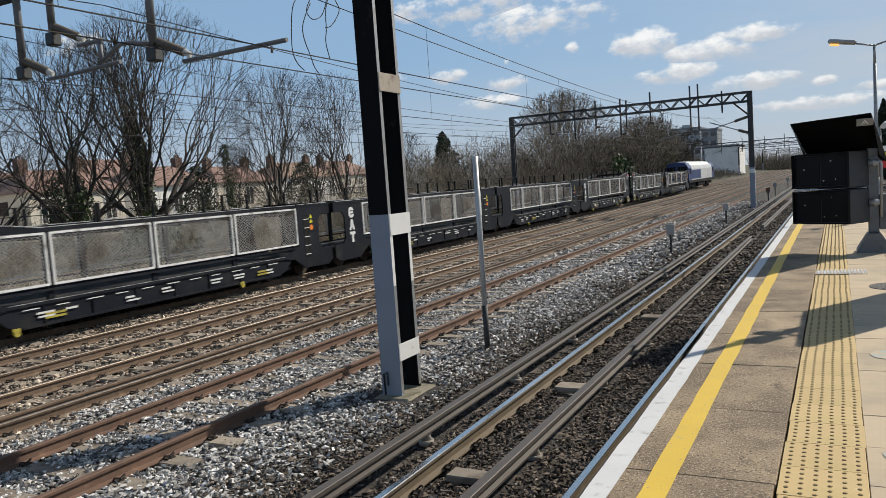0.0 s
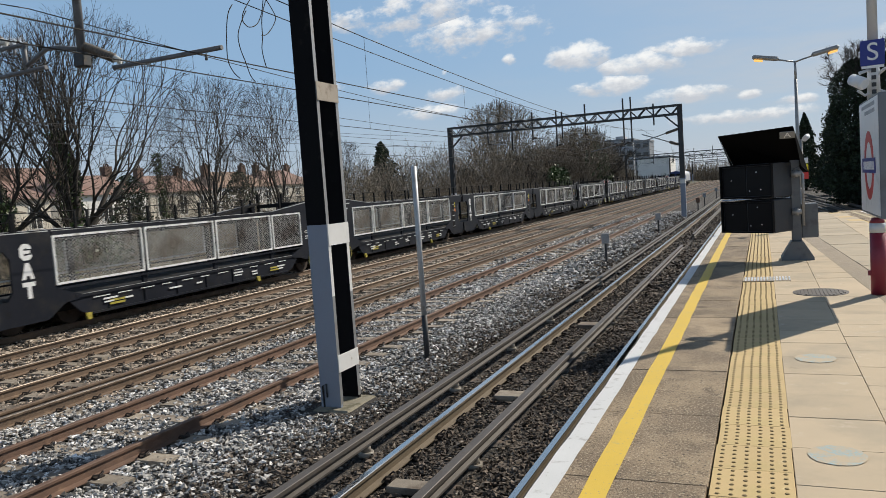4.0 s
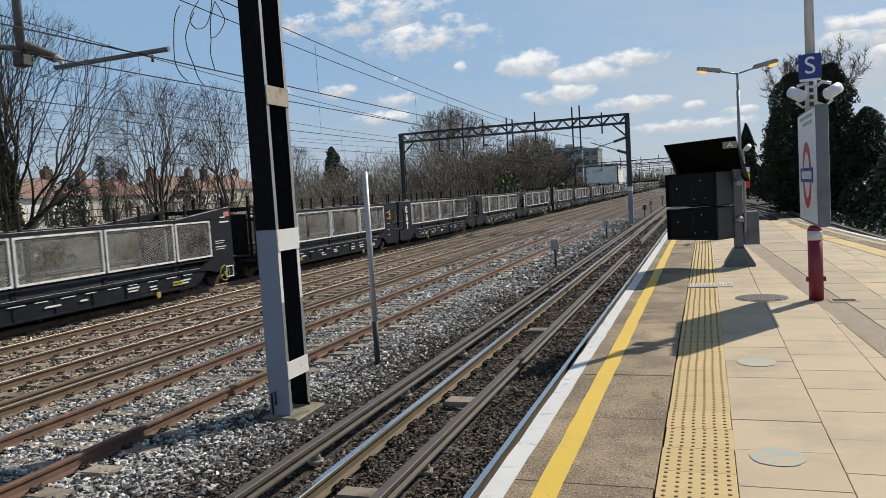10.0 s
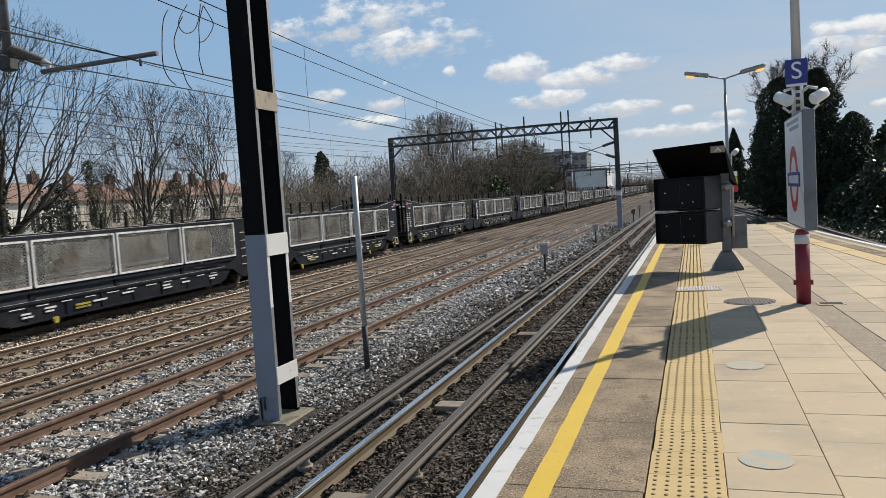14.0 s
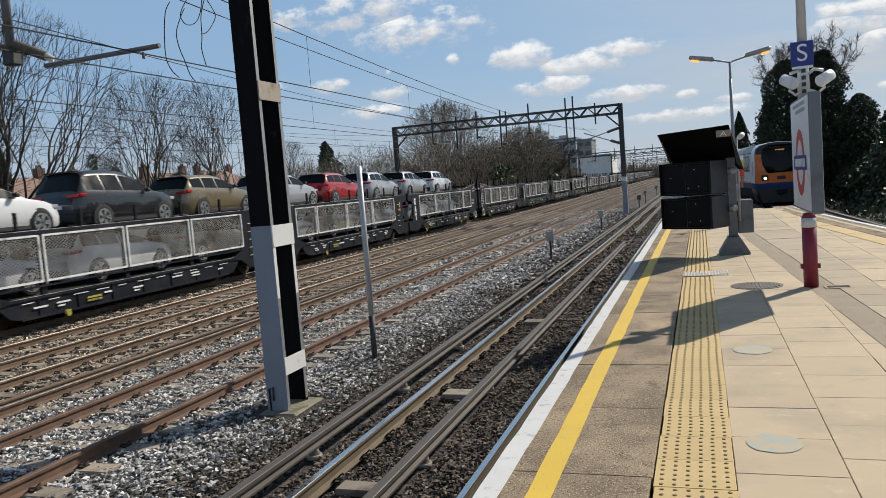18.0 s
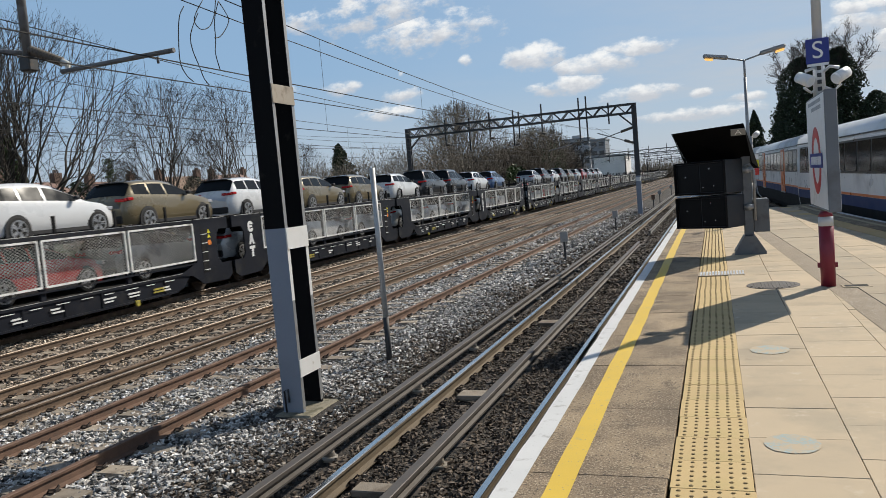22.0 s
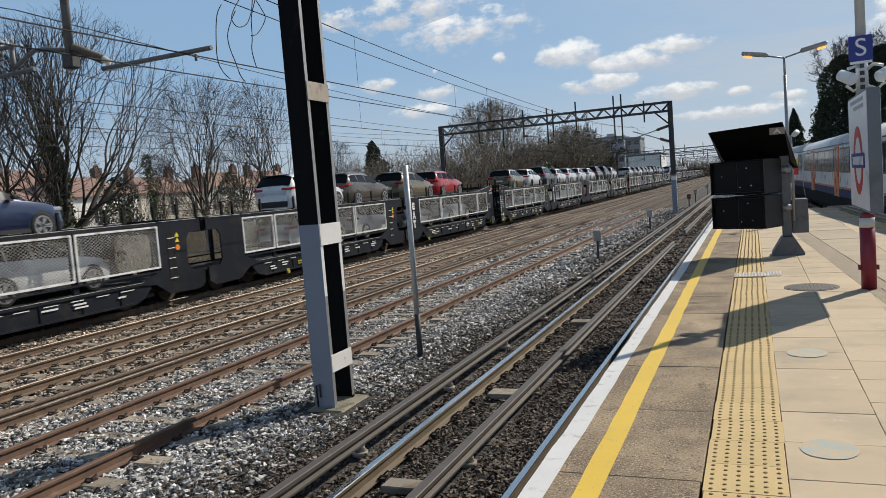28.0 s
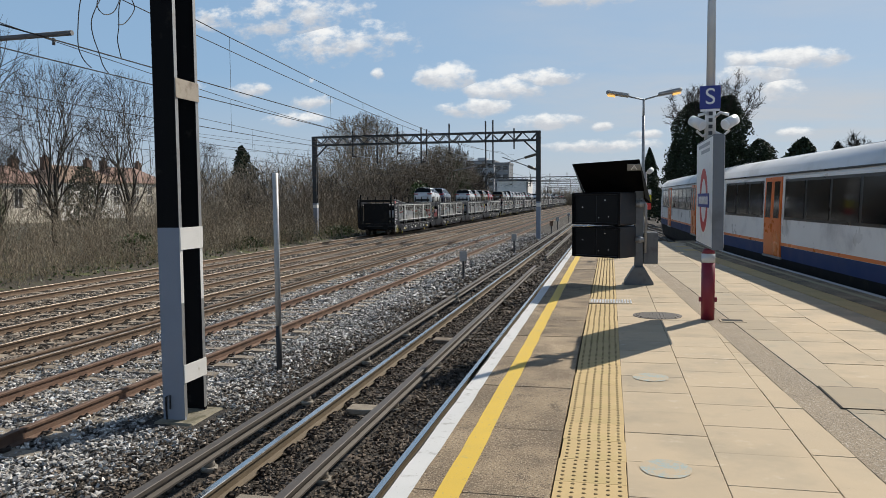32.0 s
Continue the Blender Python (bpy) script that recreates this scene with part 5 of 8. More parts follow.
def commuter_car(front=False, rear=False):
    """One car, nose towards -y when front; local y from 0 (leading end) to CAR_LEN."""
    c = empty("train_car", (0, 0, 0), label="leading commuter train car with orange cab front and orange doors" if front else "silver commuter train car with dark windows, orange doors, blue skirt", category="train", group="cars of the commuter train")
    y0, y1 = (1.3 if front else 0.28), (CAR_LEN - (1.3 if rear else 0.28))
    n = len(SIDE) * 2 - 1
    bm = bm_new()
    rings = [[bm.verts.new(p) for p in ring_at(y)] for y in (y0, y1)]
    for i in range(n - 1):
        f = bm.faces.new((rings[0][i], rings[1][i], rings[1][i + 1], rings[0][i + 1]))
        k = min(i, n - 2 - i)
        f.material_index = {0: 3, 1: 3, 2: 1}.get(k, 0 if k < 5 else 2)
        f.smooth = k >= 5
    for r, rev in ((rings[0], False), (rings[1], True)):
        bm.faces.new(r if not rev else r[::-1])
    bmesh.ops.recalc_face_normals(bm, faces=bm.faces)
    part("body", bm, [M["train_silver"], M["train_blue"], M["train_roof"], M["wagon_black"]], c)
    for s in (-1, 1):
        bm = bm_new()
        box(bm, s * 1.40 - 0.006, s * 1.40 + 0.006, y0, y1, 1.415, 1.485)
        part("orange_stripe", bm, M["train_orange"], c)
        doors = (5.7, 14.6)
        # dark window band between the doors, with panes and thin frames
        runs = [(y0 + (0.7 if front else 0.5), doors[0] - 0.85), (doors[0] + 0.85, doors[1] - 0.85), (doors[1] + 0.85, y1 - (0.7 if rear else 0.5))]
        for a, b in runs:
            if b - a < 0.5:
                continue
            bm = bm_new()
            extrude(bm, [(s * 1.404, 2.04), (s * 1.372, 2.99), (s * 1.33, 2.99), (s * 1.36, 2.04)], a, b, "y")
            part("window_band", bm, M["train_band"], c)
            m = max(1, round((b - a) / 1.55))
            for i in range(m):
                wa, wb = a + (b - a) * i / m + 0.07, a + (b - a) * (i + 1) / m - 0.07
                bm = bm_new()
                extrude(bm, [(s * 1.412, 2.1), (s * 1.383, 2.93), (s * 1.37, 2.93), (s * 1.398, 2.1)], wa, wb, "y")
                part("window", bm, M["train_window"], c)
        for yd in doors:
            for half, (a, b) in enumerate(((yd - 0.66, yd - 0.008), (yd + 0.008, yd + 0.66))):
                bm = bm_new()
                extrude(bm, [(s * 1.38, 1.12), (s * 1.425, 1.14), (s * 1.425, 2.1), (s * 1.388, 3.06), (s * 1.34, 3.06)], a, b, "y")
                d = part("door", bm, M["train_orange"], c, "orange sliding door leaf")
                bm = bm_new()
                extrude(bm, [(s * 1.43, 2.06), (s * 1.398, 2.95), (s * 1.38, 2.95), (s * 1.41, 2.06)], a + 0.12, b - 0.12, "y")
                part("door_window", bm, M["train_window"], d)
            bm = bm_new()
            box(bm, s * 1.39, s * 1.44, yd - 0.72, yd + 0.72, 1.08, 1.13)
            part("door_step", bm, M["steel_galv"], c)
        bm = bm_new()
        box(bm, s * 1.37 - 0.01, s * 1.37 + 0.012, y0, y1, 3.1, 3.14)
        part("gutter", bm, M["train_band"], c)
    bm = bm_new()
    for yc in (3.2, CAR_LEN - 3.2):
        for s in (-1, 1):
            box(bm, s * 1.02 - 0.06, s * 1.02 + 0.06, yc - 1.7, yc + 1.7, 0.32, 0.62, bevel=0.02)
    box(bm, -1.1, 1.1, 6.0, 9.5, 0.25, 0.85)
    box(bm, -1.15, 1.15, 10.6, 13.4, 0.3, 0.85)
    part("underframe", bm, M["wagon_black"], c)
    for yc in (3.2, CAR_LEN - 3.2):
        for d in (-1.15, 1.15):
            place("wheelset", WHEELSET, M["wheel_steel"], c, at=(0, yc + d, 0.37))
    bm = bm_new()
    for yy in (4.5, 10.0, 15.5):
        box(bm, -0.6, 0.6, yy - 1.3, yy + 1.3, 3.53, 3.635, bevel=0.02)
    part("roof_unit", bm, M["train_roof"], c)
    for end, has in ((0, not front), (1, not rear)):
        if has:
            bm = bm_new()
            a, b = (-0.02, 0.3) if end == 0 else (CAR_LEN - 0.3, CAR_LEN + 0.02)
            box(bm, -0.75, 0.75, a, b, 1.1, 3.2)
            part("gangway", bm, M["gangway"], c)
            bm = bm_new()
            yy = 0.28 if end == 0 else CAR_LEN - 0.38
            for ring_y in (yy,):
                pts = ring_at(ring_y)
                a = [bm.verts.new((x * 1.012, ring_y, z * 1.006)) for x, _, z in pts]
                b = [bm.verts.new((x * 1.012, ring_y + 0.1, z * 1.006)) for x, _, z in pts]
                for i in range(len(pts) - 1):
                    bm.faces.new((a[i], b[i], b[i + 1], a[i + 1]))
            part("end_rim", bm, M["train_silver"], c)
    for is_end, flip in ((front, False), (rear, True)):
        if not is_end:
            continue
        # cab: rings narrowing and leaning to the nose
        def yy(v):
            return v if not flip else CAR_LEN - v
        prof = [(1.3, 1.0, 0.0), (0.75, 0.985, 0.0), (0.28, 0.95, -0.02), (0.05, 0.9, -0.04), (0.0, 0.86, -0.06)]
        rows = []
        bm = bm_new()
        for v, sc, dz in prof:
            row = []
            for x, _, z in ring_at(0):
                lean = 0.42 * max(0.0, (z - 2.0) / 1.76) ** 1.4 * (1 - v / 1.3)
                row.append(bm.verts.new((x * sc, yy(v + lean), z + dz * (z / 3.7))))
            rows.append(row)
        for step_i, (r0, r1) in enumerate(zip(rows, rows[1:])):
            for i in range(n - 1):
                f = bm.faces.new((r0[i], r1[i], r1[i + 1], r0[i + 1]))
                zz = (r0[i].co.z + r0[i + 1].co.z) / 2
                f.material_index = 2 if zz < 0.85 else 1 if zz < 1.42 else (2 if zz > 3.1 and step_i > 1 else (0 if step_i > 1 else 3))
                f.smooth = True
        tip = rows[-1]
        for i in range(n // 2):
            f = bm.faces.new((tip[i], tip[i + 1], tip[n - 2 - i], tip[n - 1 - i])) if i + 1 < n - 2 - i else bm.faces.new((tip[i], tip[i + 1], tip[n - 1 - i]))
            zz = (tip[i].co.z + tip[i + 1].co.z) / 2
            f.material_index = 2 if zz < 0.85 else 1 if zz < 1.42 else (2 if zz > 3.1 else 0)
        bmesh.ops.recalc_face_normals(bm, faces=bm.faces)
        cab = part("cab", bm, [M["train_orange"], M["train_blue"], M["train_band"], M["train_silver"]], c, "orange cab nose")
        s = -1 if not flip else 1

        def face_y(z, x=0.0):
            return yy(-0.02 + 0.42 * max(0.0, (z - 2.0) / 1.76) ** 1.4)
        bm = bm_new()
        zs = [1.94, 2.02, 2.4, 2.8, 3.1, 3.3, 3.48]
        ws = [0.8, 0.92, 1.05, 1.12, 1.1, 0.98, 0.66]
        prev = None
        for z, wd in zip(zs, ws):
            cur = [bm.verts.new((x * wd, face_y(z) + s * -0.0 + (0.0 if abs(x) < 0.9 else (0.1 if not flip else -0.1)), z)) for x in (-1, -0.8, 0, 0.8, 1)]
            if prev:
                for i in range(4):
                    bm.faces.new((prev[i], prev[i + 1], cur[i + 1], cur[i])).smooth = True
            prev = cur
        bmesh.ops.solidify(bm, geom=bm.faces[:], thickness=0.02)
        part("windscreen", bm, M["train_window"], cab, "black curved windscreen")
        for sx in (-1, 1):
            bm = bm_new()
            box(bm, sx * 0.85 - 0.19, sx * 0.85 + 0.19, min(yy(-0.02), yy(0.12)), max(yy(-0.02), yy(0.12)), 1.52, 1.86, bevel=0.03)
            part("lamp_housing", bm, M["plastic_dark"], cab)
        bm = bm_new()
        box(bm, -0.22, 0.22, min(yy(-0.02), yy(0.06)), max(yy(-0.02), yy(0.06)), 1.55, 1.75, bevel=0.02)
        part("destination_display", bm, M["plastic_dark"], cab)
        if not flip:
            for sx in (-1, 1):
                bm = bm_new()
                tube(bm, (sx * 0.83, yy(-0.03), 1.66), (sx * 0.83, yy(0.02), 1.66), 0.085, n=14)
                part("headlight", bm, M["headlight"], cab, "lit warm headlight")
            bm = bm_new()
            for i in range(7):
                box(bm, -0.24 + i * 0.07, -0.19 + i * 0.07, face_y(3.2) - 0.035, face_y(3.2) - 0.02, 3.17, 3.22)
            part("destination_display", bm, M["display_amber"], cab, "amber destination display")
        bm = bm_new()
        box(bm, -0.25, 0.25, min(yy(-0.35), yy(0.1)), max(yy(-0.35), yy(0.1)), 0.75, 1.0, bevel=0.04)
        box(bm, -1.05, 1.05, min(yy(0.02), yy(0.35)), max(yy(0.02), yy(0.35)), 0.25, 0.6, bevel=0.05)
        part("coupler", bm, M["wagon_black"], cab)
    return c


# position of the nose along the line, by time
NOSE = [(0, 222), (4, 182), (8, 143), (12, 104), (14, 84.5), (16, 64.5), (17, 55.3), (18, 46), (19, 37.0), (20, 28.6), (21, 21.0), (22, 13.2), (23, 5.0), (24, -3.2), (25.5, -15.2), (27, -25.9), (28, -31.8), (29, -37.5), (30, -43.2), (31, -49.1), (32, -54.8)]
COMMUTER_TIMES = [0, 4, 8, 12, 14, 16, 17, 18, 19, 20, 21, 22, 23, 24, 25.5, 27, 28, 29, 30, 31, 32]


def commuter_front(t):
    for (a, p), (b, q) in zip(NOSE, NOSE[1:]):
        if t <= b:
            return p + (q - p) * (t - a) / (b - a)
    return NOSE[-1][1]


def rail_pose(y):
    """Pose of a car whose leading end stands at y on the curving line."""
    a, b = y + 3.2, y + CAR_LEN - 3.2
    xa, xb = right_smooth(a), right_smooth(b)
    ang = math.atan2(xb - xa, b - a)
    x = xa - 3.2 * math.tan(ang)
    return pose(x, y, RAIL, 0, 0, -math.degrees(ang))


commuter = []
car_front = commuter_car(front=True)
car_mid = commuter_car()
car_rear = commuter_car(rear=True)
for i, ob in enumerate((car_front, car_mid, copy_thing(car_mid, Matrix()), copy_thing(car_mid, Matrix()), car_rear)):
    commuter.append((ob, CAR_LEN * i))


# ---- diesel locomotive at the head of the freight train ----
M["loco_blue"] = material("loco_blue", (0.02, 0.045, 0.16), 0.35, spots=[((0.04, 0.05, 0.1), 1, 0.5, 0.7)], scale=1, vary=0.1, bump=0)
M["loco_white"] = material("loco_white", (0.62, 0.63, 0.63), 0.4, spots=[((0.42, 0.41, 0.39), 1, 0.5, 0.7)], scale=1, vary=0.08, bump=0)


def locomotive():
    o = empty("diesel_locomotive", (0, 0, 0), label="blue and white diesel freight locomotive with rounded roof", category="locomotive")
    bm = bm_new()
    prof = [(1.32, 1.15), (1.32, 2.5), (1.2, 2.9), (0.7, 3.3), (0.0, 3.42), (-0.7, 3.3), (-1.2, 2.9), (-1.32, 2.5), (-1.32, 1.15)]
    extrude(bm, prof, 2.4, 18.6, "y")
    part("hood", bm, M["loco_white"], o)
    for s, (a, b) in ((-1, (0.2, 2.4)), (1, (18.6, 20.9))):
        bm = bm_new()
        prof2 = [(1.32, 1.15), (1.32, 2.6), (0.95, 3.2), (0.0, 3.34), (-0.95, 3.2), (-1.32, 2.6), (-1.32, 1.15)]
        extrude(bm, prof2, a, b, "y")
        cab = part("cab", bm, M["loco_blue"], o, "blue driving cab")
        yy = a - 0.012 if s < 0 else b + 0.012
        for x in (-0.65, 0.65):
            bm = bm_new()
            box(bm, x - 0.5, x + 0.5, min(yy, yy - s * 0.03), max(yy, yy - s * 0.03), 2.2, 2.8)
            part("cab_window", bm, M["car_glass"], cab)
        for sx in (-1, 1):
            bm = bm_new()
            box(bm, sx * 1.325 - 0.01, sx * 1.325 + 0.012, (a + b) / 2 - 0.45, (a + b) / 2 + 0.45, 1.9, 2.5)
            part("side_window", bm, M["car_glass"], cab)
    for s in (-1, 1):
        bm = bm_new()
        box(bm, s * 1.33 - 0.01, s * 1.33 + 0.01, 2.4, 9.0, 1.3, 2.35)
        part("blue_panel", bm, M["loco_blue"], o)
        bm = bm_new()
        box(bm, s * 1.3 - 0.08, s * 1.3 + 0.06, 0.2, 20.9, 0.85, 1.15)
        part("sill", bm, M["wagon_black"], o)
    bm = bm_new()
    box(bm, -1.2, 1.2, 7.6, 13.2, 0.3, 0.95, bevel=0.15)
    part("fuel_tank", bm, M["wagon_black"], o)
    for yc in (3.9, 17.2):
        bm = bm_new()
        for s in (-1, 1):
            box(bm, s * 1.05 - 0.08, s * 1.05 + 0.08, yc - 2.2, yc + 2.2, 0.4, 0.75, bevel=0.03)
        part("bogie", bm, M["wagon_black"], o)
        for d in (-1.8, 0, 1.8):
            place("wheelset", WHEELSET, M["wheel_steel"], o, at=(0, yc + d, 0.37))
    return o


moving.append((locomotive(), TRACKS["far"], GAP0 + 5 * PITCH + 0.2, RAIL))


# ---- mast beside the platform line: leg of a portal over the tracks ----
def box_part(name, mat, parent, *dims, bevel=0.0, label="", m=None):
    bm = bm_new()
    box(bm, *dims, bevel=bevel, m=m)
    return part(name, bm, mat, parent, label)


M["steel_tan"] = material("steel_tan", (0.36, 0.31, 0.25), 0.6, spots=[((0.2, 0.16, 0.12), 5, 0.5, 0.7)], scale=4, vary=0.15, bump=0.06)


def mast():
    o = empty("overhead_line_mast", (-5.4, 8.75, BED - 0.05), label="black mast of two channels with white battens and blue-grey foot", category="mast")
    top, mid = 7.45, 2.5
    for k, y in enumerate((-0.17, 0.37)):
        s = -1 if k == 0 else 1
        prof = [(-0.15, y), (0.15, y), (0.15, y - s * 0.05), (0.135, y - s * 0.05), (0.135, y - s * 0.015), (-0.135, y - s * 0.015), (-0.135, y - s * 0.05), (-0.15, y - s * 0.05)]
        for z0, z1, m in ((0, mid, "steel_bluegrey"), (mid, top, "steel_blackpaint")):
            bm = bm_new()
            extrude(bm, prof, z0, z1, "z")
            part("channel", bm, M[m if k == 0 else "steel_blackpaint"], o, "blue-grey painted foot of a channel" if z0 == 0 and k == 0 else "black painted channel")
    # white flange edges and batten plates
    for y0, y1 in ((-0.171, -0.105), (0.305, 0.371)):
        box_part("flange_paint", M["steel_white"], o, 0.15, 0.1535, y0, y1, 1.55, 2.5, label="white painted flange")
        box_part("flange_edge", M["steel_galv"], o, 0.15, 0.1525, y0, y1, 0.1, 1.55)
        box_part("flange_edge", M["steel_galv"], o, 0.15, 0.1525, y0, y1, 2.5, 7.4)
    for z, h, mat in ((0.53, 0.23, "steel_white"), (2.22, 0.28, "steel_white"), (4.11, 0.24, "steel_tan"), (5.8, 0.21, "steel_blackpaint")):
        box_part("batten_plate", M[mat], o, 0.154, 0.166, -0.168, 0.368, z, z + h, label={"steel_white": "white painted batten plate", "steel_tan": "weathered pale batten plate"}.get(mat, "black batten plate"))
    box_part("foot_block", M["concrete_old"], o, -0.24, 0.36, -0.34, 0.52, -0.2, 0.06, bevel=0.05, label="mossy concrete foot")
    bm = bm_new()
    pipe(bm, [(-0.1, -0.17, 0.0), (-0.1, -0.19, 0.35), (-0.04, -0.19, 0.38), (-0.04, -0.19, 0.2)], 0.012, 6)
    part("bond_cable", bm, M["steel_dark"], o)
    # the beam over the tracks
    bm = bm_new()
    for y in (-0.16, 0.26):
        for z in (7.3, 6.7):
            box(bm, -15.4, 0.15, y - 0.05, y + 0.05, z - 0.06, z + 0.06)
        for i in range(15):
            xa, xb = -15.4 + 15.5 * i / 15, -15.4 + 15.5 * (i + 1) / 15
            strut(bm, (xa, y, 7.3), ((xa + xb) / 2, y, 6.7), 0.06, 0.06)
            strut(bm, ((xa + xb) / 2, y, 6.7), (xb, y, 7.3), 0.06, 0.06)
    part("beam", bm, M["steel_dark"], o)
    box_part("far_leg", M["steel_dark"], o, -15.55, -15.25, -0.16, 0.26, 0, 7.4)
    return o


mast()

# ---- slim post ----
bm = bm_new()
tube(bm, (0, 0, -0.1), (0, 0, 0.75), 0.047, n=12, mat=1)
tube(bm, (0, 0, 0.75), (0, 0, 3.22), 0.045, n=12)
M["post_grey"] = material("post_grey", (0.5, 0.505, 0.51), 0.45, 0.2, spots=[((0.4, 0.39, 0.37), 4, 0.5, 0.7)], scale=5, vary=0.1, bump=0.05)
post = part("grey_post", bm, [M["post_grey"], M["steel_dark"]])
post.matrix_basis = Matrix.Translation((-5.25, 11.42, BED))
tagged(post, "slim grey metal post with a dark foot in the ballast", "post")


# ---- gantries ----
def gantry(name, y, x0, x1, top, depth, bays, label, droppers=(), arms=()):
    g = empty(name, (0, y, BED), label=label, category="gantry", group="gantries over the tracks")
    t = top - BED
    for x in (x0, x1):
        bm = bm_new()
        for yy in (-0.13, 0.13):
            box(bm, x - 0.15, x + 0.15, yy - 0.03, yy + 0.03, 2.55, t)
        for i in range(4):
            box(bm, x - 0.12, x + 0.12, -0.12, 0.12, 2.9 + i * 1.15, 3.12 + i * 1.15)
        part("leg", bm, M["steel_dark"], g)
        bm = bm_new()
        box(bm, x - 0.155, x + 0.155, -0.165, 0.165, -0.1, 2.55)
        part("leg_foot", bm, M["steel_bluegrey"], g, "blue-grey painted lower leg")
        box_part("leg_band", M["steel_white"], g, x - 0.16, x + 0.16, -0.17, 0.17, 2.2, 2.45, label="white band")
    for yy in (-0.22, 0.22):
        bm = bm_new()
        for z in (t - 0.06, t - depth):
            box(bm, x0, x1, yy - 0.05, yy + 0.05, z - 0.06, z + 0.06)
        for i in range(bays):
            xa, xb = x0 + (x1 - x0) * i / bays, x0 + (x1 - x0) * (i + 1) / bays
            xm = (xa + xb) / 2
            strut(bm, (xa, yy, t - 0.06), (xm, yy, t - depth), 0.06, 0.06)
            strut(bm, (xm, yy, t - depth), (xb, yy, t - 0.06), 0.06, 0.06)
        part("truss", bm, M["steel_dark"], g)
    bm = bm_new()
    for x, s in ((x0, 1), (x1, -1)):
        strut(bm, (x, 0, t - depth - 0.95), (x + s * 1.0, 0, t - depth), 0.1, 0.1)
    part("knee_brace", bm, M["steel_dark"], g)
    for x, up, down in droppers:
        bm = bm_new()
        box(bm, x - 0.045, x + 0.045, -0.05, 0.05, t - down, t + up)
        part("drop_post", bm, M["steel_dark"], g)
    for xa, za, xb, zb in arms:
        bm = bm_new()
        tube(bm, (xa, 0, za - BED), (xb, 0, zb - BED), 0.035, n=6)
        xi = xa + (xb - xa) * 0.25
        zi = za + (zb - za) * 0.25 - BED
        part("support_arm", bm, M["steel_galv"], g)
        bm = bm_new()
        tube(bm, (xa, 0, za - BED), (xi, 0, zi), 0.09, n=8)
        part("insulator", bm, M["insulator"], g)
    return g


gantry("track_gantry", 52.0, -20.8, -4.75, 6.18, 0.62, 15, "dark steel lattice gantry spanning the tracks with overhead line supports",
       [(-17.9, 0.35, 1.5), (-16.1, 0.3, 2.0), (-14.6, 0.5, 1.4), (-12.9, 0.45, 2.0), (-12.5, 0.3, 1.5), (-10.9, 0.65, 1.4), (-8.35, 0.75, 2.2), (-7.85, 0.8, 2.2), (-6.4, 0.2, 1.2)],
       [(-17.9, 4.75, -16.6, 4.6), (-14.6, 4.9, -13.4, 4.7), (-10.9, 4.85, -10.0, 4.6), (-8.35, 4.0, -10.6, 3.6), (-4.9, 4.6, -8.0, 3.75), (-4.9, 3.6, -7.2, 4.45), (-12.5, 4.3, -13.8, 4.1)])
for y, x0, x1, top in ((128.0, -20.5, 3.5, 5.2), (196.0, -20.8, -4.75, 5.9), (262.0, -20.8, 3.6, 5.8), (325.0, -20.8, -4.75, 5.8)):
    gantry("track_gantry", y, x0, x1, top, 0.62, 15, "distant dark steel lattice gantry over the tracks", [(-16.1, 0.5, 1.6), (-13.0, 0.5, 1.6), (-9.8, 0.5, 1.6), (-7.0, 0.6, 1.6)],
           [(-16.1, top - 1.2, -17.4, top - 1.5), (-9.8, top - 1.2, -11, top - 1.5)])


# ---- overhead wires ----
def wire_run(name, x, spans, contact, mess, sag, label, radius=0.009, droppers=True, gather=0.0):
    """A contact wire with its sagging carrier wire and droppers, strung between supports at the given y."""
    o = empty(name, (x, 0, 0), label=label, category="overhead wire", kind="structure")
    bm = bm_new()
    tube(bm, (0, spans[0], contact), (0, spans[-1], contact), radius, n=5)
    part("contact_wire", bm, M["wire"], o)
    bm, dr = bm_new(), bm_new()
    for a, b in zip(spans, spans[1:]):
        pts = []
        for i in range(13):
            u = i / 12
            pts.append((0, a + (b - a) * u, mess - sag * 4 * u * (1 - u)))
        pipe(bm, pts, radius * 0.9, 5)
        if droppers and a < 120:
            for i in range(1, 12, 2):
                tube(dr, (0, pts[i][1], contact), (0, pts[i][1], pts[i][2]), 0.004, n=3)
    part("carrier_wire", bm, M["wire"], o)
    if droppers:
        part("dropper_wire", dr, M["wire"], o)
    return o


runs = {}
SPANS = [-36.0, 8.6, 52.0, 128.0, 196.0, 262.0, 325.0]
for nm, x, c, m in (("wires_loop", -7.3, 3.55, 4.82), ("wires_overlap", -6.4, 3.56, 4.62), ("wires_up", -10.2, 3.55, 4.85), ("wires_down", -13.15, 3.55, 4.85), ("wires_far", -16.6, 3.55, 4.85)):
    runs[nm] = wire_run(nm, x, SPANS if nm != "wires_overlap" else SPANS[:3], c, m, 0.55, "thin dark overhead line wires above a track")
for i, (x, z) in enumerate(((-20.6, 4.9), (-20.9, 5.6))):
    o = empty("feeder_wire", (x, 0, 0), label="bare feeder wire strung along the masts", category="overhead wire", kind="structure")
    bm = bm_new()
    for a, b in zip(SPANS, SPANS[1:]):
        pipe(bm, [(0, a + (b - a) * k / 8, z - 0.5 * 4 * (k / 8) * (1 - k / 8)) for k in range(9)], 0.01, 4)
    part("wire", bm, M["wire"], o)

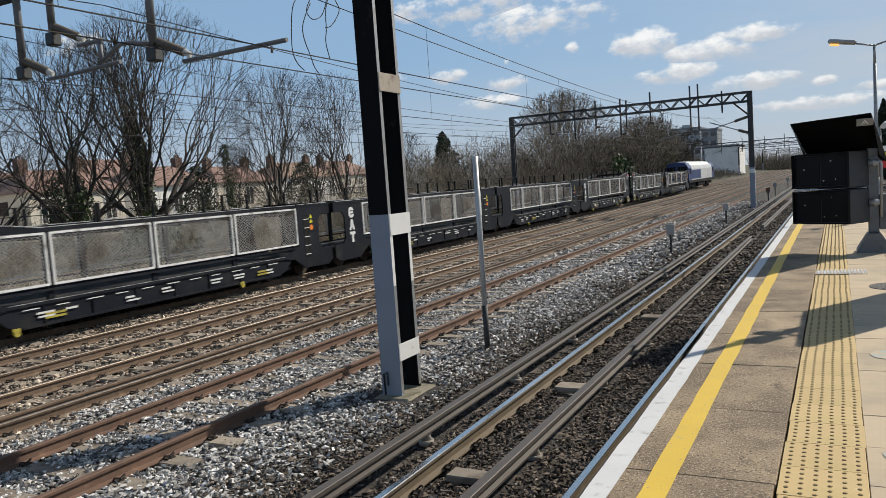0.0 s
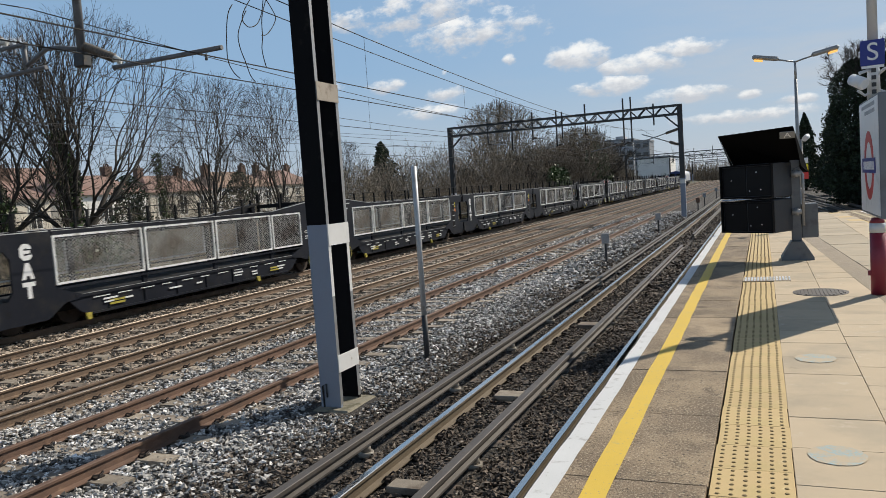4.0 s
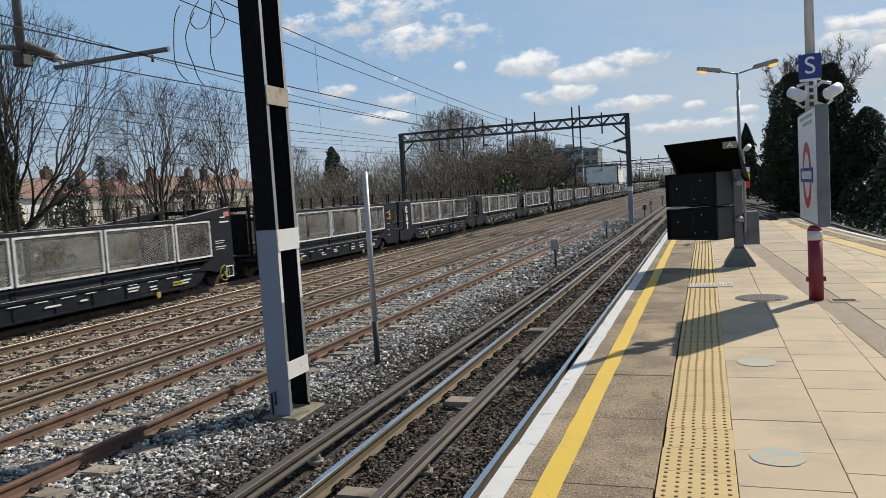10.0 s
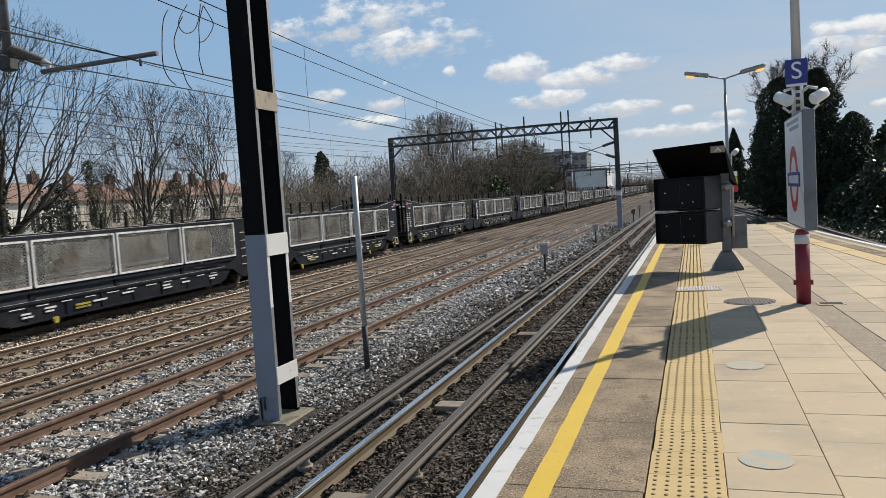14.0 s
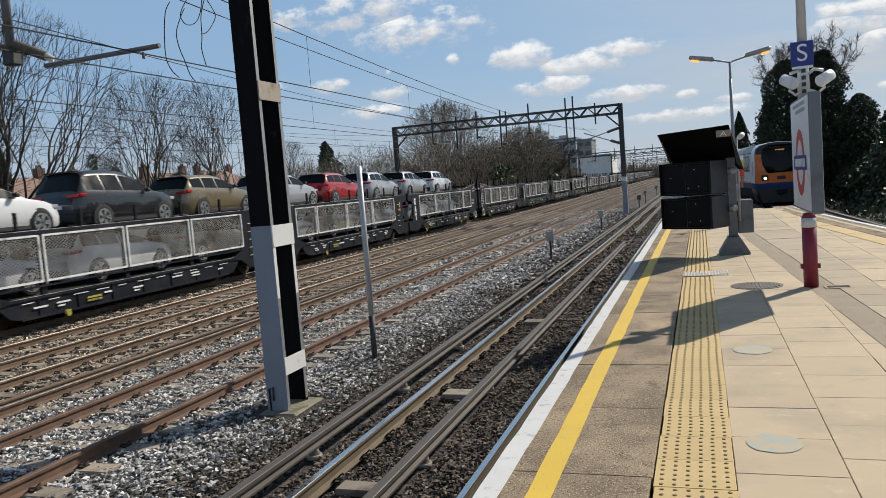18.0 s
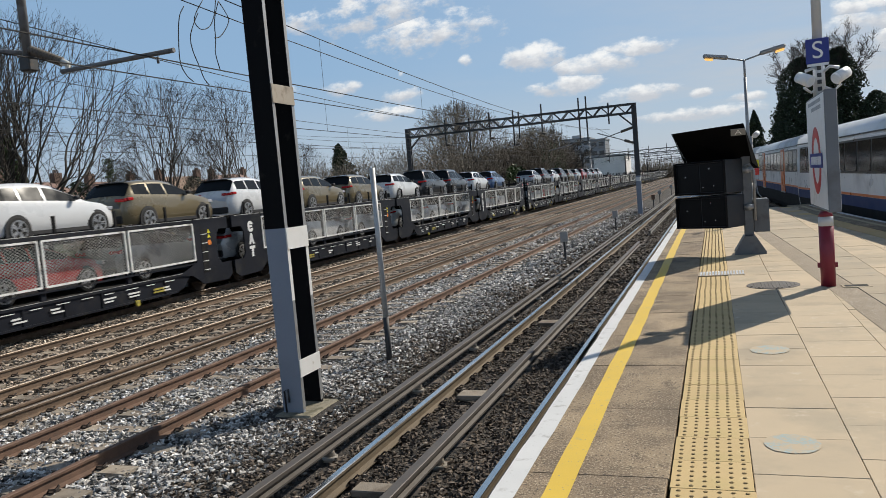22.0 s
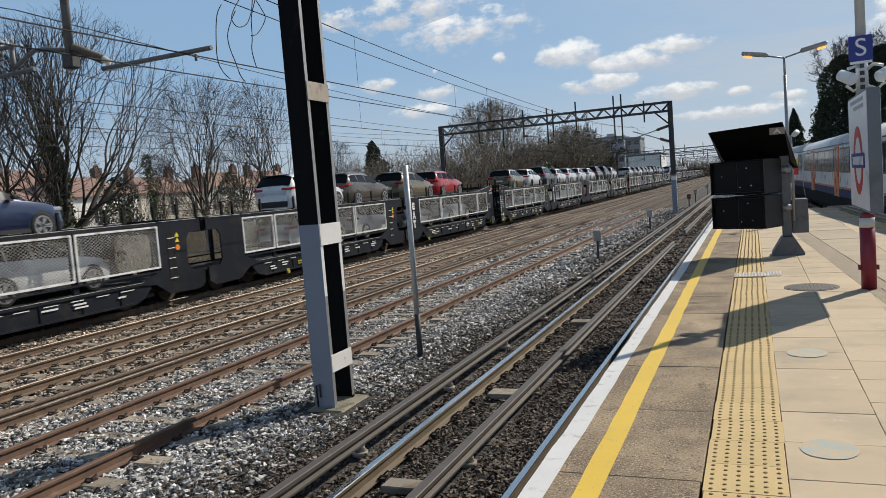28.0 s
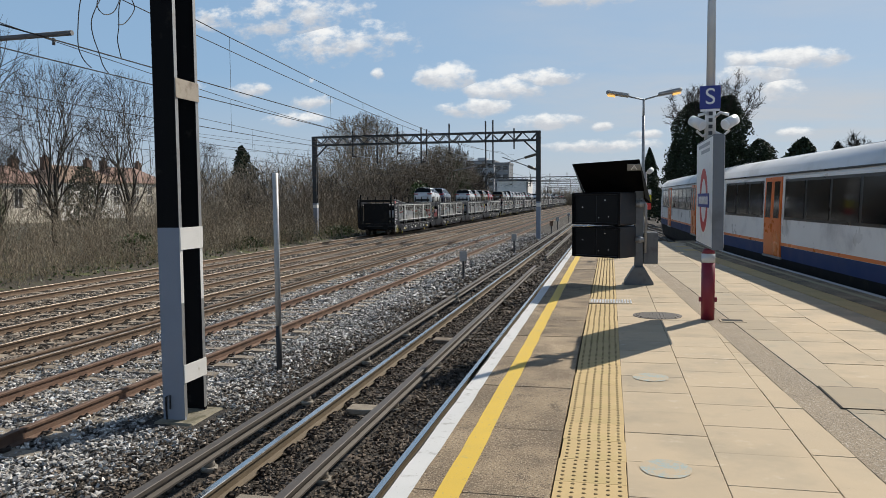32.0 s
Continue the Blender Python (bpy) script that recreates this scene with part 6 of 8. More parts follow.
# jumper loops that tie the two wire sets together near the mast
CABLES = [
    [(9.61, 4.64), (9.49, 4.48), (9.42, 4.21), (9.39, 3.82), (9.49, 3.64), (9.65, 3.55)],
    [(9.94, 4.61), (9.8, 4.42), (9.69, 4.21), (9.71, 4.02), (9.82, 3.81), (9.91, 3.63), (10.02, 3.54)],
    [(10.08, 4.82), (9.88, 4.59), (9.83, 4.45), (9.97, 4.37), (10.19, 4.45), (10.34, 4.65), (10.42, 4.9)],
    [(10.49, 4.89), (10.64, 4.76), (10.72, 4.64), (10.6, 4.47), (10.43, 4.33), (10.29, 4.29)],
    [(10.49, 4.89), (10.34, 4.58), (10.31, 4.26), (10.27, 4.05), (10.35, 3.79)],
]


def smooth_run(pts, n=6):
    """A curve through the points, rounded between them."""
    p = [pts[0], *pts, pts[-1]]
    out = []
    for a, b, c, d in zip(p, p[1:], p[2:], p[3:]):
        for i in range(n):
            t = i / n
            out.append(tuple(0.5 * (2 * v + (w - u) * t + (2 * u - 5 * v + 4 * w - z) * t * t + (3 * v - u - 3 * w + z) * t ** 3) for u, v, w, z in zip(a, b, c, d)))
    return out + [pts[-1]]


for run in CABLES:
    bm = bm_new()
    pipe(bm, [(0.1, y, z) for y, z in smooth_run(run)], 0.0075, 5)
    part("jumper_cable", bm, M["wire"], runs["wires_loop"], "looped black jumper cable")

# drop tubes, insulators and registration arms under the portal beam
def drop(x, bottom, arm_to=None, arm_z=None, label="grey drop tube"):
    o = empty("overhead_line_support", (x, 8.75, 0), label="grey drop tube with insulator and slanted registration arm", category="line support")
    bm = bm_new()
    tube(bm, (0, 0, bottom), (0, 0, 6.3), 0.065, n=10)
    part("drop_tube", bm, M["steel_weathered"], o)
    bm = bm_new()
    box(bm, -0.1, 0.1, -0.09, 0.09, bottom - 0.1, bottom + 0.12, bevel=0.02)
    part("clamp", bm, M["steel_dark"], o)
    if arm_to is not None:
        dx = arm_to - x
        s = 1 if dx > 0 else -1
        a = Vector((0.07 * s, 0, bottom + 0.2))
        b = Vector((0.66 * s, 0, bottom - 0.06))
        bm = bm_new()
        n = 11
        for i in range(n):
            p = a.lerp(b, (i + 0.1) / n)
            q = a.lerp(b, (i + 0.6) / n)
            tube(bm, p, q, 0.075, 0.05, n=10)
        tube(bm, a, b, 0.034, n=8)
        part("insulator", bm, M["insulator"], o, "grey-brown ribbed insulator")
        bm = bm_new()
        d = (b - a).normalized()
        tube(bm, b - d * 0.03, b + d * 0.1, 0.052, 0.04, n=10)
        box(bm, b.x + s * 0.06 - 0.035, b.x + s * 0.06 + 0.035, -0.02, 0.02, b.z - 0.15, b.z - 0.01, bevel=0.008)
        part("insulator_cap", bm, M["insulator_white"], o, "pale end fitting")
        bm = bm_new()
        tube(bm, (b.x - 0.06 * s, 0, b.z - 0.12), (dx, 0, arm_z), 0.035, n=8)
        tube(bm, (dx - 0.28 * s, 0, arm_z - 0.05), (dx - 0.28 * s, 0, arm_z - 0.14), 0.02, n=6)
        part("registration_arm", bm, M["steel_weathered"], o)
    return o


third = drop(-9.37, 3.98, -6.79, 3.83)
drop(-11.68, 4.55, -10.5, 4.38)
drop(-12.54, 4.1, -10.13, 3.98)
bm = bm_new()
tube(bm, (-1.19, 0, 4.36), (-1.19, 0, 3.93), 0.035, n=8)
part("hanger_tube", bm, M["steel_weathered"], third)
bm = bm_new()
pipe(bm, [(-1.17, 0, 4.05), (-0.85, 0, 4.19), (-0.71, 0, 4.25), (-0.5, 0, 4.24), (-0.05, 0, 4.16)], 0.035, 8)
part("bent_tube", bm, M["steel_weathered"], third)


# ---- monitors for drivers ----
M["box_grey"] = material("box_grey", (0.045, 0.049, 0.057), 0.55, spots=[((0.06, 0.06, 0.065), 4, 0.5, 0.7)], scale=3, vary=0.12, bump=0.1)
M["box_black"] = material("box_black", (0.005, 0.005, 0.006), 0.7, scale=3, vary=0.2, bump=0.05, spec=0.15)
M["screen_dark"] = material("screen_dark", (0.004, 0.004, 0.005), 0.35, scale=3, vary=0.1, bump=0, spec=0.2)
M["cabinet_grey"] = material("cabinet_grey", (0.13, 0.14, 0.15), 0.5, spots=[((0.09, 0.09, 0.1), 4, 0.5, 0.7)], scale=3, vary=0.1, bump=0.05)
M["chrome"] = material("chrome", (0.55, 0.55, 0.56), 0.25, 0.9, scale=9, vary=0.1, bump=0)
M["sign_white"] = material("sign_white", (0.86, 0.865, 0.87), 0.35, spots=[((0.6, 0.6, 0.6), 3, 0.55, 0.75)], scale=2, vary=0.05, bump=0)
M["sign_red"] = material("sign_red", (0.55, 0.035, 0.03), 0.4, scale=3, vary=0.06, bump=0)
M["sign_blue"] = material("sign_blue", (0.025, 0.04, 0.26), 0.4, scale=3, vary=0.06, bump=0)
M["sign_edge"] = material("sign_edge", (0.155, 0.175, 0.205), 0.5, spots=[((0.12, 0.13, 0.15), 3, 0.5, 0.7)], scale=2, vary=0.08, bump=0.03)
M["plate_grey"] = material("plate_grey", (0.3, 0.31, 0.32), 0.5, scale=3, vary=0.1, bump=0)
M["sign_faint"] = material("sign_faint", (0.4, 0.42, 0.45), 0.45, scale=3, vary=0.1, bump=0)
M["post_maroon"] = material("post_maroon", (0.23, 0.02, 0.04), 0.45, spots=[((0.17, 0.02, 0.03), 4, 0.5, 0.7)], scale=3, vary=0.1, bump=0.05)
M["pole_white"] = material("pole_white", (0.6, 0.62, 0.64), 0.4, 0.1, scale=3, vary=0.08, bump=0)


def text_mesh(body, size, depth):
    cu = bpy.data.curves.new("lettering", "FONT")
    cu.body, cu.size, cu.extrude = body, size, depth
    cu.align_x, cu.align_y = "CENTER", "CENTER"
    ob = bpy.data.objects.new("lettering", cu)
    scene.collection.objects.link(ob)
    dg = bpy.context.evaluated_depsgraph_get()
    me = bpy.data.meshes.new_from_object(ob.evaluated_get(dg))
    bpy.data.objects.remove(ob)
    return me


def monitors():
    o = empty("platform_monitor_stand", (0.53, 14.95, 0), label="two black stacked monitors under a hood on a grey pedestal", category="monitor")
    yaw = pose(-0.62, 0, 0, 0, 0, -33)
    for z0, z1 in ((1.14, 1.74), (0.52, 1.10)):
        bm = bm_new()
        box(bm, -0.52, 0.52, -0.3, 0.3, z0, z1, bevel=0.015)
        b = part("housing", bm, M["box_grey"], o, "dark grey monitor housing", at=yaw)
        bm = bm_new()
        # deep black hood round the screen
        w, t = 0.515, 0.02
        for x0, x1, a, c in ((-w, w, z1 - 0.03, z1 - 0.005), (-w, w, z0 + 0.005, z0 + 0.03), (-w, -w + t, z0 + 0.03, z1 - 0.03), (w - t, w, z0 + 0.03, z1 - 0.03)):
            box(bm, x0, x1, -0.36, -0.3, a, c)
        part("bezel", bm, M["box_black"], b)
        for x in (-0.245, 0.245):
            bm = bm_new()
            box(bm, x - 0.235, x + 0.235, -0.312, -0.302, z0 + 0.04, z1 - 0.04)
            part("screen", bm, M["screen_dark"], b, "switched-off black screen")
        for x, z in ((-0.3, 0.32), (0.2, 0.45), (0.06, 0.12), (0.28, 0.14)):
            bm = bm_new()
            box(bm, x - 0.012, x + 0.012, -0.318, -0.313, z0 + z, z0 + z + 0.02)
            part("screw", bm, M["chrome"], b)
    # sloping hood
    bm = bm_new()
    a = [bm.verts.new(p) for p in ((-1.22, -0.62, 2.27), (-0.02, -0.72, 2.33), (0.24, 0.18, 1.53), (-1.0, 0.22, 1.72))]
    bm.faces.new(a)
    bmesh.ops.solidify(bm, geom=bm.faces[:], thickness=0.05)
    part("hood", bm, M["box_black"], o, "black sloping hood")
    bm = bm_new()
    for p in (((-1.22, -0.62, 2.27), (-1.0, 0.22, 1.72), (-1.04, -0.1, 1.72)), ((-0.02, -0.72, 2.33), (0.24, 0.18, 1.53), (0.1, -0.3, 1.65))):
        bm = bm_new()
        bm.faces.new([bm.verts.new(q) for q in p])
        bmesh.ops.solidify(bm, geom=bm.faces[:], thickness=0.02)
        part("cheek", bm, M["box_black"], o)
    for i in range(12):
        u = i / 11
        bm = bm_new()
        c = Vector((-1.21, -0.6, 2.24)).lerp(Vector((-1.02, 0.16, 1.76)), u)
        box(bm, c.x - 0.008, c.x + 0.008, c.y - 0.05, c.y - 0.03, c.z - 0.008, c.z + 0.008)
        part("rivet", bm, M["chrome"], o)
    bm = bm_new()
    box(bm, -0.12, 0.12, -0.005, 0.005, -0.085, 0.085)
    tag = part("plate", bm, M["plate_grey"], o, at=pose(-0.11, -0.66, 2.19, 52, 0, 0))
    place("letter", text_mesh("A", 0.17, 0.003), M["sign_white"], tag, at=pose(0, -0.008, 0, 90, 0, 0))
    # pedestal
    bm = bm_new()
    extrude(bm, [(-0.26, 0.0), (0.27, 0.0), (0.27, 0.045), (0.10, 0.33), (-0.09, 0.33), (-0.26, 0.045)], -0.24, 0.24, "y")
    part("foot", bm, M["cabinet_grey"], o, "dark grey flared foot")
    bm = bm_new()
    box(bm, -0.075, 0.085, -0.08, 0.08, 0.33, 1.78, bevel=0.01)
    part("column", bm, M["cabinet_grey"], o)
    bm = bm_new()
    box(bm, 0.09, 0.36, -0.02, 0.42, 0.38, 0.98, bevel=0.012)
    part("cabinet", bm, M["cabinet_grey"], o, "small grey cabinet")
    bm = bm_new()
    pipe(bm, [(-1.2, -0.38, 1.12), (-0.2, -0.05, 1.12), (0.03, 0.0, 1.09), (0.06, -0.05, 0.95)], 0.022, 8)
    part("rail", bm, M["chrome"], o, "bright metal rail")
    bm = bm_new()
    for zz in (0.85, 1.52):
        tube(bm, (-0.06, -0.1, zz), (0.1, -0.1, zz), 0.05, n=10)
        tube(bm, (0.02, -0.12, zz - 0.06), (0.02, -0.12, zz + 0.06), 0.03, n=8)
    pipe(bm, [(0.12, -0.08, 0.6), (0.13, -0.08, 1.5), (0.06, -0.08, 1.62), (-0.02, -0.08, 1.58)], 0.025, 8)
    part("conduit", bm, M["steel_galv"], o, "galvanised conduit with clamps")
    return o


monitors()


# ---- station name sign ----
def station_sign():
    o = empty("station_name_sign", (1.29, 10.72, 0), label="white station sign with red ring on a maroon post", category="sign")
    bm = bm_new()
    tube(bm, (0, 0, 0), (0, 0, 0.77), 0.088, n=20)
    part("post", bm, M["post_maroon"], o, "maroon painted lower post")
    bm = bm_new()
    tube(bm, (0, 0, 0.77), (0, 0, 0.89), 0.089, n=20)
    part("band", bm, M["pole_white"], o, "white band")
    bm = bm_new()
    tube(bm, (0, 0, 0.89), (0, 0, 0.955), 0.089, 0.06, n=20)
    part("collar", bm, M["post_maroon"], o)
    for s in (-1, 1):
        bm = bm_new()
        box(bm, s * 0.1 - 0.015, s * 0.1 + 0.015, -0.03, 0.03, 0.24, 0.3)
        part("access_bolt", bm, M["post_maroon"], o)
    bm = bm_new()
    box(bm, -0.066, 0.066, -0.88, 0.88, 0.99, 2.41, bevel=0.008)
    board = part("board", bm, M["sign_edge"], o, "grey framed sign case")
    for s in (-1, 1):
        bm = bm_new()
        box(bm, s * 0.068 - 0.004, s * 0.068 + 0.004, -0.855, 0.855, 1.02, 2.385)
        part("panel", bm, M["sign_white"], board, "white enamel panel")
        n = 40
        bm = bm_new()
        for i in range(n):
            a, b = math.tau * i / n, math.tau * (i + 1) / n
            q = []
            for ang, r in ((a, 0.43), (b, 0.43), (b, 0.295), (a, 0.295)):
                q.append(bm.verts.new((s * 0.075, r * 1.0 * math.cos(ang), 1.6 + r * 0.98 * math.sin(ang))))
            bm.faces.new(q)
        bmesh.ops.remove_doubles(bm, verts=bm.verts, dist=0.001)
        bmesh.ops.recalc_face_normals(bm, faces=bm.faces)
        bmesh.ops.solidify(bm, geom=bm.faces[:], thickness=0.003)
        part("ring", bm, M["sign_red"], board, "red ring")
        bm = bm_new()
        box(bm, s * 0.079 - 0.003, s * 0.079 + 0.003, -0.6, 0.6, 1.51, 1.69)
        bar = part("name_bar", bm, M["sign_blue"], board, "blue bar")
        bm = bm_new()
        rr = random.Random(3)
        y = -0.52
        while y < 0.44:
            wd = rr.uniform(0.06, 0.1)
            box(bm, s * 0.083 - 0.002, s * 0.083 + 0.002, y, y + wd, 1.55, 1.65)
            y += wd + 0.035
        part("lettering", bm, M["sign_white"], bar)
        bm = bm_new()
        for zz, y0, y1 in ((2.3, -0.6, 0.5), (2.22, -0.6, 0.2)):
            y = y0
            while y < y1:
                wd = rr.uniform(0.05, 0.12)
                box(bm, s * 0.074 - 0.002, s * 0.074 + 0.002, y, y + wd, zz, zz + 0.045)
                y += wd + 0.03
        part("small_lettering", bm, M["sign_faint"], board)
    bm = bm_new()
    tube(bm, (0, 0, 2.4), (0, 0, 3.0), 0.075, 0.06, n=16)
    tube(bm, (0, 0, 3.0), (0, 0, 5.4), 0.058, 0.05, n=16)
    part("pole", bm, M["pole_white"], o, "pale grey upper pole")
    bm = bm_new()
    for i in range(5):
        box(bm, -0.03, 0.02, -0.074, -0.068, 2.46 + i * 0.085, 2.51 + i * 0.085)
    part("pole_marking", bm, M["box_grey"], o)
    return o


station_sign()

# stop marker plate with its letter
o = empty("stop_marker", (1.275, 10.64, 2.8), label="blue square plate with a white letter S on the pole", category="sign")
bm = bm_new()
box(bm, -0.13, 0.13, -0.012, 0.012, 0.0, 0.3, bevel=0.004)
part("plate", bm, M["sign_blue"], o, at=pose(0, 0, 0, 0, 0, -6))
bm = bm_new()
box(bm, -0.12, 0.12, -0.02, -0.01, -0.035, -0.005)
part("lower_strip", bm, M["sign_white"], o, at=pose(0, 0, 0, 0, 0, -6))
place("letter", text_mesh("S", 0.3, 0.003), M["sign_white"], o, "white letter", at=pose(0, -0.016, 0.15, 90, 0, -6))


# two white loudspeakers clamped on the pole
def speaker(x, tilt, label):
    o = empty("loudspeaker", (1.31 + x, 10.62, 2.62), label=label, category="loudspeaker", group="loudspeakers on the sign pole")
    m = pose(0, 0, 0, 90 + 25, 0, tilt) @ Matrix.Scale(0.72, 4)
    bm = bm_new()
    tube(bm, (0, 0, -0.13), (0, 0, 0.13), 0.095, 0.105, n=18)
    tube(bm, (0, 0, 0.13), (0, 0, 0.16), 0.105, 0.085, n=18)
    part("housing", bm, M["sign_white"], o, "white cylindrical housing", at=m)
    bm = bm_new()
    tube(bm, (0, 0, -0.135), (0, 0, -0.13), 0.08, n=18)
    part("grille", bm, M["box_grey"], o, at=m)
    bm = bm_new()
    s = 1 if x > 0 else -1
    pipe(bm, [(-s * 0.02, 0.03, 0.1), (-s * 0.12, 0.06, 0.13), (-x, 0.07, 0.05)], 0.02, 6)
    part("bracket", bm, M["pole_white"], o)
    bm = bm_new()
    pipe(bm, [(0, 0.05, -0.1), (-s * 0.08, 0.06, -0.17), (-x, 0.08, -0.1)], 0.017, 6)
    part("bracket", bm, M["pole_white"], o)
    return o


speaker(-0.2, 40, "white cylindrical loudspeaker aimed down the platform")
speaker(0.22, -55, "white cylindrical loudspeaker aimed over the curving line")


# ---- platform lamp with two heads ----
M["lamp_glow"] = glow("lamp_glow", (1.0, 0.55, 0.15), 1.0)


def lamp_post():
    o = empty("platform_lamp", (1.05, 26.0, 0), label="grey lamp post with two lit sodium lamp heads", category="lamp post")
    bm = bm_new()
    tube(bm, (0, 0, 0), (0, 0, 1.0), 0.08, n=12)
    tube(bm, (0, 0, 1.0), (0, 0, 4.3), 0.06, 0.045, n=12)
    tube(bm, (0, 0, 4.3), (0, 0, 4.85), 0.035, n=12)
    part("column", bm, M["steel_galv"], o)
    for s in (-1, 1):
        bm = bm_new()
        pipe(bm, [(0, 0, 4.82), (s * 0.5, 0, 4.95)], 0.025, 8)
        part("arm", bm, M["steel_galv"], o)
        bm = bm_new()
        m = pose(s * 0.83, 0, 5.03, 0, -s * 11, 0)
        box(bm, -0.38, 0.38, -0.13, 0.13, -0.05, 0.07, bevel=0.04, m=m)
        h = part("lamp_head", bm, M["steel_galv"], o)
        bm = bm_new()
        m = pose(s * 1.02, 0, 5.045, 0, -s * 11, 0)
        box(bm, -0.13, 0.13, -0.11, 0.11, -0.085, -0.045, bevel=0.015, m=m)
        part("lens", bm, M["lamp_glow"], h, "glowing amber lens")
    return o


lamp_post()

# warning signs on a thin post near the platform end
o = empty("warning_sign_post", (0.98, 22.3, 0), label="thin post with yellow warning and red prohibition plates", category="sign")
bm = bm_new()
tube(bm, (0, 0.03, 0), (0, 0.03, 2.35), 0.03, n=10)
part("post", bm, M["steel_galv"], o)
for nm, z0, z1, mt in (("warning_plate", 1.5, 1.7, "sign_yellow"), ("prohibition_plate", 1.3, 1.48, "sign_red"), ("upper_plate", 1.72, 1.86, "sign_white")):
    bm = bm_new()
    box(bm, -0.02, 0.15, -0.01, 0.01, z0, z1, bevel=0.004)
    part(nm, bm, M[mt], o)
bm = bm_new()
tube(bm, (0.08, -0.1, 2.35), (0.16, 0.1, 2.42), 0.07, n=12)
part("camera_head", bm, M["pole_white"], o)

# marker posts between the tracks
def marker(x, y, h, label, plate="steel_galv"):
    o = empty("marker_post", (x, y, BED), label=label, category="marker post", group="marker posts between the tracks")
    bm = bm_new()
    box(bm, -0.035, 0.035, -0.035, 0.035, -0.05, h)
    part("post", bm, M["steel_dark"], o)
    bm = bm_new()
    box(bm, -0.13, 0.13, -0.05, 0.05, h - 0.12, h + 0.22, bevel=0.01)
    part("plate", bm, M[plate], o)


marker(-4.95, 25.85, 0.75, "grey marker plate on a short dark post")
marker(-4.75, 38.5, 0.75, "grey marker plate on a short dark post")
marker(-4.1, 55.0, 0.9, "rust-brown box on a short post beside the rails", "rail_rust")
marker(-4.4, 66.0, 0.9, "grey marker plate on a short dark post")
marker(-4.4, 84.0, 0.9, "grey marker plate on a short dark post")


# ---- covers and marks in the paving ----
bm = bm_new()
tube(bm, (0, 0, -0.01), (0, 0, 0.006), 0.33, n=32)
c = part("manhole_cover", bm, M["rail_grey"])
for i in range(-6, 7):
    half = math.sqrt(max(0.0, 0.29 ** 2 - (i * 0.045) ** 2))
    bm = bm_new()
    box(bm, i * 0.045 - 0.012, i * 0.045 + 0.012, -half, half, 0.006, 0.011)
    part("rib", bm, M["rail_grey"], c)
c.matrix_basis = Matrix.Translation((0.65, 10.92, 0.002))
tagged(c, "round ribbed iron manhole cover in the paving", "manhole cover")

o = empty("drain_slot", (1.59, 10.62, 0.0), label="open dark drain slot with a pale rim", category="drain")
bm = bm_new()
box(bm, -0.16, 0.16, -0.12, 0.12, 0.0, 0.006)
part("rim", bm, M["grey_slab"], o)
bm = bm_new()
box(bm, -0.13, 0.13, -0.06, 0.08, 0.006, 0.0085)
part("opening", bm, M["box_black"], o)

o = empty("access_cover", (2.0, 6.7, 0.0), label="recessed rectangular access cover in the paving", category="access cover")
bm = bm_new()
box(bm, -0.24, 0.24, -0.36, 0.36, 0.0, 0.005)
part("seam", bm, M["box_black"], o)
bm = bm_new()
box(bm, -0.225, 0.235, -0.36, 0.335, 0.005, 0.008)
part("lid", bm, M["grey_slab"], o)

o = empty("stud_plate", (-0.0, 12.3, 0.0), label="pale plate of raised studs across the tactile strip", category="paving plate")
bm = bm_new()
box(bm, -0.32, 0.34, -0.22, 0.22, -0.005, 0.006)
part("plate", bm, M["grey_slab"], o)
bm = bm_new()
for i in range(15):
    for j in range(5):
        box(bm, -0.29 + i * 0.043, -0.265 + i * 0.043, -0.18 + j * 0.085, -0.13 + j * 0.085, 0.006, 0.012)
part("stud", bm, M["sign_white"], o)["kind"] = "stuff"

M["chalk_blue"] = material("chalk_blue", (0.33, 0.435, 0.45), 0.85, spots=[((0.5, 0.405, 0.28), 7, 0.4, 0.62), ((0.5, 0.405, 0.28), 40, 0.44, 0.6)], scale=5, vary=0.08, bump=0.1)
for x, y, r in ((0.37, 7.14, 0.16), (0.34, 4.72, 0.155)):
    bm = bm_new()
    vs = [bm.verts.new((r * w * math.cos(math.tau * k / 56), r * 1.05 * w * math.sin(math.tau * k / 56), 0)) for k, w in enumerate(1 + 0.05 * noise.noise(Vector((math.cos(k / 8.9) * 2, math.sin(k / 8.9) * 2, y))) + 0.03 * noise.noise(Vector((k * 0.9, y, 0))) for k in range(56))]
    bm.faces.new(vs)
    c = part("floor_marker", bm, M["chalk_blue"])
    c.matrix_basis = Matrix.Translation((x, y, 0.0042))
    tagged(c, "faded pale blue round marker on the paving", "floor marker", group="floor markers on the platform")


# ---- trees, scrub, hedges ----
M["bark"] = material("bark", (0.05, 0.042, 0.034), 0.95, spots=[((0.075, 0.07, 0.055), 2, 0.5, 0.7)], scale=2, vary=0.3, island=0.25, bump=0.4)
M["bark_dark"] = material("bark_dark", (0.05, 0.042, 0.033), 0.95, scale=2, vary=0.3, island=0.25, bump=0.4)
M["twig_grey"] = material("twig_grey", (0.3, 0.25, 0.185), 0.95, spots=[((0.4, 0.345, 0.26), 0.5, 0.45, 0.65)], scale=0.6, vary=0.3, island=0.5, bump=0)
M["twig_brown"] = material("twig_brown", (0.2, 0.165, 0.122), 0.95, spots=[((0.25, 0.205, 0.155), 0.5, 0.5, 0.7)], scale=0.6, vary=0.3, island=0.5, bump=0)
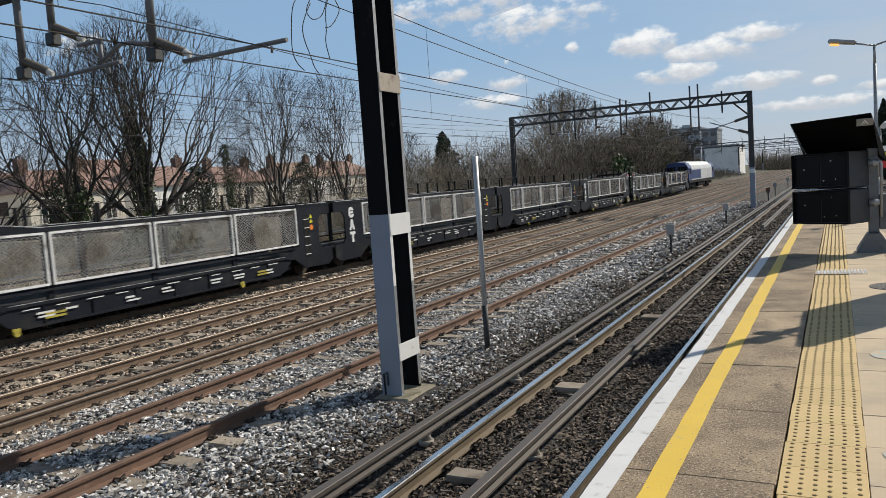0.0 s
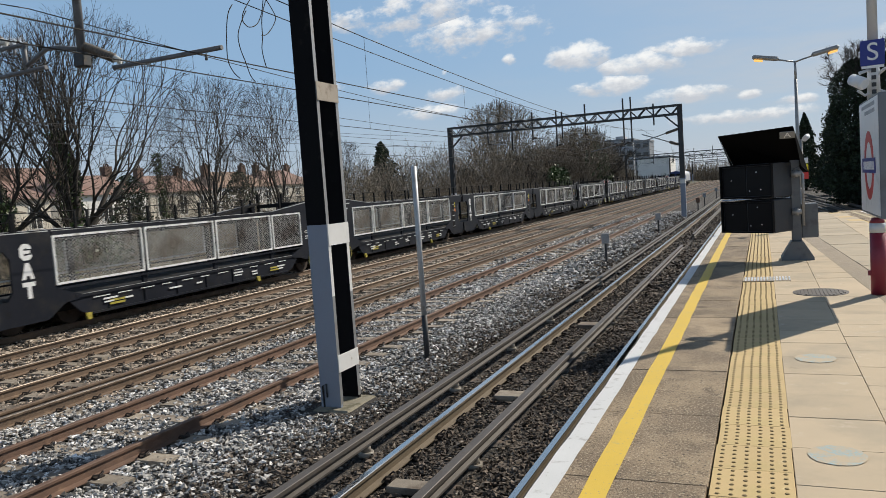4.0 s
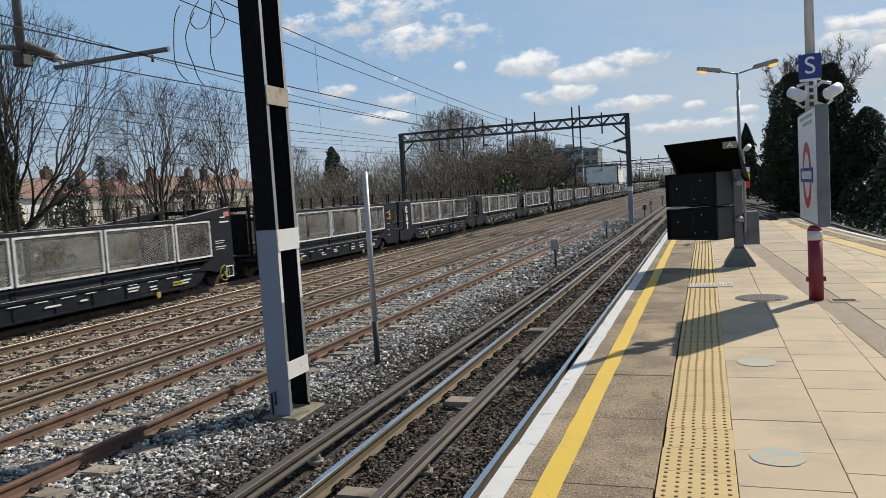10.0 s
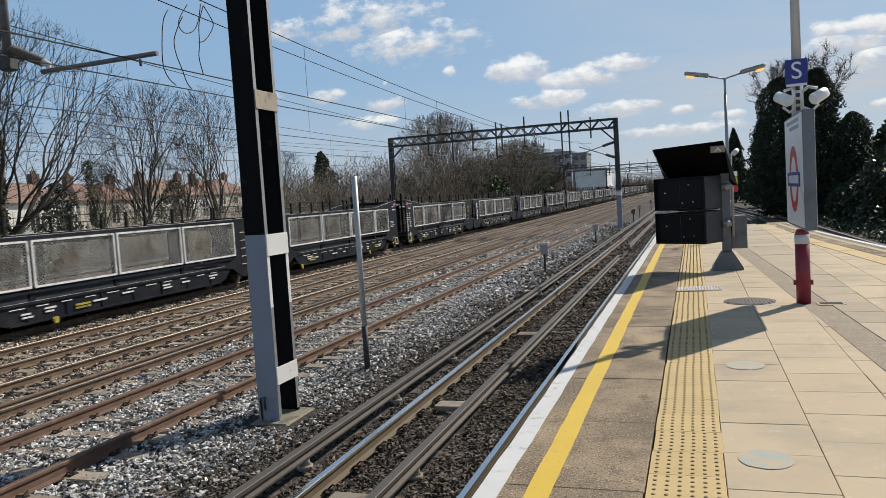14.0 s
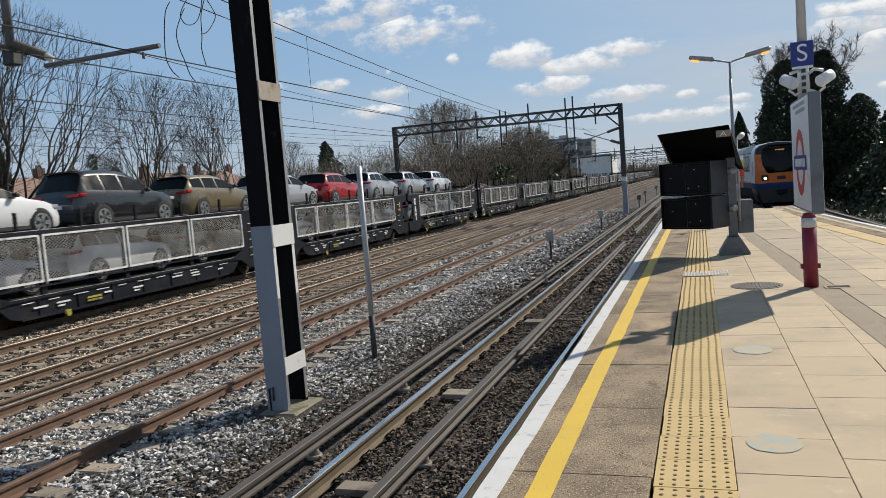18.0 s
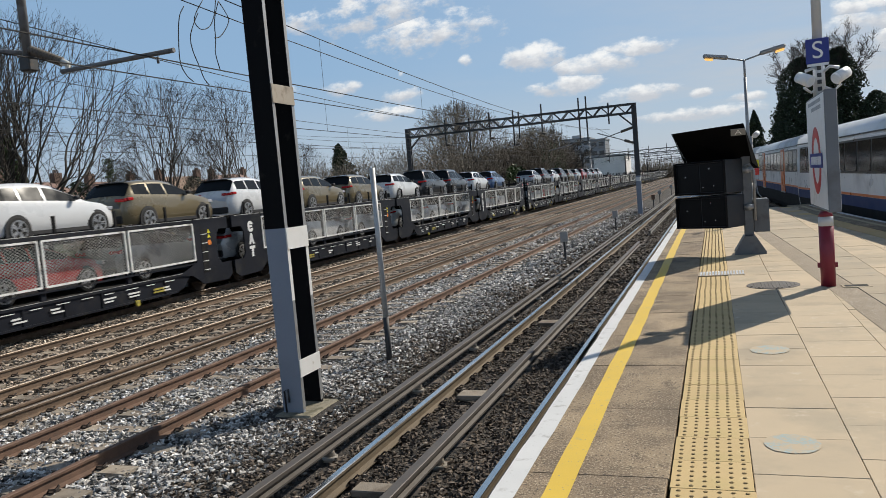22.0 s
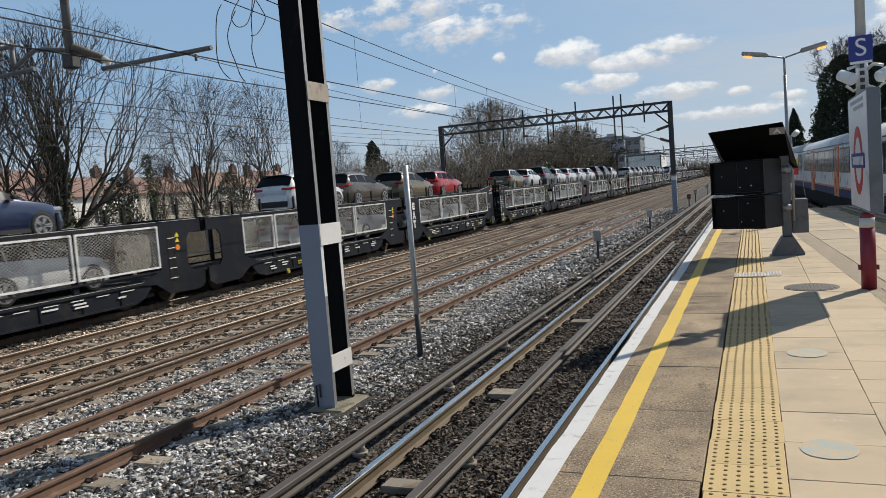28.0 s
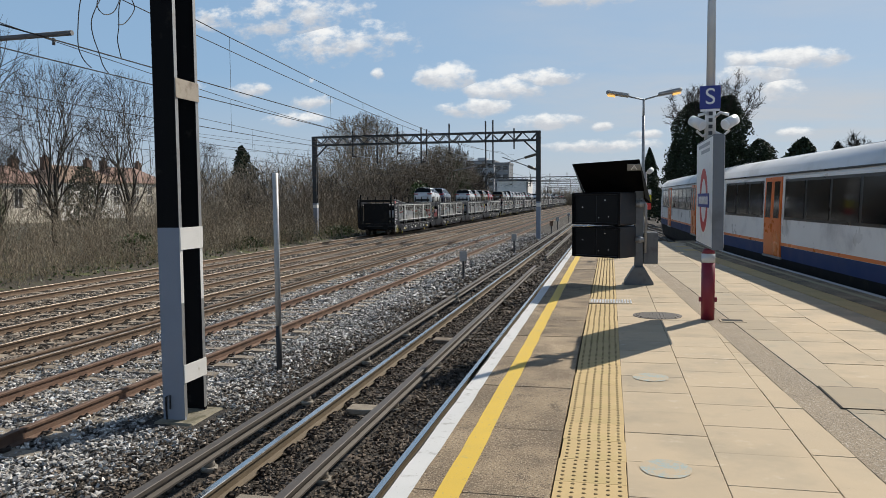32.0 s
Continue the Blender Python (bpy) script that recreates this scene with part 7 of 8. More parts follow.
M["twig_straw"] = material("twig_straw", (0.36, 0.3, 0.2), 0.95, scale=0.6, vary=0.3, island=0.5, bump=0)
M["leaf_ivy"] = material("leaf_ivy", (0.045, 0.075, 0.02), 0.5, spots=[((0.09, 0.12, 0.03), 1.2, 0.5, 0.7)], scale=1, vary=0.3, island=0.5, bump=0)
M["leaf_conifer"] = material("leaf_conifer", (0.020, 0.034, 0.014), 0.75, spots=[((0.045, 0.06, 0.02), 0.7, 0.5, 0.7)], scale=1, vary=0.3, island=0.5, bump=0)
M["leaf_hedge"] = material("leaf_hedge", (0.022, 0.036, 0.012), 0.45, spots=[((0.05, 0.068, 0.022), 0.8, 0.5, 0.68)], scale=1, vary=0.3, island=0.6, bump=0)


def prisms(segs, sides=3):
    """Arrays of vertices and faces for tapered bars: rows of (x0, y0, z0, x1, y1, z1, r0, r1)."""
    s = np.array(segs, float)
    a, b = s[:, :3], s[:, 3:6]
    d = b - a
    d /= np.linalg.norm(d, axis=1, keepdims=True) + 1e-9
    ref = np.where(np.abs(d[:, 2:3]) > 0.9, np.array([[1.0, 0, 0]]), np.array([[0, 0, 1.0]]))
    u = np.cross(d, ref)
    u /= np.linalg.norm(u, axis=1, keepdims=True) + 1e-9
    v = np.cross(d, u)
    rings = []
    for c, r in ((a, s[:, 6]), (b, s[:, 7])):
        for k in range(sides):
            t = math.tau * k / sides
            rings.append(c + (u * math.cos(t) + v * math.sin(t)) * r[:, None])
    verts = np.stack(rings, 1).reshape(-1, 3)
    quads = np.array([(k, (k + 1) % sides, sides + (k + 1) % sides, sides + k) for k in range(sides)])
    faces = (quads[None] + 2 * sides * np.arange(len(s))[:, None, None]).reshape(-1, 4)
    return verts, faces


def mesh_np(name, verts, faces):
    me = bpy.data.meshes.new(name)
    n = faces.shape[1]
    me.vertices.add(len(verts))
    me.vertices.foreach_set("co", np.ascontiguousarray(verts, float).ravel())
    me.loops.add(faces.size)
    me.loops.foreach_set("vertex_index", np.ascontiguousarray(faces).ravel())
    me.polygons.add(len(faces))
    me.polygons.foreach_set("loop_start", np.arange(0, faces.size, n))
    me.polygons.foreach_set("loop_total", np.full(len(faces), n))
    me.update()
    return me


def grow(seed, height, limbs=10, radius=3.0, trunk=0.26, first=0.1, twig=0.009, counts=(8, 7, 8), low=0.25, up=0.1, steep=0.35, limb=0.26):
    """Segments of a leafless tree whose limbs leave the trunk low and fan out: thick ones for trunk and limbs, thin ones for branches, slivers for twigs."""
    rng = random.Random(seed)
    thick, thin, slivers = [], [], []
    steps_of = (9, 5, 3)

    def go(p, d, length, r, level):
        if level == 3:
            q = p + d * length
            slivers.append((*p, *q, twig * 1.15, twig * 0.5))
            return
        steps = steps_of[level]
        last = twig * (1.0 if level else 1.6)
        for i in range(steps):
            t = (i + 1) / steps
            jit = Vector((rng.gauss(0, 1), rng.gauss(0, 1), rng.gauss(0, 0.7))) * (0.065 + 0.05 * level)
            d = (d + jit + Vector((0, 0, up * (0.45 if level == 0 else 0.9)))).normalized()
            q = p + d * (length / steps)
            r2 = r + (last - r) * (1 / (steps - i)) * (0.9 if i < steps - 1 else 1)
            (thick if r > 0.032 else thin).append((*p, *q, r, r2))
            if t > (low if level == 0 else 0.1):
                n = counts[level] / steps
                n = int(n) + (1 if rng.random() < n - int(n) else 0)
                for _ in range(n):
                    side = d.cross(Vector((rng.gauss(0, 1), rng.gauss(0, 1), rng.gauss(0, 1)))).normalized()
                    nd = (d + side * (rng.uniform(0.55, 1.05) if level < 2 else rng.uniform(0.4, 1.0)) + Vector((0, 0, 0.08))).normalized()
                    if level < 2:
                        ln = length * (0.42, 0.42)[level] * (1.3 - 0.85 * t) * rng.uniform(0.65, 1.25)
                    else:
                        ln = rng.uniform(0.25, 0.7) * (0.5 + height / 18)
                    go(p + (q - p) * rng.random(), nd, ln, max(twig, r2 * rng.uniform(0.4, 0.6)), level + 1)
            p, r = q, r2

    base = Vector((0, 0, -0.3))
    fork = Vector((rng.uniform(-0.1, 0.1), rng.uniform(-0.1, 0.1), height * first))
    thick.append((*base, *fork, trunk * 1.3, trunk))
    for k in range(limbs):
        a = math.tau * (k + rng.random() * 0.8) / limbs
        f = 0.08 + 0.92 * ((k * 0.618) % 1.0)
        tilt = 1.25 * f * radius / height / steep
        d = Vector((math.cos(a) * tilt, math.sin(a) * tilt, 1)).normalized()
        start = base + (fork - base) * rng.uniform(0.55, 1.0)
        go(start, d, height * (1 - first) * (1.0 - 0.16 * f) * rng.uniform(0.86, 1.03), trunk * limb * rng.uniform(0.7, 1.3), 0)
    return thick, thin, slivers


def fork_tree(seed, height, radius, trunk, limbs, first, depth=7, shift=0.0, low=0.2):
    """A leafless tree whose limbs fork again and again until they reach a domed outline: thick, thin and sliver rows."""
    rng = random.Random(seed)
    thick, thin, slivers = [], [], []
    mid, half = height * (low + 1) / 2, height * (1 - low) / 2

    def reach(p, d):
        """How far the crown's outline lies from p along d."""
        u = Vector((p.x / radius, (p.y - shift) / radius, (p.z - mid) / half))
        w = Vector((d.x / radius, d.y / radius, d.z / half))
        a, b, c = w.dot(w), u.dot(w), u.dot(u) - 1
        q = b * b - a * c
        return max(0.25, (-b + math.sqrt(q)) / a) if q > 0 else 0.25

    def rand(k=1.0):
        return Vector((rng.gauss(0, k), rng.gauss(0, k), rng.gauss(0, k)))

    def go(p, d, r, level):
        length = min(1.6, reach(p, d) / (depth - level + 1.4) * rng.uniform(0.85, 1.4))
        steps = 3 if level < 4 else 2
        for i in range(steps):
            d = (d + rand(0.075 + 0.012 * level) + Vector((0, 0, 0.05))).normalized()
            q = p + d * (length / steps)
            r2 = max(0.0065, r * 0.95)
            (thick if r > 0.03 else thin if r > 0.009 else slivers).append((*p, *q, r, r2))
            p, r = q, r2
            if level > 2 and rng.random() < 0.22:
                e = (d + d.cross(rand()).normalized() * rng.uniform(0.5, 0.9)).normalized()
                m = p + e * rng.uniform(0.25, 0.6)
                slivers.append((*p, *m, 0.007, 0.005))
                for _ in range(2):
                    slivers.append((*m, *(m + (e + rand(0.4)).normalized() * rng.uniform(0.2, 0.45)), 0.007, 0.004))
        if level >= depth:
            for _ in range(3):
                m = p + (d + rand(0.4)).normalized() * rng.uniform(0.2, 0.5)
                slivers.append((*p, *m, 0.0065, 0.005))
                slivers.append((*m, *(m + (d + rand(0.45)).normalized() * rng.uniform(0.15, 0.35)), 0.006, 0.004))
            return
        side = d.cross(rand()).normalized()
        for k, sgn in enumerate((1, -1)):
            nd = (d + side * sgn * math.tan(rng.uniform(0.2, 0.5) * (1 if k else 0.7))).normalized()
            go(p, nd, r * (rng.uniform(0.74, 0.86) if k == 0 else rng.uniform(0.6, 0.74)), level + 1)

    base = Vector((0, 0, -0.3))
    fork = Vector((rng.uniform(-0.1, 0.1), rng.uniform(-0.1, 0.1), height * first))
    thick.append((*base, *fork, trunk * 1.25, trunk))
    for k in range(limbs):
        a = math.tau * (k + rng.uniform(0, 0.6)) / limbs
        f = 0.1 + 0.9 * ((k * 0.618) % 1.0)
        d = Vector((math.cos(a) * f, math.sin(a) * f + 0.1 * shift * f, 1.15 - 0.75 * f)).normalized()
        start = base + (fork - base) * (1.0 - 0.4 * f)
        go(start, d, trunk * rng.uniform(0.34, 0.5) * (1.15 - 0.4 * f), 1)
    return thick, thin, slivers


def crown_twigs(seed, n, radius, top, low, twig):
    """Outer twigs that round off a crown: an egg from low * top up to top, sparser inside."""
    rng = random.Random(seed + 100)
    rows = []
    mid, half = top * (1 + low) / 2, top * (1 - low) / 2
    for _ in range(n):
        v = Vector((rng.gauss(0, 1), rng.gauss(0, 1), rng.gauss(0.25, 1))).normalized()
        k = rng.uniform(0.35, 1.0) ** 0.5
        k *= 0.9 + 0.22 * noise.noise(v * 2.2 + Vector((seed, 0, 0)))
        p = Vector((v.x * radius * k, v.y * radius * k, mid + v.z * half * k))
        d = (v + Vector((0, 0, 0.7)) + Vector((rng.gauss(0, 1), rng.gauss(0, 1), rng.gauss(0, 1))) * 0.35).normalized()
        rows.append((*p, *(p + d * rng.uniform(0.3, 0.9) * (0.4 + top / 18)), twig, twig * 0.5))
    return rows


def sliver_quads(rows, seed):
    """Flat tapering twigs, turned at random: rows as for prisms."""
    s = np.array(rows, float)
    rng = np.random.default_rng(seed)
    a, b = s[:, :3], s[:, 3:6]
    side = np.cross(b - a, rng.normal(size=a.shape))
    side /= np.linalg.norm(side, axis=1, keepdims=True) + 1e-9
    w0, w1 = s[:, 6:7], s[:, 7:8]
    quad = np.stack([a - side * w0, a + side * w0, b + side * w1, b - side * w1], 1).reshape(-1, 3)
    return quad, np.arange(len(quad)).reshape(-1, 4)


def joined(*pieces):
    vs, fs, k = [], [], 0
    for v, f in pieces:
        vs.append(v)
        fs.append(f + k)
        k += len(v)
    return np.concatenate(vs), np.concatenate(fs)


def leaves(n, place_fn, size, seed, flat=0.0):
    """Small four-cornered leaves or tufts scattered by place_fn(rng) -> (x, y, z, scale)."""
    rng = np.random.default_rng(seed)
    pts = np.array([place_fn(rng) for _ in range(n)])
    d1 = rng.normal(size=(n, 3))
    d1 /= np.linalg.norm(d1, axis=1, keepdims=True)
    d2 = np.cross(d1, rng.normal(size=(n, 3)))
    d2 /= np.linalg.norm(d2, axis=1, keepdims=True) + 1e-9
    s = (size * pts[:, 3] * rng.uniform(0.6, 1.4, n))[:, None]
    c = pts[:, :3]
    quad = np.stack([c - d1 * s, c - d2 * s * 0.55, c + d1 * s, c + d2 * s * 0.55], 1).reshape(-1, 3)
    return quad, np.arange(4 * n).reshape(-1, 4)


TREE_DATA = {}
FORKED = {"a": dict(seed=3, height=10.8, radius=4.9, trunk=0.36, limbs=10, first=0.17, shift=1.5, low=0.1),
          "e": dict(seed=12, height=9.0, radius=4.2, trunk=0.3, limbs=6, first=0.17, low=0.1),
          "b": dict(seed=8, height=8.8, radius=2.6, trunk=0.2, limbs=5, first=0.24, low=0.16),
          "d": dict(seed=31, height=9.2, radius=3.1, trunk=0.22, limbs=6, first=0.22, low=0.16),
          "c": dict(seed=21, height=11.4, radius=5.8, trunk=0.4, limbs=13, first=0.15, low=0.1)}


def bare_tree(kind, x, y, z, turn, scale, label, ivy=0, group="bare trees beyond the railway", mat="bark"):
    if kind not in TREE_DATA and kind in FORKED:
        thick, thin, slivers = fork_tree(**FORKED[kind])
        if kind == "c":
            slivers = [(*r[:6], r[6] * 2.2, r[7] * 2.2) for r in slivers]
        TREE_DATA[kind] = (mesh_np("trunk", *prisms(thick, 6)), mesh_np("crown", *joined(prisms(thin, 3), sliver_quads(slivers, 5))))
    elif kind not in TREE_DATA:
        p = {"f": dict(seed=15, height=7.0, limbs=10, radius=3.2, trunk=0.14, first=0.04, twig=0.016, counts=(8, 5, 9), low=0.1),
             "g": dict(seed=16, height=6.6, limbs=10, radius=3.8, trunk=0.14, first=0.03, twig=0.016, counts=(8, 5, 9), low=0.1)}[kind]
        thick, thin, slivers = grow(**p)
        slivers += crown_twigs(p["seed"], *{"f": (900, 2.4, 6.6, 0.1), "g": (900, 2.6, 6.2, 0.1)}[kind], p["twig"])
        TREE_DATA[kind] = (mesh_np("trunk", *prisms(thick, 5)), mesh_np("crown", *joined(prisms(thin, 3), sliver_quads(slivers, p["seed"]))))
    o = empty("bare_tree", pose(x, y, z, 0, 0, turn), label=label, category="tree", group=group)
    o.scale = (scale,) * 3
    t, c = TREE_DATA[kind]
    place("trunk", t, M[mat], o)
    place("crown", c, M[mat], o)
    if ivy:
        def fn(rng):
            h = rng.uniform(0, 1) ** 1.2 * ivy
            a = rng.uniform(0, math.tau)
            r = 0.24 * (1 - 0.5 * h / ivy) + abs(rng.normal(0, 0.17)) + 0.1 * math.sin(3 * a + h * 2)
            return (r * math.cos(a) + 0.1 * h * math.sin(x), r * math.sin(a), h, 1)
        me = mesh_np("ivy", *leaves(2600, fn, 0.085, int(x * 10) % 97))
        place("ivy", me, M["leaf_ivy"], o, "dark green ivy up the trunk")
    return o


L1 = "bare spreading tree with fine twigs and ivy on its trunk"
L2 = "bare slender tree with fine upright twigs"
bare_tree("a", -26.5, 23.6, -0.6, 0, 1.0, L1, ivy=5.8)
bare_tree("e", -26.8, 20.3, -0.6, 150, 0.98, L1, ivy=3.0)
bare_tree("e", -28.0, 16.2, -0.6, 260, 0.9, L1, ivy=3.6)
bare_tree("b", -26.0, 28.5, -0.6, 40, 0.55, "bare slim tree thick with ivy", ivy=9.0)
bare_tree("d", -26.5, 32.5, -0.6, 70, 0.96, L2)
bare_tree("b", -26.5, 38.3, -0.6, 200, 1.04, L2)
bare_tree("b", -33.0, 44.0, -0.6, 300, 0.85, L2)
bare_tree("d", -31.0, 54.0, -0.6, 20, 0.72, L2)
bare_tree("c", -29.6, 90.0, -0.6, 0, 1.1, "large bare domed tree with a dense crown of twigs", mat="twig_brown")
bare_tree("c", -21.4, 98.0, -0.6, 120, 0.8, "bare tree behind the gantry with a rounded crown", mat="twig_brown")
bare_tree("f", -23.0, 112.0, -0.6, 190, 1.5, L2)
LT = "dense brown leafless thicket tree with many stems"
rt = random.Random(5)
for i in range(18):
    y = 46 + 5.2 * i
    hgt = 3.2 + 3.0 * min(1, max(0, (y - 50) / 34)) + 1.2 * min(1, max(0, (y - 84) / 30))
    x = -23.2 - 1.6 * (i % 3) - rt.uniform(0, 0.8)
    bare_tree("fg"[i % 2], x, y, -0.9, i * 47, hgt / 6.8 * rt.uniform(0.85, 1.05) * (-x / 24), LT, group="thicket trees along the line", mat="twig_brown")


def bank_height(y):
    """How high the scrub stands along the line."""
    return float(np.interp(y, (10, 24, 29, 36, 44, 51, 60, 67, 84, 106, 200), (1.3, 1.7, 2.3, 2.8, 3.8, 4.2, 5.0, 5.6, 6.4, 7.0, 7.5)))


def scrub(name, n, x0, x1, y0, y1, low, mat, label, seed, twigs=4, thick=1.0):
    """Tangled bare stems standing thick along the railway, as one sheet of many; taller towards the back."""
    rng = np.random.default_rng(seed)
    segs = []
    for _ in range(n):
        x, y = rng.uniform(x1, x0), rng.uniform(y0, y1)
        z = bed_height(x, y) - 0.1
        back = (x0 - x) / (x0 - x1)
        h = low * bank_height(y) * rng.uniform(0.55, 1.05) * (0.35 + 0.65 * back ** 0.7) * (0.85 + 0.4 * noise.noise(Vector((x * 0.35, y * 0.35, seed))))
        p = np.array([x, y, z])
        d = np.array([rng.normal(0, 0.2), rng.normal(0, 0.2), 1.0])
        r = rng.uniform(0.007, 0.013) * thick
        for k in range(3):
            q = p + d * h / 3
            segs.append((*p, *q, r, r * 0.75))
            for _t in range(twigs if k else 1):
                t = rng.uniform(0, 1)
                m = p + (q - p) * t
                e = m + np.array([rng.normal(0, 0.2), rng.normal(0, 0.2), rng.uniform(0.15, 0.5)]) * h * 0.36
                segs.append((*m, *e, r * 0.7, r * 0.5))
            p, r = q, r * 0.78
            d = d + rng.normal(0, 0.18, 3)
    me = mesh_np(name, *prisms(segs, 3))
    return tagged(place(name, me, mat), label, "scrub", kind="stuff")


scrub("scrub_bank", 2800, -19.3, -26.0, 12, 48, 1.0, M["twig_grey"], "tangled brown leafless scrub along the embankment", 1, 4, 1.25)
scrub("scrub_straw", 1600, -18.9, -21.8, 13, 60, 0.55, M["twig_straw"], "pale dry stems and grasses beside the track", 2, 2)
scrub("scrub_far", 1500, -20.2, -28.0, 46, 90, 0.95, M["twig_brown"], "tall brown leafless thicket beyond the gantry", 3, 4, 2.0)
scrub("scrub_distant", 900, -20.5, -30.0, 88, 142, 0.8, M["twig_brown"], "distant brown thicket along the line", 4, 4, 3.4)


scrub("scrub_low", 900, -20.0, -27.0, 140, 206, 0.28, M["twig_brown"], "low brown shrubs before the pale block", 8, 4, 3.4)


def thicket_twigs(name, n, y0, y1, x0, x1, length, width, mat, label, seed, fill):
    """A haze of fine twigs filling the thicket from the ground to its tops."""
    rng = np.random.default_rng(seed)
    y = y0 + (y1 - y0) * rng.uniform(0, 1, n) ** 1.15
    x = x0 + (x1 - x0) * rng.uniform(0, 1, n)
    back = np.clip((x0 - x) / 4.0, 0, 1)
    top = np.array([bank_height(v) * (0.9 + 0.45 * noise.noise(Vector((u * 0.3, v * 0.22, seed)))) for u, v in zip(x, y)])
    z = np.array([bed_height(u, v) for u, v in zip(x, y)]) + fill * top * (0.25 + 0.75 * back) * rng.uniform(0, 1, n) ** 0.8
    k = (0.5 + y / 70)[:, None]
    d = rng.normal(0, 0.55, (n, 3)) + np.array([0, 0, 0.75])
    d *= length * k * rng.uniform(0.5, 1.3, (n, 1))
    p = np.stack([x, y, z], 1)
    rows = np.concatenate([p, p + d, width * k, width * 0.5 * k], 1)
    return tagged(place(name, mesh_np(name, *sliver_quads(rows, seed)), mat), label, "scrub", kind="stuff")


thicket_twigs("bank_twigs", 26000, 12, 50, -19.2, -26.5, 0.3, 0.006, M["twig_grey"], "fine brown twigs tangled through the bank's scrub", 142, 1.0)
thicket_twigs("far_twigs", 42000, 44, 110, -20.6, -29.0, 0.42, 0.011, M["twig_brown"], "fine brown twigs filling the tall thicket", 143, 1.05)
thicket_twigs("distant_twigs", 16000, 100, 146, -20.6, -31.0, 0.5, 0.016, M["twig_brown"], "fine twigs of the distant thicket", 144, 1.0)


thicket_twigs("garden_twigs", 15000, 8, 84, -29.0, -44.0, 0.5, 0.009, M["twig_brown"], "brown garden shrubs before the houses", 145, 0.95)


def bush(name, cx, cy, z, rx, ry, rz, n, size, mat, label, seed, category="bush"):
    def fn(rng):
        while True:
            v = rng.normal(size=3)
            v /= np.linalg.norm(v)
            r = rng.uniform(0.72, 1.03) + 0.13 * noise.noise(Vector(v * 2.6) + Vector((seed, 0, 0)))
            if v[2] > -0.35:
                return (cx + v[0] * rx * r, cy + v[1] * ry * r, z + max(-0.1, v[2]) * rz * r, 1)
    me = mesh_np("crown", *leaves(n, fn, size, seed))
    o = empty(name, (0, 0, 0), label=label, category=category)
    place("crown", me, mat, o)
    thick = [(cx, cy, z - 0.5, cx + random.Random(seed + k).uniform(-0.5, 0.5) * rx, cy + random.Random(seed * 3 + k).uniform(-0.5, 0.5) * ry, z + rz * 0.7, 0.06, 0.02) for k in range(7)]
    place("stem", mesh_np("stem", *prisms(thick, 5)), M["bark_dark"], o)
    return o


# green undergrowth on the left bank
for i, (x, y, rx, ry, rz, n) in enumerate(((-20.7, 47, 0.9, 3.0, 0.7, 900), (-20.4, 55, 0.9, 3.5, 0.6, 800), (-21.5, 31.5, 1.0, 1.6, 1.1, 600), (-22.8, 20.5, 1.2, 2.2, 2.2, 1500), (-20.2, 40, 0.7, 2.0, 0.5, 500), (-21.6, 109, 2.2, 4.5, 7.6, 5200), (-21.2, 85, 1.6, 3.5, 4.6, 2600))):
    bush("ivy_bush" if rz > 1.5 else "undergrowth", x, y, -0.9, rx, ry, rz, n, 0.11 if rz < 3 else 0.2, M["leaf_ivy"], "dark green ivy and bramble clump on the bank", 30 + i)


def conifer(x, y, z, h, w, n, seed, label, top_bare=False, droop=0.25, full=0.62, leaf=0.075):
    """A cypress: stacked sprays round a leader, ragged outline."""
    rr = random.Random(seed)
    lob = [(rr.uniform(0, math.tau), rr.uniform(0.1, 0.95), rr.uniform(0.6, 1.15)) for _ in range(26)]

    def fn(rng):
        u = rng.uniform(0, 1) ** 0.8
        a = rng.uniform(0, math.tau)
        prof = (1 - u) ** full * (0.55 + 0.45 * min(1, u * 5 + 0.25))
        bump = 1.0
        for la, lu, ls in lob:
            da = math.atan2(math.sin(a - la), math.cos(a - la))
            if abs(da) < 0.5 and abs(u - lu) < 0.08:
                bump = ls
        bump *= 0.85 + 0.55 * noise.noise(Vector((math.cos(a) * 1.6 + seed, math.sin(a) * 1.6, u * h * 0.75)))
        r = w * prof * bump * (0.35 + 0.85 * rng.uniform(0, 1) ** 0.6)
        return (r * math.cos(a), r * math.sin(a), u * h - droop * r * 0.3, 0.7 + 0.6 * (1 - u))
    o = empty("conifer_tree", (x, y, z), label=label, category="conifer", group="dark conifers beside the line")
    place("crown", mesh_np("crown", *leaves(n, fn, w * leaf, seed)), M["leaf_conifer"], o)
    place("trunk", mesh_np("trunk", *prisms([(0, 0, -0.3, 0, 0, h * 0.9, w * 0.07, 0.02)], 6)), M["bark_dark"], o)
    if top_bare:
        thick, thin, slivers = grow(seed=seed, height=h * 0.46, limbs=9, radius=h * 0.17, trunk=0.1, first=0.1, twig=0.008, counts=(9, 6, 6))
        high = [[(a[0], a[1], a[2] + h * 0.68, a[3], a[4], a[5] + h * 0.68, a[6], a[7]) for a in rows] for rows in (thick + thin, slivers)]
        place("bare_branch", mesh_np("bare_branch", *joined(prisms(high[0], 3), sliver_quads(high[1], seed))), M["bark"], o, "bare branches rising over the crown")
    return o


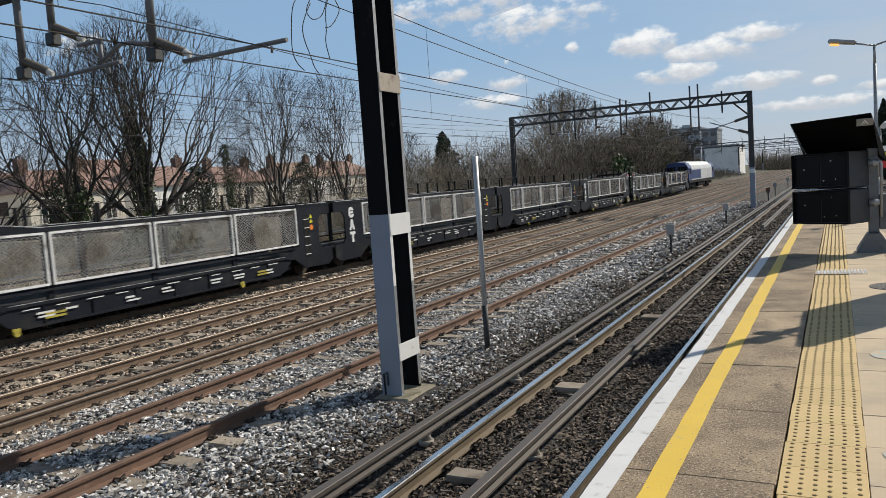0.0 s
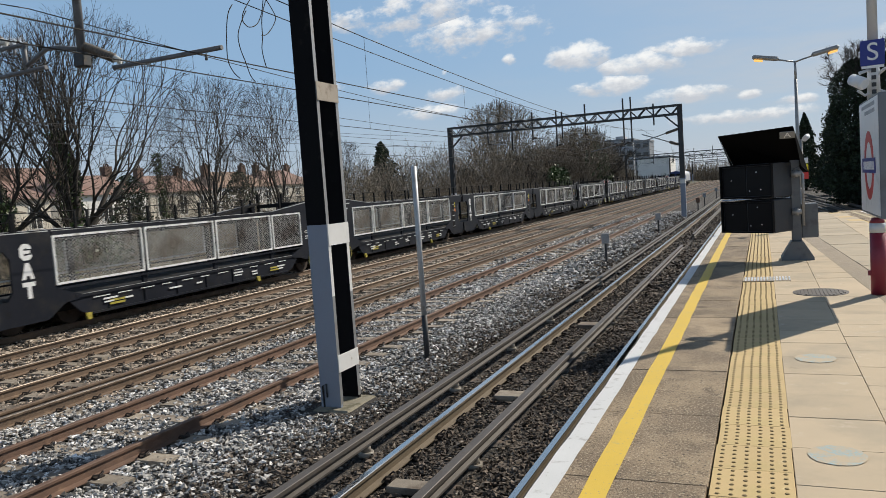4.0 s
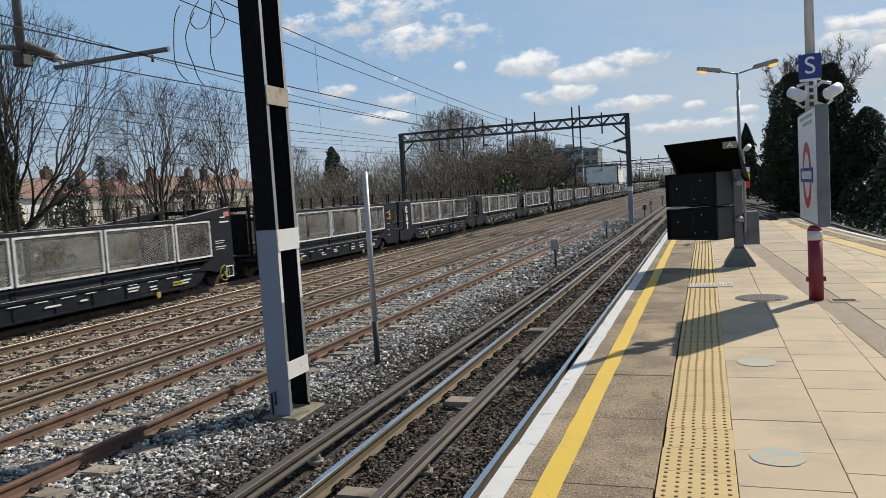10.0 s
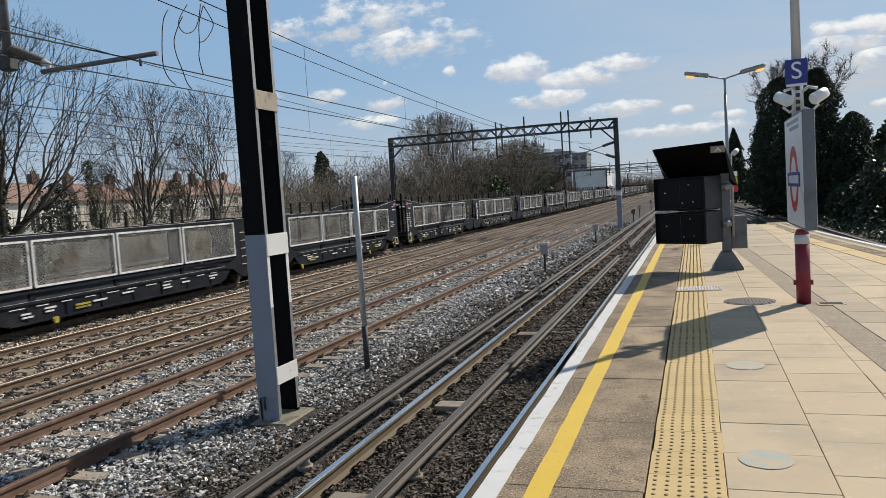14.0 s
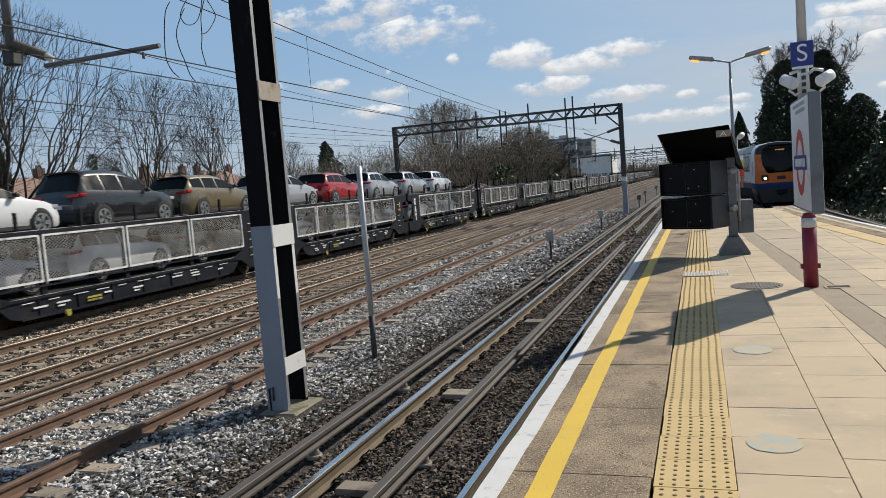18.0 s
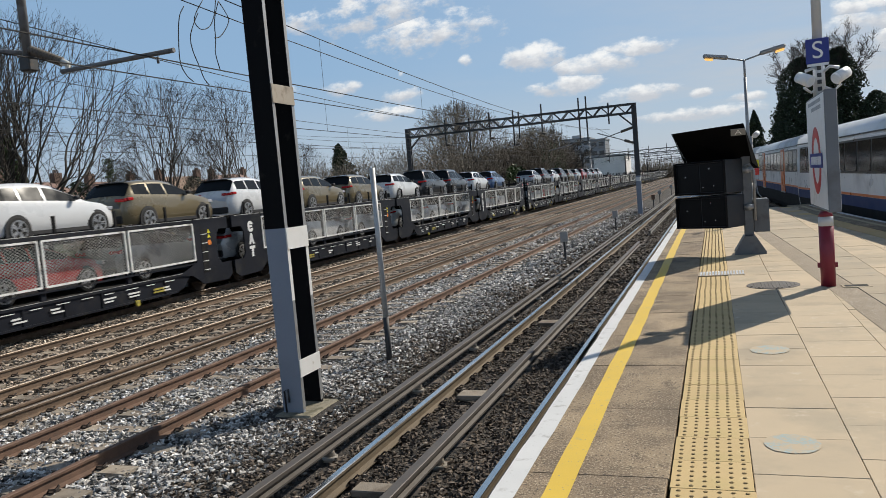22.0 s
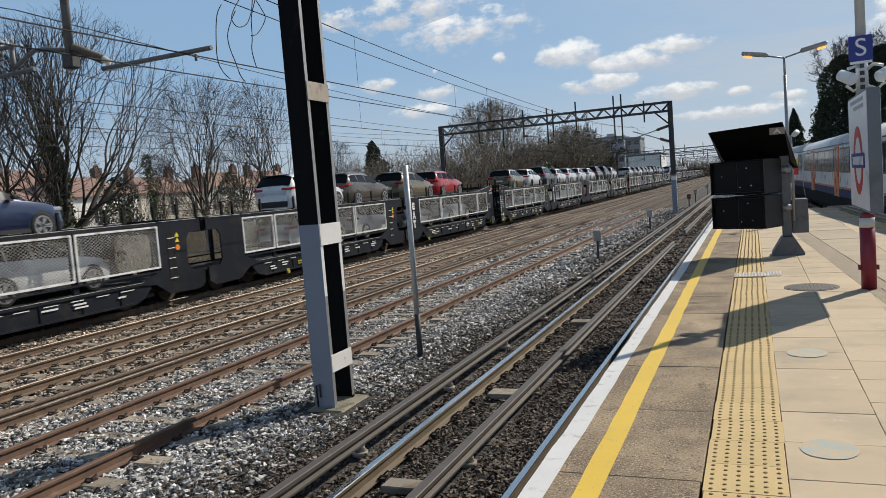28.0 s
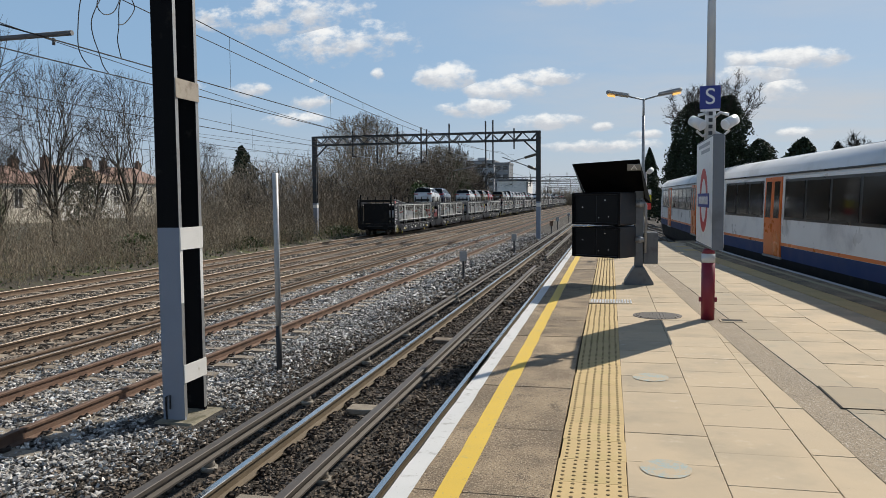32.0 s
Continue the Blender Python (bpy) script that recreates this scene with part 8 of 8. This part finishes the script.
C1 = "dense dark green cypress tree beside the railway"
CT = "tall dark cypress with bare branches rising above it"
conifer(5.6, 55.0, -0.8, 8.9, 2.3, 26000, 61, CT, top_bare=True, full=0.36, leaf=0.04)
conifer(7.7, 54.6, -0.8, 9.2, 2.3, 26000, 62, CT, top_bare=True, full=0.4, leaf=0.04)
conifer(9.6, 54.0, -0.6, 6.0, 2.2, 13000, 66, C1, full=0.45, leaf=0.045)
conifer(6.0, 76.0, -0.8, 8.2, 2.1, 9000, 63, C1, full=0.85, leaf=0.06)
conifer(4.6, 96.0, -0.8, 8.4, 2.4, 8000, 64, C1, full=0.85, leaf=0.06)
conifer(11.4, 50.0, -0.5, 5.6, 2.4, 6000, 65, C1)
rc = random.Random(77)
for i in range(13):
    x, y = 12.6 + 0.86 * i + rc.uniform(-0.3, 0.3), 48.0 - 1.32 * i
    conifer(x, y, -0.3, rc.choice((4.3, 4.8, 5.2, 5.8)) + rc.uniform(-0.3, 0.3), rc.uniform(1.5, 2.3), 4500, 70 + i, C1, top_bare=i % 4 == 1, full=rc.uniform(0.45, 0.8), leaf=0.06)
conifer(-53, 104, -0.5, 10.2, 3.2, 5000, 90, "lone dark conifer among distant gardens")

for i, (x, y, h) in enumerate(((-34, 18.2, 3.6), (-41, 30.5, 4.4), (-43, 43, 4.8), (-46, 60, 5.2), (-36, 14, 4.0))):
    conifer(x, y, -0.4, h, 1.9, 2200, 190 + i, "dark evergreen garden tree before the houses", full=0.3, leaf=0.07)

# evergreen hedge bank on the right of the curving line
for i, (x, y, rx, ry, rz, n) in enumerate(((9.4, 44, 1.6, 4.0, 3.4, 4500), (10.4, 37, 1.7, 3.8, 3.0, 4500), (11.0, 30.5, 1.7, 3.6, 2.8, 4500), (11.6, 24.5, 1.8, 3.4, 2.7, 4000), (12.0, 18, 1.8, 3.6, 2.6, 3000), (12.2, 11, 1.8, 4.0, 2.6, 1500), (8.2, 60, 1.3, 5.0, 2.4, 2500), (8.6, 50, 1.2, 3.0, 1.6, 2000), (8.0, 68, 1.3, 5.0, 2.4, 2000))):
    bush("hedge", x, y, -0.6, rx, ry, rz, n, 0.12, M["leaf_hedge"], "dark evergreen hedge on the bank beside the line", 110 + i, "hedge")


def cover_fn(rng):
    y = rng.uniform(9, 60)
    x = right_smooth(y) + 2.0 + 3.4 * rng.uniform(0, 1)
    return (x, y, bed_height(x, y) + abs(rng.normal(0, 0.16)), 1)


tagged(place("ground_ivy", mesh_np("ground_ivy", *leaves(24000, cover_fn, 0.075, 140)), M["leaf_hedge"]), "glossy low ivy covering the bank beside the line", "ivy", kind="stuff")


def grass_fn(rng):
    x = rng.uniform(-20.6, -18.7)
    y = rng.uniform(14, 62)
    return (x, y, bed_height(x, y) + abs(rng.normal(0, 0.09)), 1)


tagged(place("bank_grass", mesh_np("bank_grass", *leaves(1400, grass_fn, 0.06, 141)), M["leaf_ivy"]), "low weeds and grass at the foot of the bank", "grass", kind="stuff")


# ---- houses and blocks beyond the line ----
M["render_white"] = material("render_white", (0.8, 0.78, 0.74), 0.85, spots=[((0.66, 0.64, 0.6), 0.6, 0.5, 0.7)], scale=0.5, vary=0.08, bump=0.05)
M["render_cream"] = material("render_cream", (0.66, 0.6, 0.5), 0.85, spots=[((0.52, 0.46, 0.38), 0.6, 0.5, 0.7)], scale=0.5, vary=0.1, bump=0.05)
M["roof_tile_red"] = material("roof_tile_red", (0.25, 0.165, 0.135), 0.85, spots=[((0.22, 0.125, 0.095), 0.9, 0.45, 0.7)], scale=0.7, vary=0.2, fine=6, bump=0.4)
M["roof_tile_brown"] = material("roof_tile_brown", (0.26, 0.18, 0.13), 0.85, spots=[((0.18, 0.12, 0.09), 0.9, 0.45, 0.7)], scale=0.7, vary=0.2, fine=6, bump=0.4)
M["brick_brown"] = material("brick_brown", (0.13, 0.085, 0.065), 0.9, spots=[((0.13, 0.075, 0.055), 1.2, 0.5, 0.7)], scale=1, vary=0.2, bump=0.2)
M["window_dark"] = material("window_dark", (0.03, 0.034, 0.04), 0.12, spec=0.7, scale=1, vary=0.2, bump=0)
M["block_grey"] = material("block_grey", (0.42, 0.43, 0.45), 0.8, scale=0.2, vary=0.08, bump=0)
M["block_dark"] = material("block_dark", (0.22, 0.235, 0.255), 0.7, scale=0.2, vary=0.1, bump=0)


def house(x, y, z, w, d, eaves, ridge, turn, wall, roof, label, hip=0.25):
    """A hipped house; local x is its length w, local y its depth d."""
    o = empty("house", pose(x, y, z, 0, 0, turn), label=label, category="house", group="houses beyond the railway")
    bm = bm_new()
    box(bm, -w / 2, w / 2, -d / 2, d / 2, -1.5, eaves)
    wall_ob = part("wall", bm, M[wall], o)
    bm = bm_new()
    e = 0.35
    v = [bm.verts.new(p) for p in ((-w / 2 - e, -d / 2 - e, eaves), (w / 2 + e, -d / 2 - e, eaves), (w / 2 + e, d / 2 + e, eaves), (-w / 2 - e, d / 2 + e, eaves), (-w / 2 + hip * w, 0, ridge), (w / 2 - hip * w, 0, ridge))]
    for f in ((0, 1, 5, 4), (1, 2, 5), (2, 3, 4, 5), (3, 0, 4), (3, 2, 1, 0)):
        bm.faces.new([v[i] for i in f])
    roof_ob = part("roof", bm, M[roof], o)
    for cx in (-w * 0.3, w * 0.32):
        bm = bm_new()
        box(bm, cx - 0.45, cx + 0.45, -0.35, 0.35, ridge - 1.4, ridge + 0.9)
        for k in (-0.25, 0.0, 0.25):
            tube(bm, (cx + k, 0, ridge + 0.9), (cx + k, 0, ridge + 1.2), 0.09, n=6)
        part("chimney", bm, M["brick_brown"], roof_ob)
    n = max(2, int(w / 3))
    for zz in (0.6, eaves - 1.75):
        for i in range(n):
            cx = -w / 2 + w * (i + 0.5) / n
            for s in (-1, 1):
                bm = bm_new()
                box(bm, cx - 0.6, cx + 0.6, s * d / 2 - 0.06, s * d / 2 + 0.06, zz, zz + 1.25)
                wn = part("window", bm, M["render_white"], o)
                for dx in (-0.28, 0.28):
                    bm = bm_new()
                    box(bm, cx + dx - 0.23, cx + dx + 0.23, s * d / 2 - 0.07, s * d / 2 + 0.07, zz + 0.07, zz + 1.18)
                    part("pane", bm, M["window_dark"], wn)
    for s in (-1, 1):
        bm = bm_new()
        box(bm, s * w / 2 - 0.06, s * w / 2 + 0.06, -0.6, 0.6, eaves - 1.75, eaves - 0.6)
        part("window", bm, M["window_dark"], o)
    return o


HW = "white rendered semi-detached house with a brown tiled roof"
HR = "cream house with a red tiled hipped roof behind the trees"
house(-60, 30, 0.1, 9, 7, 3.4, 5.4, 84, "render_white", "roof_tile_brown", HW)
house(-61, 44, 0.2, 9, 7, 3.2, 5.2, 88, "render_cream", "roof_tile_red", HR)
house(-63, 57, 0.3, 10, 7, 3.3, 5.4, 86, "render_white", "roof_tile_red", HW.replace("brown", "red"))
house(-66, 71, 0.4, 10, 7, 3.3, 5.4, 88, "render_cream", "roof_tile_red", HR)
house(-58, 17, 0.0, 10, 7, 3.0, 5.0, 84, "render_white", "roof_tile_red", HW.replace("brown", "red"))
house(-70, 88, 0.5, 12, 8, 3.6, 6.0, 86, "render_white", "roof_tile_brown", HW)
house(-76, 108, 0.7, 13, 8, 3.8, 6.4, 86, "render_cream", "roof_tile_red", HR)
house(-82, 66, 0.9, 12, 8, 4.6, 7.0, 88, "brick_brown", "roof_tile_red", "brick house with a red tiled roof and chimneys")
house(-79, 44, 0.9, 12, 8, 4.6, 7.0, 88, "render_cream", "roof_tile_red", "rendered house with a red tiled roof and chimneys")
house(-76, 25, 0.9, 12, 8, 4.4, 6.8, 88, "brick_brown", "roof_tile_brown", "brick house with a brown tiled roof and chimneys")


def block(x, y, w, d, h, mat, label, floors, bays, top=None):
    o = empty("apartment_block", (x, y, -1), label=label, category="building", group="distant blocks")
    bm = bm_new()
    box(bm, -w / 2, w / 2, -d / 2, d / 2, 0, h)
    part("wall", bm, M[mat], o)
    bm = bm_new()
    box(bm, -w / 2 - 0.2, w / 2 + 0.2, -d / 2 - 0.2, d / 2 + 0.2, h, h + 0.5)
    part("roof", bm, M["block_dark"], o)
    if top:
        bm = bm_new()
        box(bm, -top[0] / 2, top[0] / 2, -d / 3, d / 3, h + 0.5, h + 0.5 + top[1])
        part("plant_room", bm, M["block_grey"], o)
    for f in range(floors):
        for b in range(bays):
            bm = bm_new()
            cx = -w / 2 + w * (b + 0.5) / bays
            zz = h * (f + 0.35) / floors
            box(bm, cx - w / bays * 0.33, cx + w / bays * 0.33, -d / 2 - 0.05, -d / 2 + 0.1, zz, zz + h / floors * 0.45)
            part("window", bm, M["window_dark"], o)
    return o


block(-25.8, 212, 8.2, 14, 7.3, "render_white", "distant plain pale rendered block beside the railway", 0, 0)
block(-32.2, 236, 4.4, 10, 13.0, "block_dark", "distant dark grey tower block", 5, 2)
block(-41.0, 250, 9.0, 12, 14.4, "block_grey", "distant grey concrete block of flats", 5, 4, (2.4, 1.0))
block(30, 330, 60, 14, 4.5, "block_grey", "distant low grey building at the line's end", 2, 12)
scrub("scrub_horizon", 2600, 40.0, -26.0, 270, 300, 0.95, M["twig_brown"], "hazy brown trees at the end of the line", 6, 3, 6.0)
scrub("scrub_right", 900, 40.0, 10.0, 90, 150, 0.75, M["twig_brown"], "distant brown trees beyond the curving line", 7, 3, 6.0)


# ---- loose ballast stones, last ----
def off_rails(x, y):
    k = np.ones(len(x), bool)
    for c in TRACKS.values():
        for s in (-0.7525, 0.7525):
            k &= np.abs(x - (c + s)) > 0.075
    for c in ("loop", "up", "down"):
        d = x - TRACKS[c]
        over = (((d > 0.72) & (d < 1.12)) | ((d > -0.75) & (d < -0.4))) & (np.abs((y - Y0 - 0.2 + 0.325) % 0.65 - 0.325) < 0.105)
        k &= ~(over & (np.abs(np.sin(x * 57.3 + y * 91.7)) < 0.8))
    k &= np.abs(x - TRACKS["slow_dc"]) > 0.06
    k &= np.abs(x - TRACKS["slow_dc"] + 1.24) > 0.06
    return k & ~((np.abs(x + 5.3) < 0.42) & (np.abs(y - 8.75) < 0.52))


def light_part(x, y):
    # fresh grey stone lies in and beside the loop, old brown stone next to the platform line
    edge = -4.95 + 0.2 * np.sin(y * 0.9) + 0.55 * np.sin(x * 191.7 + y * 157.3)
    return off_rails(x, y) & (x < edge)


def dark_part(x, y):
    edge = -5.15 + 0.2 * np.sin(y * 0.9) + 0.55 * np.sin(x * 131.7 + y * 117.3)
    return off_rails(x, y) & (x >= edge)


heap("ballast_stones_grey", 62000, -9.6, -4.6, 3.6, 22, 0.031, M["stone"], "loose fresh grey ballast stones", 1, 0.03, light_part)
heap("ballast_stones_brown", 46000, -5.7, -1.35, 2.6, 20, 0.027, M["stone_brown"], "loose brown weathered ballast stones", 2, 0.03, dark_part)
heap("ballast_stones_far", 52000, -18.4, -9.0, 5, 34, 0.04, M["stone_tan"], "loose tan ballast stones between the main lines", 3, 0.03, off_rails)
heap("ballast_stones_mid", 14000, -9.6, -4.4, 19, 60, 0.06, M["stone"], "loose grey ballast stones farther along", 4, 0.03, light_part)
heap("ballast_stones_dark", 10000, -5.6, -1.4, 18, 60, 0.055, M["stone_brown"], "loose brown ballast stones farther along the platform line", 5, 0.03, dark_part)


# ---- what moves ----
def motions():
    for ob, x, y, z in moving:
        walk(ob, [(t, pose(x, y + d, z)) for t, d in DISTANCE])
    for ob, offset in commuter:
        walk(ob, [(t, rail_pose(commuter_front(t) + offset)) for t in COMMUTER_TIMES])


motions()
